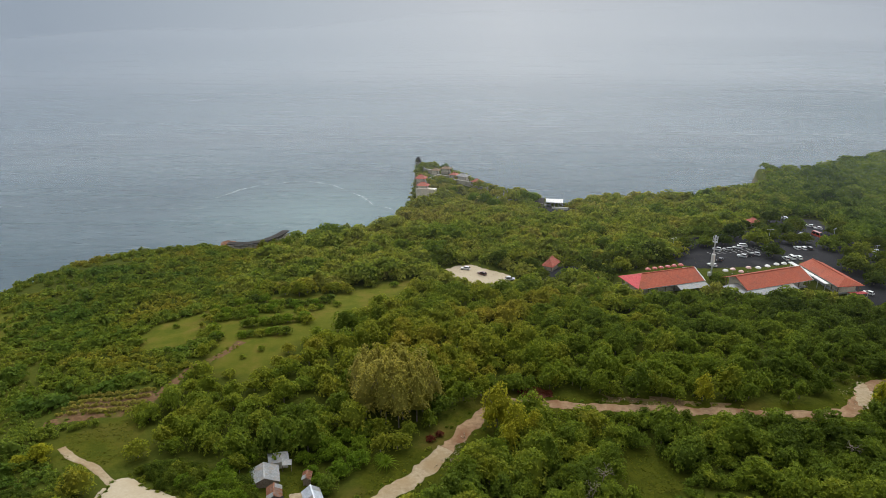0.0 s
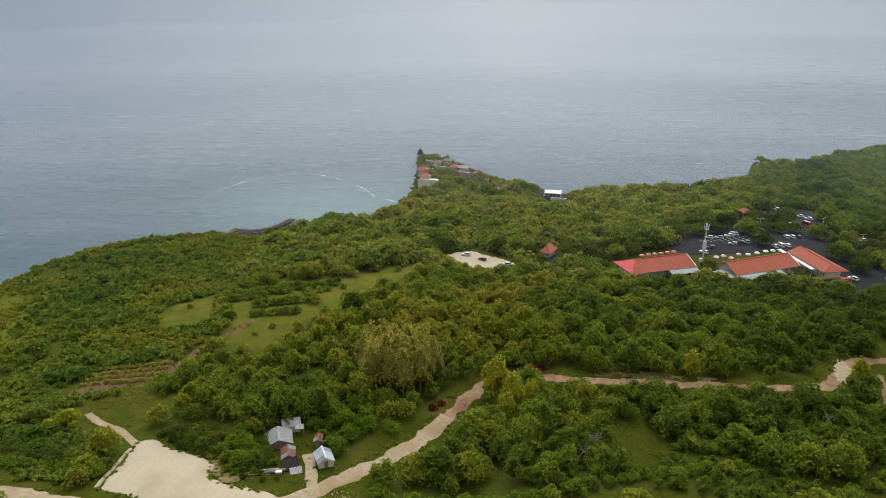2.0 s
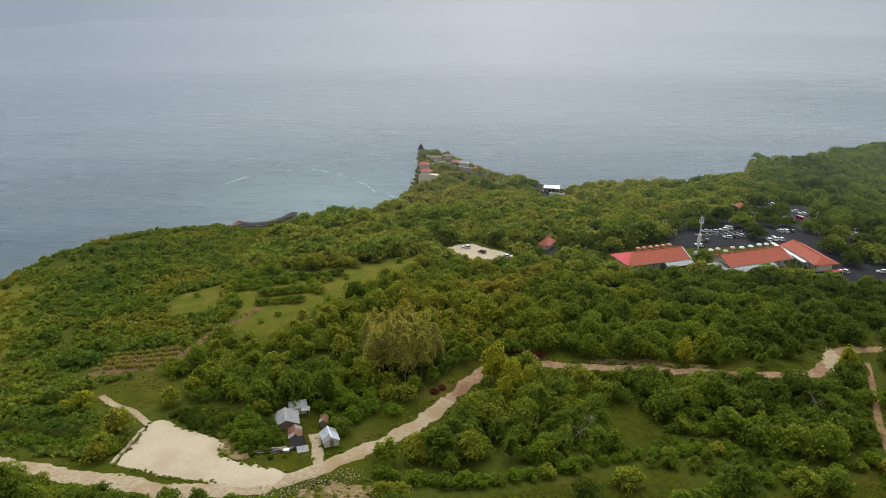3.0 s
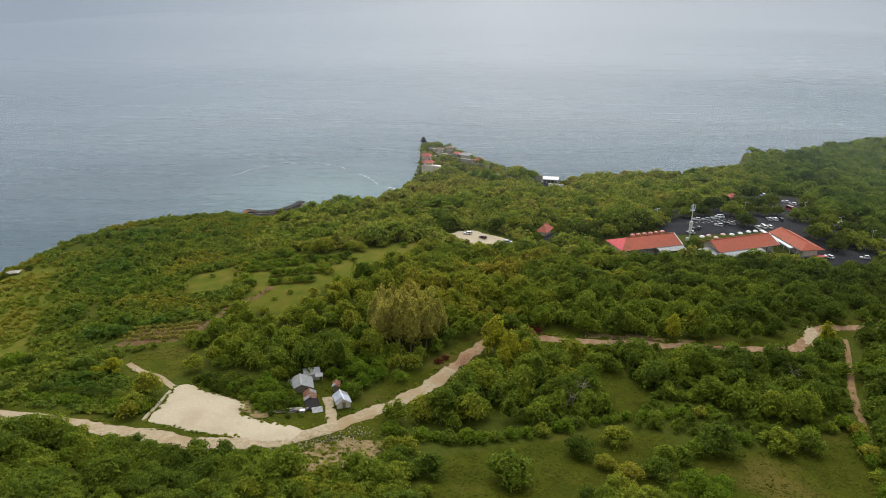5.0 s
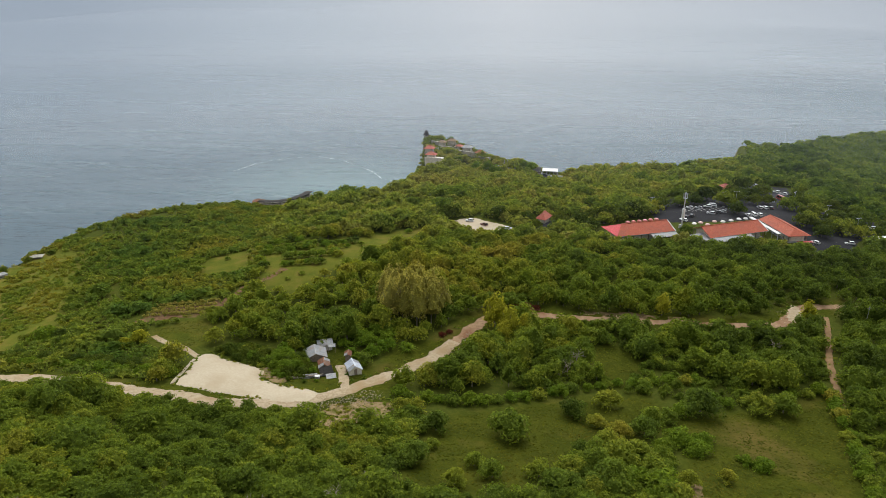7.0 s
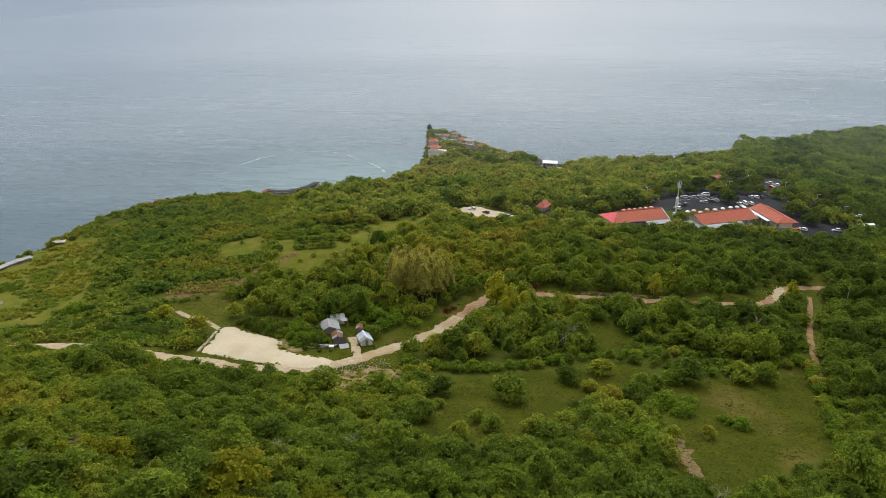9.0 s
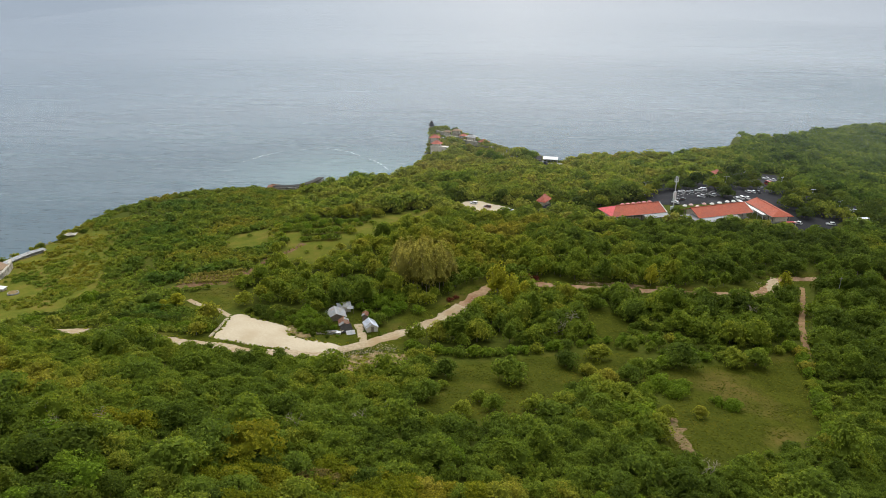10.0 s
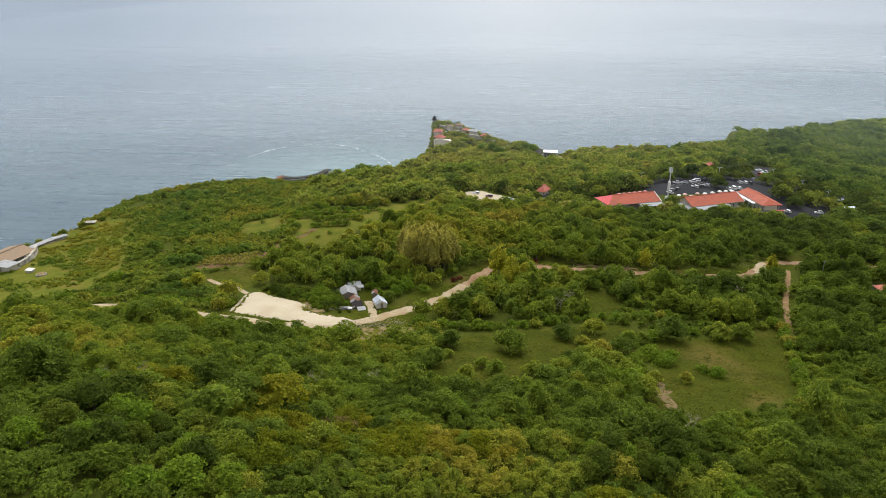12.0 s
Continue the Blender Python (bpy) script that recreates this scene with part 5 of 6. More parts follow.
def foam_line(pts, width):
    line = spline(pts, 4.0)
    verts, faces = [], []
    for i, (x, y) in enumerate(line):
        k = math.sin(math.pi * (i + 0.5) / len(line)) ** 0.6
        w = 0.7 * width * k * random.uniform(0.1, 1.3)
        verts += [(x + random.uniform(-1, 1), y - w, SEA_Z + 0.15), (x + random.uniform(-1, 1), y + w * 0.7, SEA_Z + 0.15)]
        if i:
            faces.append((2 * i - 2, 2 * i, 2 * i + 1, 2 * i - 1))
    return tagged(obj("foam", verts, faces, M_FOAM), "thin line of white sea foam", "foam", kind="stuff")


foam_line([(-280, 712), (-272, 730), (-264, 752)], 1.0)
foam_line([(-266, 746), (-248, 768), (-220, 784), (-192, 790)], 0.7)
foam_line([(-200, 792), (-168, 775), (-149, 755)], 1.5)
foam_line([(-134, 738), (-121, 722), (-106, 692)], 1.8)
foam_line([(-106, 690), (-90, 682), (-80, 672)], 1.0)

# ---- plants ----
def unit(v):
    return v / np.maximum(np.linalg.norm(v, axis=-1, keepdims=True), 1e-6)


def crown_cloud(seed, count, leaf, tall=0.8, lobes=7, spread=0.55, lobe=(0.34, 0.55), airy=0.0, core=(12, 5)):
    """A crown of half-width 1: triangles (n, 3, 3) of leaf clumps over a filler core darkened as shade, and a value for
    each.
    """
    r = np.random.RandomState(seed)
    a = np.arange(lobes) * 2.399 + r.rand(lobes)
    rad = np.sqrt((np.arange(lobes) + 0.4) / lobes) * spread
    up = 0.22 + 0.6 * (1 - (rad / spread) ** 2) + r.uniform(-0.1, 0.1, lobes)
    mid = np.c_[np.cos(a) * rad, np.sin(a) * rad, up * tall]
    size = r.uniform(*lobe, lobes)
    got_p, got_n, have = [], [], 0
    while have < count:
        k = r.choice(lobes, 4 * count, p=size ** 2 / (size ** 2).sum())
        d = unit(r.normal(size=(4 * count, 3)) + (0, 0, 0.85))
        p = mid[k] + d * size[k, None] * (r.uniform(0.85, 1.15, (4 * count, 1)) + 4 * airy * r.rand(4 * count, 1) ** 2 - airy * r.rand(4 * count, 1)) * (1, 1, 0.9)
        deep = (np.linalg.norm(p[:, None] - mid[None], axis=2) < size * 0.82).any(1) & (r.rand(4 * count) > 0.03 + airy)
        ok = ~deep & (p[:, 2] > 0.08 * tall)
        got_p.append(p[ok]), got_n.append(d[ok])
        have += int(ok.sum())
    p, d = np.concatenate(got_p)[:count], np.concatenate(got_n)[:count]
    nrm = unit(0.65 * d + 0.45 * r.normal(size=d.shape) + (0, 0, 0.45))
    u = unit(np.cross(nrm, r.normal(size=d.shape)))
    v = np.cross(nrm, u)
    s = leaf * r.uniform(0.55, 1.6, (count, 1))
    q = np.stack([p + u * s, p - u * s * 0.6 + v * s * 0.8 - nrm * s * 0.15, p - u * s * 0.6 - v * s * 0.8 - nrm * s * 0.15], 1)
    value = r.rand(count)
    if core:
        na, ne = core
        el = np.linspace(-0.35, 1.5708, ne + 1)
        az = np.arange(na) * 6.2832 / na
        o = np.array((0, 0, 0.25 * tall))
        dirs = np.stack([np.cos(el)[:, None] * np.cos(az), np.cos(el)[:, None] * np.sin(az), np.repeat(np.sin(el)[:, None], na, 1)], -1)
        to = mid - o
        along = dirs @ to.T
        off = (to ** 2).sum(1) - along ** 2
        reach = np.where(off < (size * 0.78) ** 2, along + np.sqrt(np.maximum((size * 0.78) ** 2 - off, 0)), 0.2)
        pts = o + dirs * (reach.max(-1) * r.uniform(0.78, 1.0, (ne + 1, na)))[..., None]
        pts[..., 2] = np.maximum(pts[..., 2], 0.0)
        nxt = np.roll(pts, -1, 1)
        dark_core = np.concatenate([np.stack([pts[:-1], nxt[:-1], nxt[1:]], 2).reshape(-1, 3, 3), np.stack([pts[:-1], nxt[1:], pts[1:]], 2).reshape(-1, 3, 3)])
        q = np.concatenate([q, dark_core])
        # low values paint the shade between leaf clumps onto the filler core
        value = np.concatenate([value, r.uniform(0.05, 0.35, len(dark_core))])
    return q, value


def stem(height, base, lean=(0, 0), sides=5):
    """A tapered trunk with three limbs, as quads (n, 4, 3)."""
    quads = []

    def pipe(a, b, ra, rb):
        a, b = np.array(a, float), np.array(b, float)
        w = unit(b - a)
        u = unit(np.cross(w, (0.3, 1, 0.2)))
        v = np.cross(w, u)
        for i in range(sides):
            c0, s0 = math.cos(6.283 * i / sides), math.sin(6.283 * i / sides)
            c1, s1 = math.cos(6.283 * (i + 1) / sides), math.sin(6.283 * (i + 1) / sides)
            quads.append([a + ra * (c0 * u + s0 * v), a + ra * (c1 * u + s1 * v), b + rb * (c1 * u + s1 * v), b + rb * (c0 * u + s0 * v)])

    fork = (lean[0] * height * 0.5, lean[1] * height * 0.5, height * 0.5)
    pipe((0, 0, -0.05), fork, base, base * 0.7)
    for k in range(3):
        g = 2.1 * k + 0.5
        pipe(fork, (fork[0] + 0.45 * math.cos(g) * height * 0.6, fork[1] + 0.45 * math.sin(g) * height * 0.6, height * (0.92 + 0.06 * k)), base * 0.6, base * 0.15)
    return np.array(quads)


def split(quads):
    """Each quad as two triangles."""
    return np.concatenate([quads[:, (0, 1, 2)], quads[:, (0, 2, 3)]])


def stretch(shape, grade, k, r, tall):
    """A crown grown to half-width r and made taller, its leaf clumps keeping their shape."""
    q, v = PROTO[shape, grade, k]
    n = DETAIL[grade][0]
    mid = q.mean(1, keepdims=True)
    leafy = mid[:n] * (r, r, r * tall) + (q[:n] - mid[:n]) * r
    return np.concatenate([leafy, q[n:] * (r, r, r * tall)]), v


def quad_mesh(name, faces, materials, index=None, **floats):
    """One mesh of loose faces; floats: a value for each face, kept at its corners."""
    n, c = len(faces), faces.shape[1]
    me = bpy.data.meshes.new(name)
    me.vertices.add(c * n)
    me.vertices.foreach_set("co", np.ascontiguousarray(faces, np.float32).ravel())
    me.loops.add(c * n)
    me.loops.foreach_set("vertex_index", np.arange(c * n, dtype=np.int32))
    me.polygons.add(n)
    me.polygons.foreach_set("loop_start", np.arange(0, c * n, c, dtype=np.int32))
    for m in materials:
        me.materials.append(m)
    if index is not None:
        me.polygons.foreach_set("material_index", np.asarray(index, np.int32))
    for key, values in floats.items():
        at = me.attributes.new(key, "FLOAT", "POINT")
        at.data.foreach_set("value", np.repeat(np.asarray(values, np.float32), c))
    me.update(calc_edges=True)
    return me


SHAPES = {  # tallness, lobes, spread, lobe sizes, airiness
    "broad": (0.80, 20, 0.76, (0.15, 0.37), 0.03),
    "tall": (1.45, 18, 0.64, (0.18, 0.40), 0.03),
    "shrub": (0.52, 14, 0.74, (0.16, 0.38), 0.04),
    "spire": (2.9, 44, 0.68, (0.18, 0.33), 0.03),
    "feather": (0.95, 22, 0.76, (0.12, 0.32), 0.08),
}
DETAIL = {"near": (1150, 0.048, (13, 4)), "fine": (690, 0.062, (11, 4)), "mid": (410, 0.078, (10, 3)), "far": (185, 0.122, (9, 3)), "tiny": (84, 0.155, (7, 3))}
PROTO = {}
for si, (shape, (tall, lobes, spread, lobe, airy)) in enumerate(SHAPES.items()):
    for gi, (grade, (count, leaf, core)) in enumerate(DETAIL.items()):
        for k in range(4):
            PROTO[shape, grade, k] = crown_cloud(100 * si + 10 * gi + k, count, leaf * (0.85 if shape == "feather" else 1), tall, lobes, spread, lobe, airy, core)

TREE_RNG = np.random.RandomState(11)


def frustum(x, y, margin=8):
    """Whether the place lies in the wedge of land that the flight looks over."""
    h = 103 - ground(x, y)
    return (y > -88 + (h - 5) * 1.08) & (np.abs(x) < 0.648 * ((y + 94) * 0.933 + h * 0.36) + margin)


HEDGES = [[(-20, 108.6), (-6, 106), (2.5, 108), (10, 111), (19, 114), (29, 118.5), (36, 122), (47, 125), (66, 129.5)], [(104, 128), (99.5, 108), (93, 84), (88, 74)], [(55, 110), (62, 118), (76, 118), (100, 128)]]
LANES = [(HEDGES[0], 1.6), (HEDGES[1], 1.0), (HEDGES[2], 1.6), (TRACK[:13], 4.0), (TRACK[12:], 2.9), (FOOTPATH, 0.9), (FIELD_LANE, 2.2), (FIELD_EDGE, 1.6), (YARD_PATH, 2.2)]
BARE = [(SAND, 1.5), (QUARRY, 1.0), (ROUGH, 0.5), (LOT, 1.5), (CLEAR_EAST, 2.0), (CLEAR_MID, 2.0), (GLADE, 0.0), (MEADOW_A, 0.5), (MEADOW_B, 0.5), (MEADOW_C, 0.5),
        (ORCHARD, 0.5), (FIELD, 0.5), (TILLED, 0.5), (THICKET, 0.3), (YARD, 1.0), (HUT_LAWN, 1.0), (CAR_PARK, 2.0), (HALL_A, 0.0), (HALL_B, 0.0), (SOUTH_BAY, 1.0), (SEA_MEADOW, 0.0), (LOOKOUT, 1.0)]


def free(x, y, r=0.0):
    """Where plants may stand: on land, off the lanes, clearings and buildings."""
    ok = inside(COAST, x, y) & frustum(x, y)
    for line, w in LANES:
        ok &= away(line, x, y) > w + 0.55 * r
    for poly, w in BARE:
        ok &= ~(inside(poly, x, y) | (away(poly, x, y, True) < w + 0.45 * r))
    for x0, y0, w in PLOTS:
        ok &= np.hypot(x - x0, y - y0) > w
    return ok


PLOTS = [(-21, 162, 12.5), (7.5, 155, 5), (-34, 118, 4), (-46.6, 127, 5), (-45, 133, 4.2), (-44.5, 121, 3.5), (-30.5, 137, 7), (196, 275, 7), (159, 168, 6), (34, 287, 8), (-31, 426, 8.5), (-35, 440, 8), (-20, 470, 6), (-5, 456, 9), (147, 357, 5), (-120, 340, 8), (-198, 166, 8)]


def scatter(x0, x1, y0, y1, gap, rmin, rmax):
    """Jittered places with a crown half-width for each."""
    gx, gy = np.meshgrid(np.arange(x0, x1, gap), np.arange(y0, y1, gap))
    gx = gx + (np.arange(gx.shape[0])[:, None] % 2) * gap / 2
    x = gx.ravel() + TREE_RNG.uniform(-0.42, 0.42, gx.size) * gap
    y = gy.ravel() + TREE_RNG.uniform(-0.42, 0.42, gx.size) * gap
    r = 1.12 * (TREE_RNG.uniform(0, 1, gx.size) ** 1.5 * (rmax - rmin) + rmin)
    keep = free(x, y, r)
    return np.c_[x, y, r][keep]


class Mass:
    """Many plants joined into one mesh."""

    def __init__(self):
        self.quads, self.leaf, self.tone, self.index = [], [], [], []

    def add(self, shape, grade, x, y, z, r, tone, turn, tall=1.0):
        q, v = stretch(shape, grade, int(turn * 1000) % 4, r, tall)
        c, s = math.cos(turn), math.sin(turn)
        wide = 0.82 + 0.36 * ((turn * 37.7) % 1.0)
        p = (q * (wide, 1.9 - wide, 1)) @ np.array([[c, s, 0], [-s, c, 0], [0, 0, 1]]) + (x, y, z)
        self.quads.append(p), self.leaf.append(v), self.tone.append(np.full(len(q), tone)), self.index.append(np.zeros(len(q)))

    def trunk(self, x, y, z, h, base):
        q = split(stem(h, base, sides=3)) + (x, y, z)
        self.quads.append(q), self.leaf.append(np.full(len(q), 0.5)), self.tone.append(np.zeros(len(q))), self.index.append(np.ones(len(q)))

    def done(self, name, material, label, category):
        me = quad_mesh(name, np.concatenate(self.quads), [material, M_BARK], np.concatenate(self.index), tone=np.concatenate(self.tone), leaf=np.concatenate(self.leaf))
        return tagged(new(name, me), label, category, kind="stuff")


def tree_kind(shape, grade, k, material, r, tall=1.0, name="tree", label="", category="tree", group="", trunk=True):
    """A tree at the origin: a base, its trunk and its crown."""
    base = tagged(new(name), label, category, group)
    q, v = stretch(shape, grade, k, r, tall)
    lift = 0.12 * r if trunk else 0.0
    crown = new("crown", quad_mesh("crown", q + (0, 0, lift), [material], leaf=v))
    crown.parent = base
    if trunk:
        st = new("trunk", quad_mesh("trunk", stem(0.72 * SHAPES[shape][0] * r * tall + lift, 0.05 * r), [M_BARK]))
        st.parent = base
    return base


def plant(kind, x, y, scale=1.0, turn=None, squash=1.0):
    m = Matrix.LocRotScale((x, y, float(terrain(x, y)) - 0.05), Euler((0, 0, random.uniform(0, 6.28) if turn is None else turn)), (scale, scale, scale * squash))
    made = copy_thing(kind, m)
    made.matrix_basis = m
    return made


def retire(kind):
    for o in (*kind.children_recursive, kind):
        bpy.data.objects.remove(o)


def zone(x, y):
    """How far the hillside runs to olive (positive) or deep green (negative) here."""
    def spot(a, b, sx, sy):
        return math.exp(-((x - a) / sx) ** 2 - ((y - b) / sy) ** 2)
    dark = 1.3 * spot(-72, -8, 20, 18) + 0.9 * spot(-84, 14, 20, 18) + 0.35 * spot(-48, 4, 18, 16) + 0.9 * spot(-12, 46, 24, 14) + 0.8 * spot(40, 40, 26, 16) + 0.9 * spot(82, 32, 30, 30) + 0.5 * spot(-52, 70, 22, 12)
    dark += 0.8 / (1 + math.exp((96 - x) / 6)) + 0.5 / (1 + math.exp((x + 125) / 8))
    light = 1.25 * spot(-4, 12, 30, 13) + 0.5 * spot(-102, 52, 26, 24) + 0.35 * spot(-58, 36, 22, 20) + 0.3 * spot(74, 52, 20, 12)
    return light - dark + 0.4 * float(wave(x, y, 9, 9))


# foreground hill: dense mixed scrub; the part the flight passes nearest stands as single trees
KINDS = {}
for key, rows in {
    "dark": (("broad", M_TREE_DARK, 0.9, "dense deep green broadleaf tree"), ("tall", M_TREE_DARK, 0.8, "upright deep green tree with a ragged crown"), ("shrub", M_FRESH, 1.3, "bright green spreading shrub on a slope")),
    "mixed": (("broad", M_TREE, 1.0, "dense green broadleaf tree with a lobed crown"), ("feather", M_TREE, 0.9, "airy light green tree with fine leaves"), ("shrub", M_TREE, 1.2, "low spreading green shrub on a slope")),
    "olive": (("feather", M_TREE_OLIVE, 0.9, "airy olive-green tree with fine leaves"), ("broad", M_TREE_OLIVE, 0.75, "rounded olive-green tree on a slope"), ("feather", M_TREE_OLIVE, 0.65, "low airy olive-green tree with fine leaves")),
    "dry": (("feather", M_DRY, 0.9, "airy tree with dull brown-green leaves"), ("broad", M_DRY, 0.8, "rounded tree with dull brown-green leaves")),
}.items():
    KINDS[key] = [tree_kind(shape, "near", k, m_, 1.0, tall, label=label, group="trees on the hillside") for shape, m_, tall, label in rows for k in (0, 1)]

wood, scrub, beyond = Mass(), Mass(), Mass()
singles = 0
for x, y, r in scatter(-190, 135, -60, 98, 3.05, 1.35, 3.7):
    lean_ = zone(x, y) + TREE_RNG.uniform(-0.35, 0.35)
    olive = -34 < x < 24 and y < 14 + 10 * math.exp(-((x - 2) / 18) ** 2)
    if olive:
        r = min(r, 2.3)
    elif TREE_RNG.rand() < 0.05 and y > 12:
        r *= 1.9
    if r > 2.5 and singles < 190 and x > -75 and -5 < y < 92 and y < 75 - 0.2 * x:
        key = "olive" if lean_ > 0.12 else "dark" if lean_ < -0.3 else "mixed"
        if math.hypot((x + 29) / 9, (y - 33) / 12) < 1 and TREE_RNG.rand() < 0.6:
            key = "dry"
        plant(KINDS[key][TREE_RNG.randint(len(KINDS[key]))], x, y, 1.12 * r)
        singles += 1
        continue
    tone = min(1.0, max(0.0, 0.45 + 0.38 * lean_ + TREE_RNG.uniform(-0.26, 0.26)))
    shape = TREE_RNG.choice(("broad", "shrub", "feather", "tall"), p=(0.1, 0.15, 0.75, 0.0) if olive else (0.38, 0.22, 0.34, 0.06))
    wood.add(shape, "near" if r > 4.5 else "fine" if r > 2.7 else "mid", x, y, float(terrain(x, y)) + 0.1 * r, r, tone, TREE_RNG.rand() * 6.28, TREE_RNG.uniform(0.7, 1.25))
    if r > 2.3:
        wood.trunk(x, y, float(terrain(x, y)), 0.45 * r, 0.05 * r)
# undergrowth that closes the ground between the crowns
for x, y, r in scatter(-150, 130, -50, 96, 3.5, 1.0, 2.0):
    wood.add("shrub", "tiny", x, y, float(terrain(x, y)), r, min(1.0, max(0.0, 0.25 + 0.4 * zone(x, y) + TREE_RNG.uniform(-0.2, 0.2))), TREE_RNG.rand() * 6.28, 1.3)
for k in KINDS.values():
    for one in k:
        retire(one)

GIANT = [  # wide shade trees round the car park: x, y, half-width
    (70, 296, 9.5), (61, 290, 7), (80, 300, 7), (92, 303, 6), (99, 312, 5.5), (116.5, 309, 0), (109, 314, 5), (118, 315, 5.5), (134, 298, 6), (133, 315, 7), (141, 322, 6.5), (150, 319, 5.5),
    (167, 315, 6.5), (171, 301, 7), (182, 296, 7), (180, 281, 7.5), (192, 290, 6), (188, 303, 5.5), (101, 270, 4.0), (163, 285, 6.5), (166, 273, 5.5), (205, 308, 6.5), (212, 298, 7), (198, 332, 6), (208, 325, 6),
    (155, 338, 6), (165, 350, 6.5), (171, 362, 6), (187, 352, 5.5), (196, 362, 6), (202, 378, 7), (163, 374, 7), (126, 326, 7), (112, 328, 7), (146, 332, 6), (25, 284, 5.5), (22, 258, 5.5), (42, 288, 5), (52, 280, 6.5), (46, 262, 6), (-13, 292, 6.5), (12, 290, 6.5), (20, 294, 6), (170, 281, 6), (178, 287, 6), (188, 279, 6), (200, 284, 6), (207, 277, 6), (180, 311, 6), (195, 305, 5.5), (176, 323, 6), (64, 284, 5.5), (72, 288, 4.5), (28, 271, 5), (39, 273, 4.5), (57, 276, 5), (216, 286, 6.5), (186, 333, 6), (222, 310, 7), (158, 322, 5), (84, 305, 6.5), (147, 349, 4.6), (141, 352, 4.2), (111, 251, 3.6), (119, 252, 3.4), (127, 254, 3.6), (76, 251.5, 3.4), (85, 254, 3.2), (85, 296, 5), (76, 307, 6), (187, 267, 5.5), (196, 266, 6), (182, 256, 5), (205, 288, 6), (214, 276, 6), (172, 251, 4.5), (162, 246, 5), (194, 297, 5), (168, 293, 5.5),
]
# the wood between the road and the halls
for x, y, r in scatter(-85, 175, 98, 252, 5.6, 2.6, 5.6):
    if x < -40 and 138 < y < 205 + 0.5 * (x + 85):
        r *= 0.85
    z = float(terrain(x, y))
    shape = TREE_RNG.choice(("broad", "shrub", "feather", "tall"), p=(0.55, 0.12, 0.2, 0.13))
    wood.add(shape, "fine" if r > 4.2 else "mid", x, y, z + 0.15 * r, r, max(0.02, min(0.95, (0.58 - 0.0050 * max(x, -10) if y > 176 else 0.24 - 0.0026 * x) + TREE_RNG.rand() ** 1.3 * (0.62 if x < 25 else 0.6 if x < 70 else 0.42))), TREE_RNG.rand() * 6.28, TREE_RNG.uniform(0.8, 1.1) if x < -45 and y > 150 else TREE_RNG.uniform(0.85, 1.35) if y < 166 and x > 18 else (TREE_RNG.uniform(1.05, 1.7) if y < 215 else TREE_RNG.uniform(0.9, 1.2)) * (0.68 if shape == "tall" else 1.0))
    wood.trunk(x, y, z, 0.6 * r, 0.05 * r)

for x, y, r in scatter(14, 132, 100, 168, 3.3, 1.2, 2.7):
    wood.add(TREE_RNG.choice(("shrub", "broad", "feather")), "far" if r < 1.8 else "mid", x, y, float(terrain(x, y)), r, max(0.0, 0.2 - 0.001 * x + TREE_RNG.uniform(-0.15, 0.25)), TREE_RNG.rand() * 6.28, TREE_RNG.uniform(0.9, 1.5))

# the wide green roof of trees beyond, paler seaward as painted haze; deeper green inland of the car park, partly a
# painted fall-off of light
def far_tone(x, y):
    return min(1.0, max(0.0, 0.32 + 0.68 * TREE_RNG.rand() + (0.3 * min(1.0, max(0.0, (y - 320) / 60)) if x < 80 else 0.0) - 0.75 * min(1.0, max(0.0, (x - 120 - 0.25 * (y - 250)) / 70))))


for x, y, r in scatter(-100, 260, 252, 470, 5.4, 2.8, 5.8):
    r *= 0.72 if x < 25 and y > 428 else 1.0
    z = float(terrain(x, y))
    if TREE_RNG.rand() < 0.1 and r > 4:
        beyond.add("broad", "mid", x, y, z + 0.3 * r, 1.45 * r, far_tone(x, y) * 0.7, TREE_RNG.rand() * 6.28, 0.85)
        continue
    beyond.add(TREE_RNG.choice(("broad", "shrub", "feather"), p=(0.6, 0.25, 0.15)), "far", x, y, z + 0.12 * r, r, far_tone(x, y), TREE_RNG.rand() * 6.28, TREE_RNG.uniform(0.8, 1.1))
for x, y, r in scatter(150, 520, 250, 760, 6.0, 2.8, 5.2):
    if (x > 260 or y > 470) and not (x < 232 and y > 490 and float(away(COAST, x, y, True)) < 7):
        beyond.add(TREE_RNG.choice(("broad", "shrub")), "tiny", x, y, float(terrain(x, y)) + 0.1 * r, r, far_tone(x, y), TREE_RNG.rand() * 6.28)
for x, y, r in scatter(95, 260, 100, 252, 5.6, 2.6, 5.0):
    if x > 175:
        wood.add("broad", "mid", x, y, float(terrain(x, y)) + 0.25 * r, r, TREE_RNG.rand() * 0.6, TREE_RNG.rand() * 6.28)

shade = [tree_kind("broad", "fine", k, M_TREE_DARK if k else M_TREE, 1.0, 1.1, label="wide green shade tree beside the car park", group="shade trees") for k in range(3)]
for i, (x, y, r) in enumerate(GIANT):
    if r:
        plant(shade[i % 3], x, y, r)
for one in shade:
    retire(one)

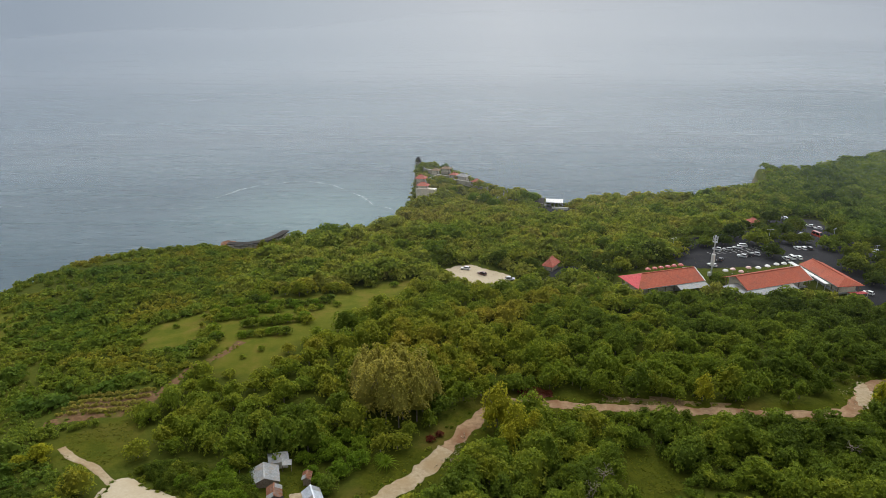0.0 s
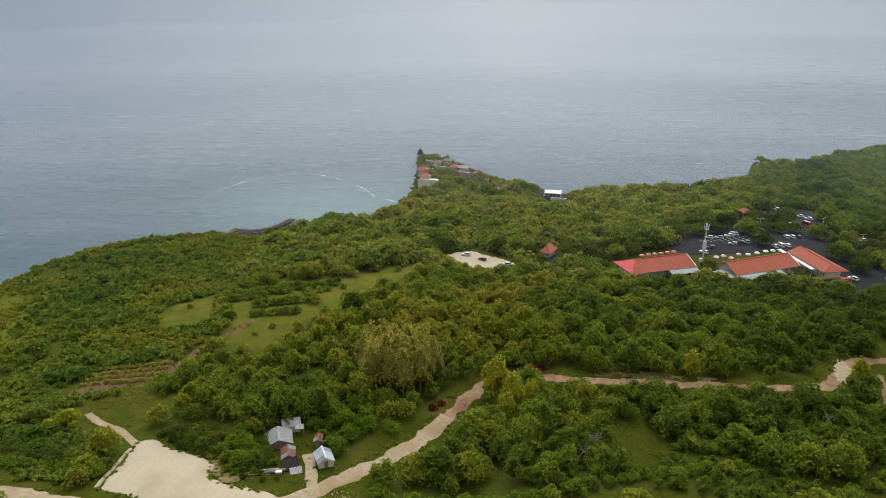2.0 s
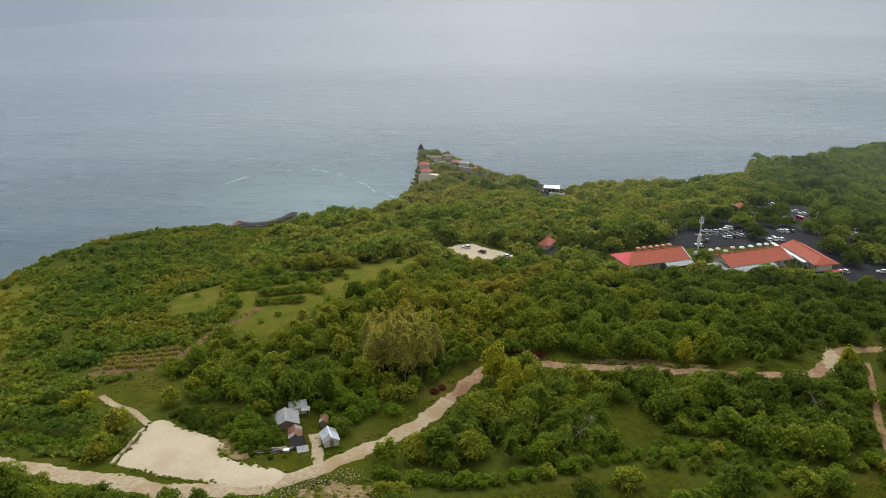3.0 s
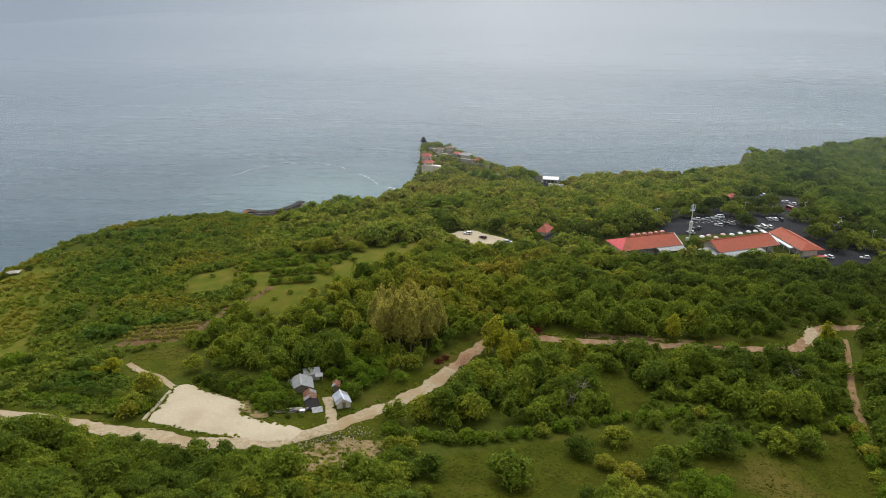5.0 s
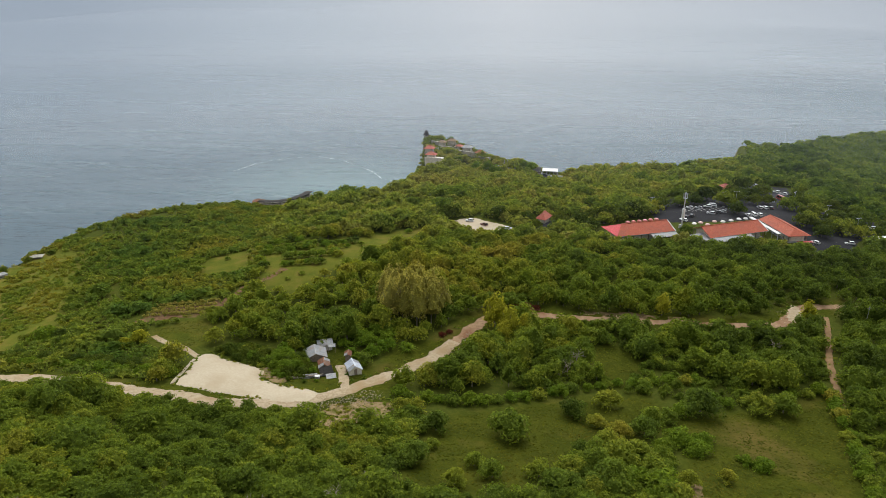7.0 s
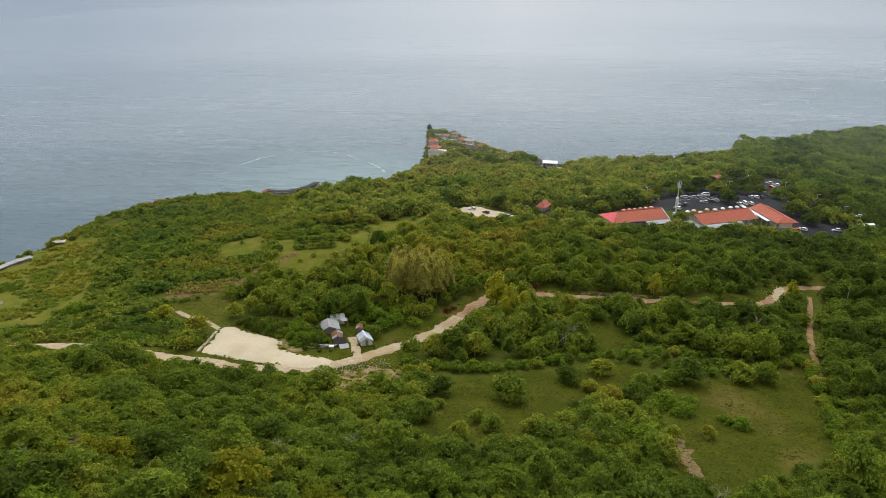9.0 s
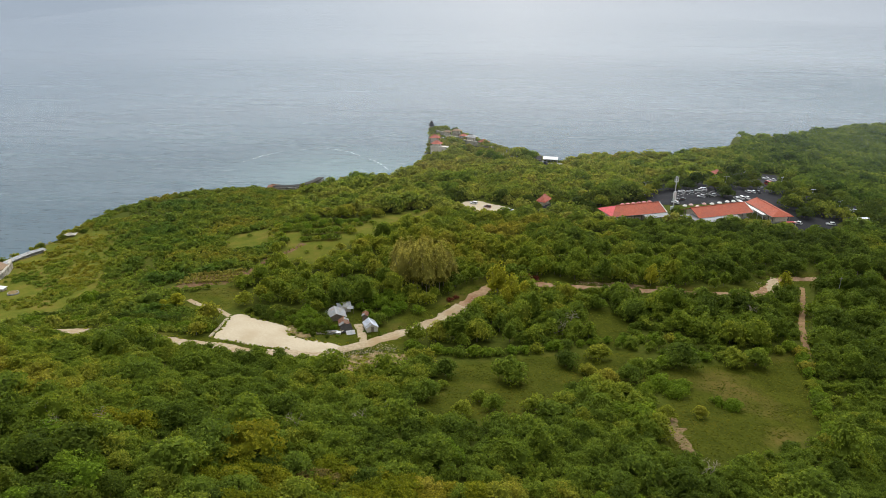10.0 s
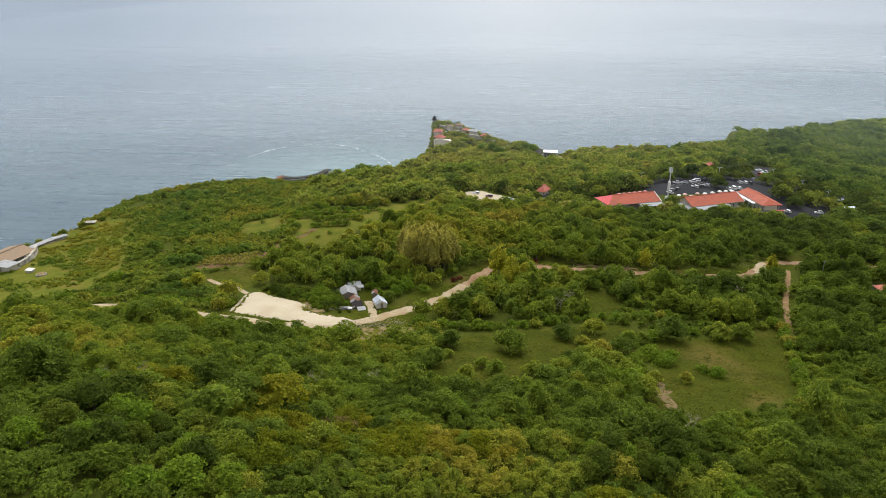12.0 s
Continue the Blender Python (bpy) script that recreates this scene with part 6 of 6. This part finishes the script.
point = [tree_kind("broad", "mid", k, M_FRESH if k else M_TREE_OLIVE, 1.0, 1.25, label="rounded green tree on the point above the sea", group="trees on the point") for k in range(3)]
for i, (x, y, r) in enumerate([(30, 427, 7.2), (24, 429, 5.4), (37, 432, 6.2), (7.5, 412, 6.2), (0, 421, 5.0), (13, 406, 5.2), (-36, 484, 3.6), (-30, 462, 3.0), (-14, 436, 4.0), (-22, 428, 3.6), (62, 437, 3.6)]):
    plant(point[i % 3], x, y, r)
for x, y, r, up in ((6.5, 410, 5.0, 1.5), (11, 405, 4.6, 1.35), (-1, 414, 4.4, 1.3), (31, 425, 6.5, 1.15), (37, 428, 5.6, 1.15), (25, 427, 5.0, 1.2)):
    plant(point[1], x, y, r, squash=up)
for one in point:
    retire(one)

# low scrub on the seaward fields
for x, y, r in scatter(-280, -60, 98, 350, 3.0, 1.3, 2.4):
    if x < -85 or (y > 240 and x < -100):
        thick = 0.5 + (x + 190) / 110 + 0.55 * float(wave(x, y, 11, 10))
        if TREE_RNG.rand() > thick:
            continue
        big_ = TREE_RNG.rand() < 0.10
        r *= 1.9 if big_ else 1.0
        tall = 0.8 + 0.8 * max(0.0, float(wave(x, y, 13, 7)))
        scrub.add(TREE_RNG.choice(("shrub", "broad", "feather"), p=(0.45, 0.35, 0.2)), "far" if big_ else "tiny", x, y, float(terrain(x, y)) + 0.1, r, 0.15 * TREE_RNG.rand() if big_ else min(1, max(0, 0.5 - 0.4 * min(1.0, max(0.0, (185 - y) / 40)) + 0.35 * float(wave(x, y, 16, 11)) + TREE_RNG.uniform(-0.25, 0.25))), TREE_RNG.rand() * 6.28, tall)
for i in range(1700):
    x, y = TREE_RNG.uniform(-205, -148), TREE_RNG.uniform(132, 244)
    if bool(inside(SEA_MEADOW, x, y)) and all(math.hypot(x - a, y - b) > 9 for a, b in ((-198, 166), (-201, 198), (-181, 156), (-174, 151), (-199, 232))):
        k = TREE_RNG.rand()
        if k < 0.45 + 0.6 * (x + 205) / 57 + 0.4 * float(wave(x, y, 8, 12)):
            scrub.add("shrub", "tiny", x, y, float(terrain(x, y)) - 0.05, TREE_RNG.uniform(0.6, 1.9), 0.3 + 0.7 * TREE_RNG.rand(), TREE_RNG.rand() * 6.28, TREE_RNG.uniform(0.5, 1.2))
# shrubs that hold on to the cliff edge
gx, gy = np.meshgrid(np.arange(-215, 240, 2.6), np.arange(150, 575, 2.6))
gx, gy = gx.ravel() + TREE_RNG.uniform(-1, 1, gx.size), gy.ravel() + TREE_RNG.uniform(-1, 1, gx.size)
edge = (away(COAST, gx, gy, True) < 7.5) & frustum(gx, gy) & ~inside(SEA_MEADOW, gx, gy)
for x, y in zip(gx[edge], gy[edge]):
    z = float(terrain(x, y))
    if z > -62 and not (196 < x < 234 and y > 492) and all(math.hypot(x - a, y - b) > w for a, b, w in PLOTS):
        r = TREE_RNG.uniform(1.3, 2.6)
        scrub.add("shrub", "tiny", x, y, z - 0.3, r, TREE_RNG.rand(), TREE_RNG.rand() * 6.28, 1.5)
# weeds along the edges of lanes, sand and soil
weeds = Mass()
for line, w, gap in ((TRACK, 3.2, 0.55), (SAND + SAND[:1], 0.5, 0.8), (ROUGH + ROUGH[:1], 0.2, 0.5), (NECK + NECK[:1], 1.6, 0.3), (FIELD_EDGE, 1.2, 0.8), (FOOTPATH, 1.6, 0.9), (YARD_PATH, 1.2, 0.8), (LOT + LOT[:1], 0.5, 1.2), (QUARRY + QUARRY[:1], 0.4, 0.7)):
    for x, y in spline(line, gap):
        for side in (-1, 1):
            if TREE_RNG.rand() < 0.32:
                g = TREE_RNG.rand() * 6.28
                d = w * TREE_RNG.uniform(0.85, 1.5)
                wx, wy = x + d * math.cos(g), y + d * math.sin(g)
                if abs(away(TRACK, wx, wy)) > 2.2 and not bool(inside(SAND, wx, wy) & (away(SAND, wx, wy, True) > 1.2)) and bool(frustum(wx, wy)):
                    weeds.add("shrub", "tiny", wx, wy, float(terrain(wx, wy)) + 0.02, TREE_RNG.uniform(0.25, 0.85), TREE_RNG.rand(), g, TREE_RNG.uniform(0.5, 1.1))
for i in range(150):
    x, y = TREE_RNG.uniform(-45, -17), TREE_RNG.uniform(86, 106)
    if bool(inside(ROUGH, x, y)):
        weeds.add("shrub", "tiny", x, y, float(terrain(x, y)) + 0.05, TREE_RNG.uniform(0.25, 0.9), 0.3 + 0.7 * TREE_RNG.rand(), TREE_RNG.rand() * 6.28, 0.7)
weeds.done("weeds", M_SCRUB, "low weeds along the edges of lanes and sand", "weeds")
beyond.done("far_woodland", M_FAR, "dry green canopy of the far plateau, paled for haze", "woodland")
wood.done("woodland", M_WOOD, "dense mixed green woodland with uneven crowns", "woodland")
scrub.done("scrub", M_SCRUB, "low dense green and olive scrub", "scrub")

# grass tufts in the clearings
tufts = []
for poly in (CLEAR_EAST, CLEAR_MID, GLADE, HUT_LAWN, FIELD, ROUGH, YARD):
    xs, ys = zip(*poly)
    n = int((max(xs) - min(xs)) * (max(ys) - min(ys)) * 3.0)
    x, y = TREE_RNG.uniform(min(xs), max(xs), n), TREE_RNG.uniform(min(ys), max(ys), n)
    k = inside(poly, x, y)
    tufts.append(np.c_[x[k], y[k]])
tufts = np.concatenate(tufts)
tufts = tufts[np.min([away(line, tufts[:, 0], tufts[:, 1]) - w for line, w in LANES[3:]], 0) > -1.2]
tx, ty = tufts.T
tz = terrain(tx, ty)
h, a = TREE_RNG.uniform(0.04, 0.12, len(tx)), TREE_RNG.uniform(0, 6.28, len(tx))
w = TREE_RNG.uniform(0.12, 0.35, len(tx))
c, s = np.cos(a) * w, np.sin(a) * w
lx, ly = TREE_RNG.uniform(-0.6, 0.6, (2, len(tx)))
q = np.stack([np.c_[tx - c, ty - s, tz - 0.03], np.c_[tx + c, ty + s, tz - 0.03], np.c_[tx + c * 0.7 + lx, ty + s * 0.7 + ly, tz + h], np.c_[tx - c * 0.6 + lx, ty - s * 0.6 + ly, tz + h * 0.8]], 1)
tagged(new("grass", quad_mesh("grass", q, [M_GRASS], tone=0.5 + 0.5 * wave(tx, ty, 9, 8), leaf=TREE_RNG.rand(len(tx)))), "short rough grass of the clearings", "grass", kind="stuff")


# ---- plants that stand out ----
def grow(kinds, rows):
    for i, (x, y, r) in enumerate(rows):
        plant(kinds[i % len(kinds)], x, y, r)
    for one in kinds:
        retire(one)


round_bush = [tree_kind("broad", "fine" if k == 3 else "near", k, M_TREE, 1.0, 1.15, name="bush", label="large rounded green bush in a clearing", category="bush", group="bushes of the clearing") for k in range(4)]
grow(round_bush, [(9.7, 90.5, 6.2), (-8.4, 91, 4.2), (-12.5, 74, 4.6), (1.0, 75, 2.9), (-13, 89, 2.9), (-12, 118, 4.8), (26.5, 105, 4.3), (37, 111.5, 4.4), (34, 80, 5.5), (5, 70, 3.4), (62, 112, 6.2), (79, 115, 4.8),
                  (86, 116, 5.0), (57.8, 78.5, 2.6), (30, 68, 6.0), (39, 85, 4.0), (24, 78, 3.4), (-3, 66, 3.2), (44, 98, 4.2), (15, 72, 3.6), (-9, 82, 2.2), (28, 75, 5.0), (33, 89, 4.0), (41, 77, 4.4), (22, 73, 4.4), (47, 104, 4.0), (37, 96, 3.4), (18, 66, 4.5), (43, 64, 4.8), (48, 74, 3.0), (26, 84, 3.2), (52, 106, 3.4), (-18, 100, 3.2), (-16, 94, 2.6), (32, 100, 3.0)])
low_bush = [tree_kind("shrub", "near", k, M_FRESH, 1.0, 1.1, name="shrub", label="bright green spreading shrub in a clearing", category="shrub", group="bright shrubs", trunk=False) for k in range(3)]
grow(low_bush, [(51, 95, 4.6), (55, 91, 4.2), (47, 91, 3.6), (40, 68, 6.4), (69.2, 87, 3.4), (65.5, 88, 2.6), (58, 97, 3.4), (36, 73, 4.0)])
fresh = [tree_kind("broad", "fine", k, M_FRESH, 1.0, 1.1, label="bright green broadleaf tree near the huts", group="trees near the huts") for k in range(3)]
grow(fresh, [(-30, 131, 3.2), (-26.5, 135, 3.4), (-31.5, 137, 3.6), (-27, 141, 3.4), (-34.5, 136, 2.8), (-36, 140, 3.6), (-31, 145, 3.6), (-52, 122, 3.0), (-52.5, 117, 3.2), (-54, 124, 3.4), (-52, 133, 3.4), (-38, 147, 3.2), (-45, 139, 3.2), (-56, 129, 3.0), (-39.2, 135, 2.7), (-42.5, 142, 3.0), (-38.2, 148, 3.2), (-41.4, 153.5, 3.2), (-34.3, 141, 2.8), (-46.3, 150.6, 3.2), (-36.5, 130.5, 2.1), (-34, 127, 2.3), (-32, 123.5, 1.7)])
bright = [tree_kind("broad", "near", k, M_FRESH, 1.0, 0.9, label="bright green broadleaf tree on the hillside", group="trees on the hillside") for k in range(2)]
grow(bright, [(-47, -5, 5.2), (-41, -2, 4.2), (-52, -9, 4.4), (-6, 42, 4.6), (31, 30, 4.4), (6, 50, 3.6)])
thicket = [tree_kind("shrub", "fine", k, M_TREE_DARK if k else M_FRESH, 1.0, 1.5, name="shrub", label="dense green shrub beside the huts and sand", category="shrub", group="thicket by the huts", trunk=False) for k in range(3)]
grow(thicket, [(-50, 119, 3.0), (-48, 116.6, 2.0), (-52, 115.5, 2.5), (-55.5, 118, 2.8), (-50.5, 124, 3.0), (-49.5, 121.5, 2.4), (-59, 121, 2.6), (-63, 122.5, 2.6), (-67, 124.5, 2.8), (-56, 122, 2.8), (-61, 126, 3.0), (-72, 127, 3.0), (-55, 114, 1.8), (-66, 128, 2.6), (-71, 125.6, 2.2), (-64, 123.6, 2.5), (-58, 120, 2.5), (-53.5, 116.5, 2.2), (-57, 125, 2.8), (-61, 121.4, 2.0), (-53, 121, 2.6), (-53, 113, 1.6), (-50.5, 112.4, 1.2), (-46, 111.4, 0.9), (-43, 112.4, 0.8), (-69, 123, 1.8), (-75.5, 127.6, 1.8), (-48.4, 122.6, 2.1), (-50, 125.4, 2.3), (-47.2, 120.4, 1.7), (-45.3, 118.4, 1.5), (-49.2, 128.6, 2.0)])
carpet = [tree_kind("shrub", "mid", k, M_TREE_DARK if k != 1 else M_TREE, 1.0, 0.9, name="shrub", label="low deep green shrub of a dense thicket", category="shrub", group="thicket by the huts", trunk=False) for k in range(3)]
rows = []
for gx_ in range(18):
    for gy_ in range(13):
        x, y = -79 + 1.9 * gx_ + random.uniform(-0.7, 0.7), 111 + 1.8 * gy_ + random.uniform(-0.7, 0.7)
        if bool(inside(THICKET, x, y)) and not bool(inside(SAND, x, y)):
            rows.append((x, y, random.uniform(1.3, 2.1)))
grow(carpet, rows)
hedge = [tree_kind("shrub", "mid", k, M_TREE if k == 1 else M_FRESH, 1.0, 1.5, name="hedge_shrub", label="dense green hedge shrub at a field edge", category="shrub", group="hedge rows", trunk=False) for k in range(3)]
rows = []
for pts, gap in zip(HEDGES, (3.3, 3.2, 3.6)):
    line = spline(pts, gap)
    rows += [(x + random.uniform(-0.8, 0.8), y + random.uniform(-0.8, 0.8), random.uniform(2.0, 3.3)) for x, y in line]
grow(hedge, rows)
orchard = [tree_kind("broad", "mid" if k else "far", k, M_FRESH if k == 1 else M_TREE, 1.0, 1.0, name="fruit_tree", label="small fruit tree in an orchard row", group="orchard rows") for k in range(3)]
rows = []
for (x0, y0), (x1, y1) in (((-92, 222), (-68, 231)), ((-95, 228), (-79, 236)), ((-92, 216), (-78, 220)), ((-77, 209), (-58, 215)), ((-76, 200), (-61, 203)), ((-65, 229), (-54, 236)), ((-62, 224), (-57, 213)), ((-83, 197), (-88, 207)), ((-78, 226), (-70, 224))):
    n = int(math.hypot(x1 - x0, y1 - y0) / 2.6)
    rows += [(x0 + (x1 - x0) * i / n + random.uniform(-0.6, 0.6), y0 + (y1 - y0) * i / n + random.uniform(-0.6, 0.6), random.uniform(2.1, 3.2)) for i in range(n + 1)]
rows += [(-58, 226, 2.2), (-55.5, 228, 1.8), (-50, 231, 2.0), (-103, 212, 1.4), (-32, 258, 2.2), (-66, 190, 1.6), (-70, 184, 1.2)]
grow(orchard, rows)
yellow = [tree_kind("spire", "near", k, M_YELLOW, 1.0, 0.85, label="tall yellow-green tree beside the dirt road") for k in (1, 2)]
grow(yellow, [(7.0, 155.5, 5.4), (11.5, 150.5, 4.6), (9.5, 145, 3.4), (119, 178.5, 3.6), (67, 176, 3.6), (16.5, 152, 3.4)])
lane_tree = [tree_kind("broad", "near", 1, M_YELLOW, 1.0, 1.1, label="rounded yellow-green tree beside a field lane")]
grow(lane_tree, [(-101.5, 131, 3.6), (-105, 128, 2.6)])
rim = [tree_kind("broad", "mid", k, M_TREE_DARK, 1.0, 1.0, name="bush", label="dark rounded bush at the cliff edge", category="bush", group="bushes on the cliff edge", trunk=False) for k in range(2)]
grow(rim, [(-202.5, 213, 2.4), (-204, 216.5, 2.0), (-208.5, 184, 2.0), (-210, 179, 2.3), (-201, 229, 2.2), (-203, 226, 1.7), (-196, 238, 2.2)])
band = [tree_kind("broad", "fine", k, M_TREE_DARK if k else M_FRESH, 1.0, 0.85, name="shrub", label="dense deep green shrub between a lane and the dirt road", category="shrub", group="shrubs along the dirt road", trunk=False) for k in range(3)]
rows = []
for i in range(21):
    for row in range(3):
        rows.append((-141 + 2.9 * i + random.uniform(-0.9, 0.9), 118.5 - 0.3 * i + 3.2 * row * (1 - 0.02 * i) - 4 + random.uniform(-0.8, 0.8), random.uniform(1.9, 3.1)))
grow(band, rows + [(-135, 136, 5.2), (-139, 134, 3.6), (-130.5, 136.5, 3.8)])
grove = [tree_kind("spire", "near", k, M_OLIVE, 1.0, 1.25, label="slender olive-brown tree of a tall grove", group="trees of the grove") for k in range(4)]
rows = []
for i in range(24):
    g, d = 2.4 * i, 11.0 * math.sqrt((i + 0.5) / 24)
    rows.append((-21 + d * math.cos(g), 162 + 0.95 * d * math.sin(g), (4.6 - 0.04 * d) * random.uniform(0.9, 1.08)))
grow(grove, rows)
dead = [tree_kind("shrub", "mid", k, M_RED, 1.0, 1.2, name="dry_shrub", label="dry dark red shrub beside the road", category="shrub", trunk=False) for k in range(2)]
stalks = [tree_kind("feather", "mid", k, M_OLIVE, 1.0, 1.2, name="crop_plant", label="dry brown crop plant along a field edge", category="crop", group="dry crop row", trunk=False) for k in range(2)]
grow(stalks, [(-111 + 1.25 * i + random.uniform(-0.3, 0.3), 153.5 + 3.2 * row + 0.14 * i + random.uniform(-0.4, 0.4), random.uniform(0.7, 1.2)) for row in range(4) for i in range(18)])
grow(dead, [(15.5, 174, 2.2), (18.8, 175, 2.4), (22, 174.2, 1.8), (-10, 147.5, 1.6), (-8, 150, 1.5)])


def rosette(leaves, length, name, label):
    """A spiky plant of long drooping leaves."""
    t = tagged(new(name), label, "palm")
    quads = []
    for i in range(leaves):
        g, el = 2.399 * i, radians(15 + 65 * (i / leaves))
        for k in range(4):
            def spot(u, side):
                out, up = u * length * math.cos(el), u * length * math.sin(el) + 1.0 - 0.9 * length * u * u * 0.55
                w = 0.16 * (1 - u) + 0.02
                return (out * math.cos(g) - side * w * math.sin(g), out * math.sin(g) + side * w * math.cos(g), up)
            a, b = k / 4, (k + 1) / 4
            quads.append([spot(a, -1), spot(a, 1), spot(b, 1), spot(b, -1)])
    q = np.array(quads)
    for nm, d, m in (("leaves", q, M_FRESH), ("trunk", stem(1.4, 0.22), M_BARK)):
        o = new(nm, quad_mesh(nm, d, [m], leaf=np.random.rand(len(d))))
        o.parent = t
    return t


palm = rosette(70, 3.6, "screw_pine", "spiky green screw pine beside the lawn")
plant(palm, -19.8, 135.5, 1.0)
plant(palm, -21.3, 137.2, 0.8)
retire(palm)


def bare_tree(height):
    """A leafless tree of forking grey branches."""
    quads = []

    def limb(a, d, length, r, depth):
        b = a + d * length
        u = unit(np.cross(d, (0.2, 1, 0.35)))
        v = np.cross(d, u)
        for i in range(3):
            c0, s0, c1, s1 = math.cos(2.094 * i), math.sin(2.094 * i), math.cos(2.094 * (i + 1)), math.sin(2.094 * (i + 1))
            quads.append([a + r * (c0 * u + s0 * v), a + r * (c1 * u + s1 * v), b + 0.6 * r * (c1 * u + s1 * v), b + 0.6 * r * (c0 * u + s0 * v)])
        if depth:
            for _ in range(3):
                limb(b, unit(d + 0.75 * np.random.normal(size=3)), length * 0.72, r * 0.6, depth - 1)

    limb(np.array((0.0, 0.0, -0.1)), np.array((0.0, 0.0, 1.0)), height * 0.3, height * 0.022, 4)
    t = tagged(new("bare_tree"), "leafless grey tree among scrub", "tree", "leafless trees")
    o = new("branches", quad_mesh("branches", np.array(quads), [M_DEAD]))
    o.parent = t
    return t


M_DEAD = surface("dead_wood", (0.22, 0.17, 0.13), (0.40, 0.33, 0.27), 2.0, 0.9, 0.3, 0.03)
snag = bare_tree(5.5)
for x, y, k in ((-78, 26, 1.1), (-74, 21, 0.9), (-70, 30, 0.8), (-38, 44, 1.0), (-25, 52, 0.9), (31, 133, 1.2), (28, 128, 1.0), (96, 150, 1.1), (-20, 60, 0.9), (50, 46, 1.0)):
    plant(snag, x, y, k * 1.3)
retire(snag)
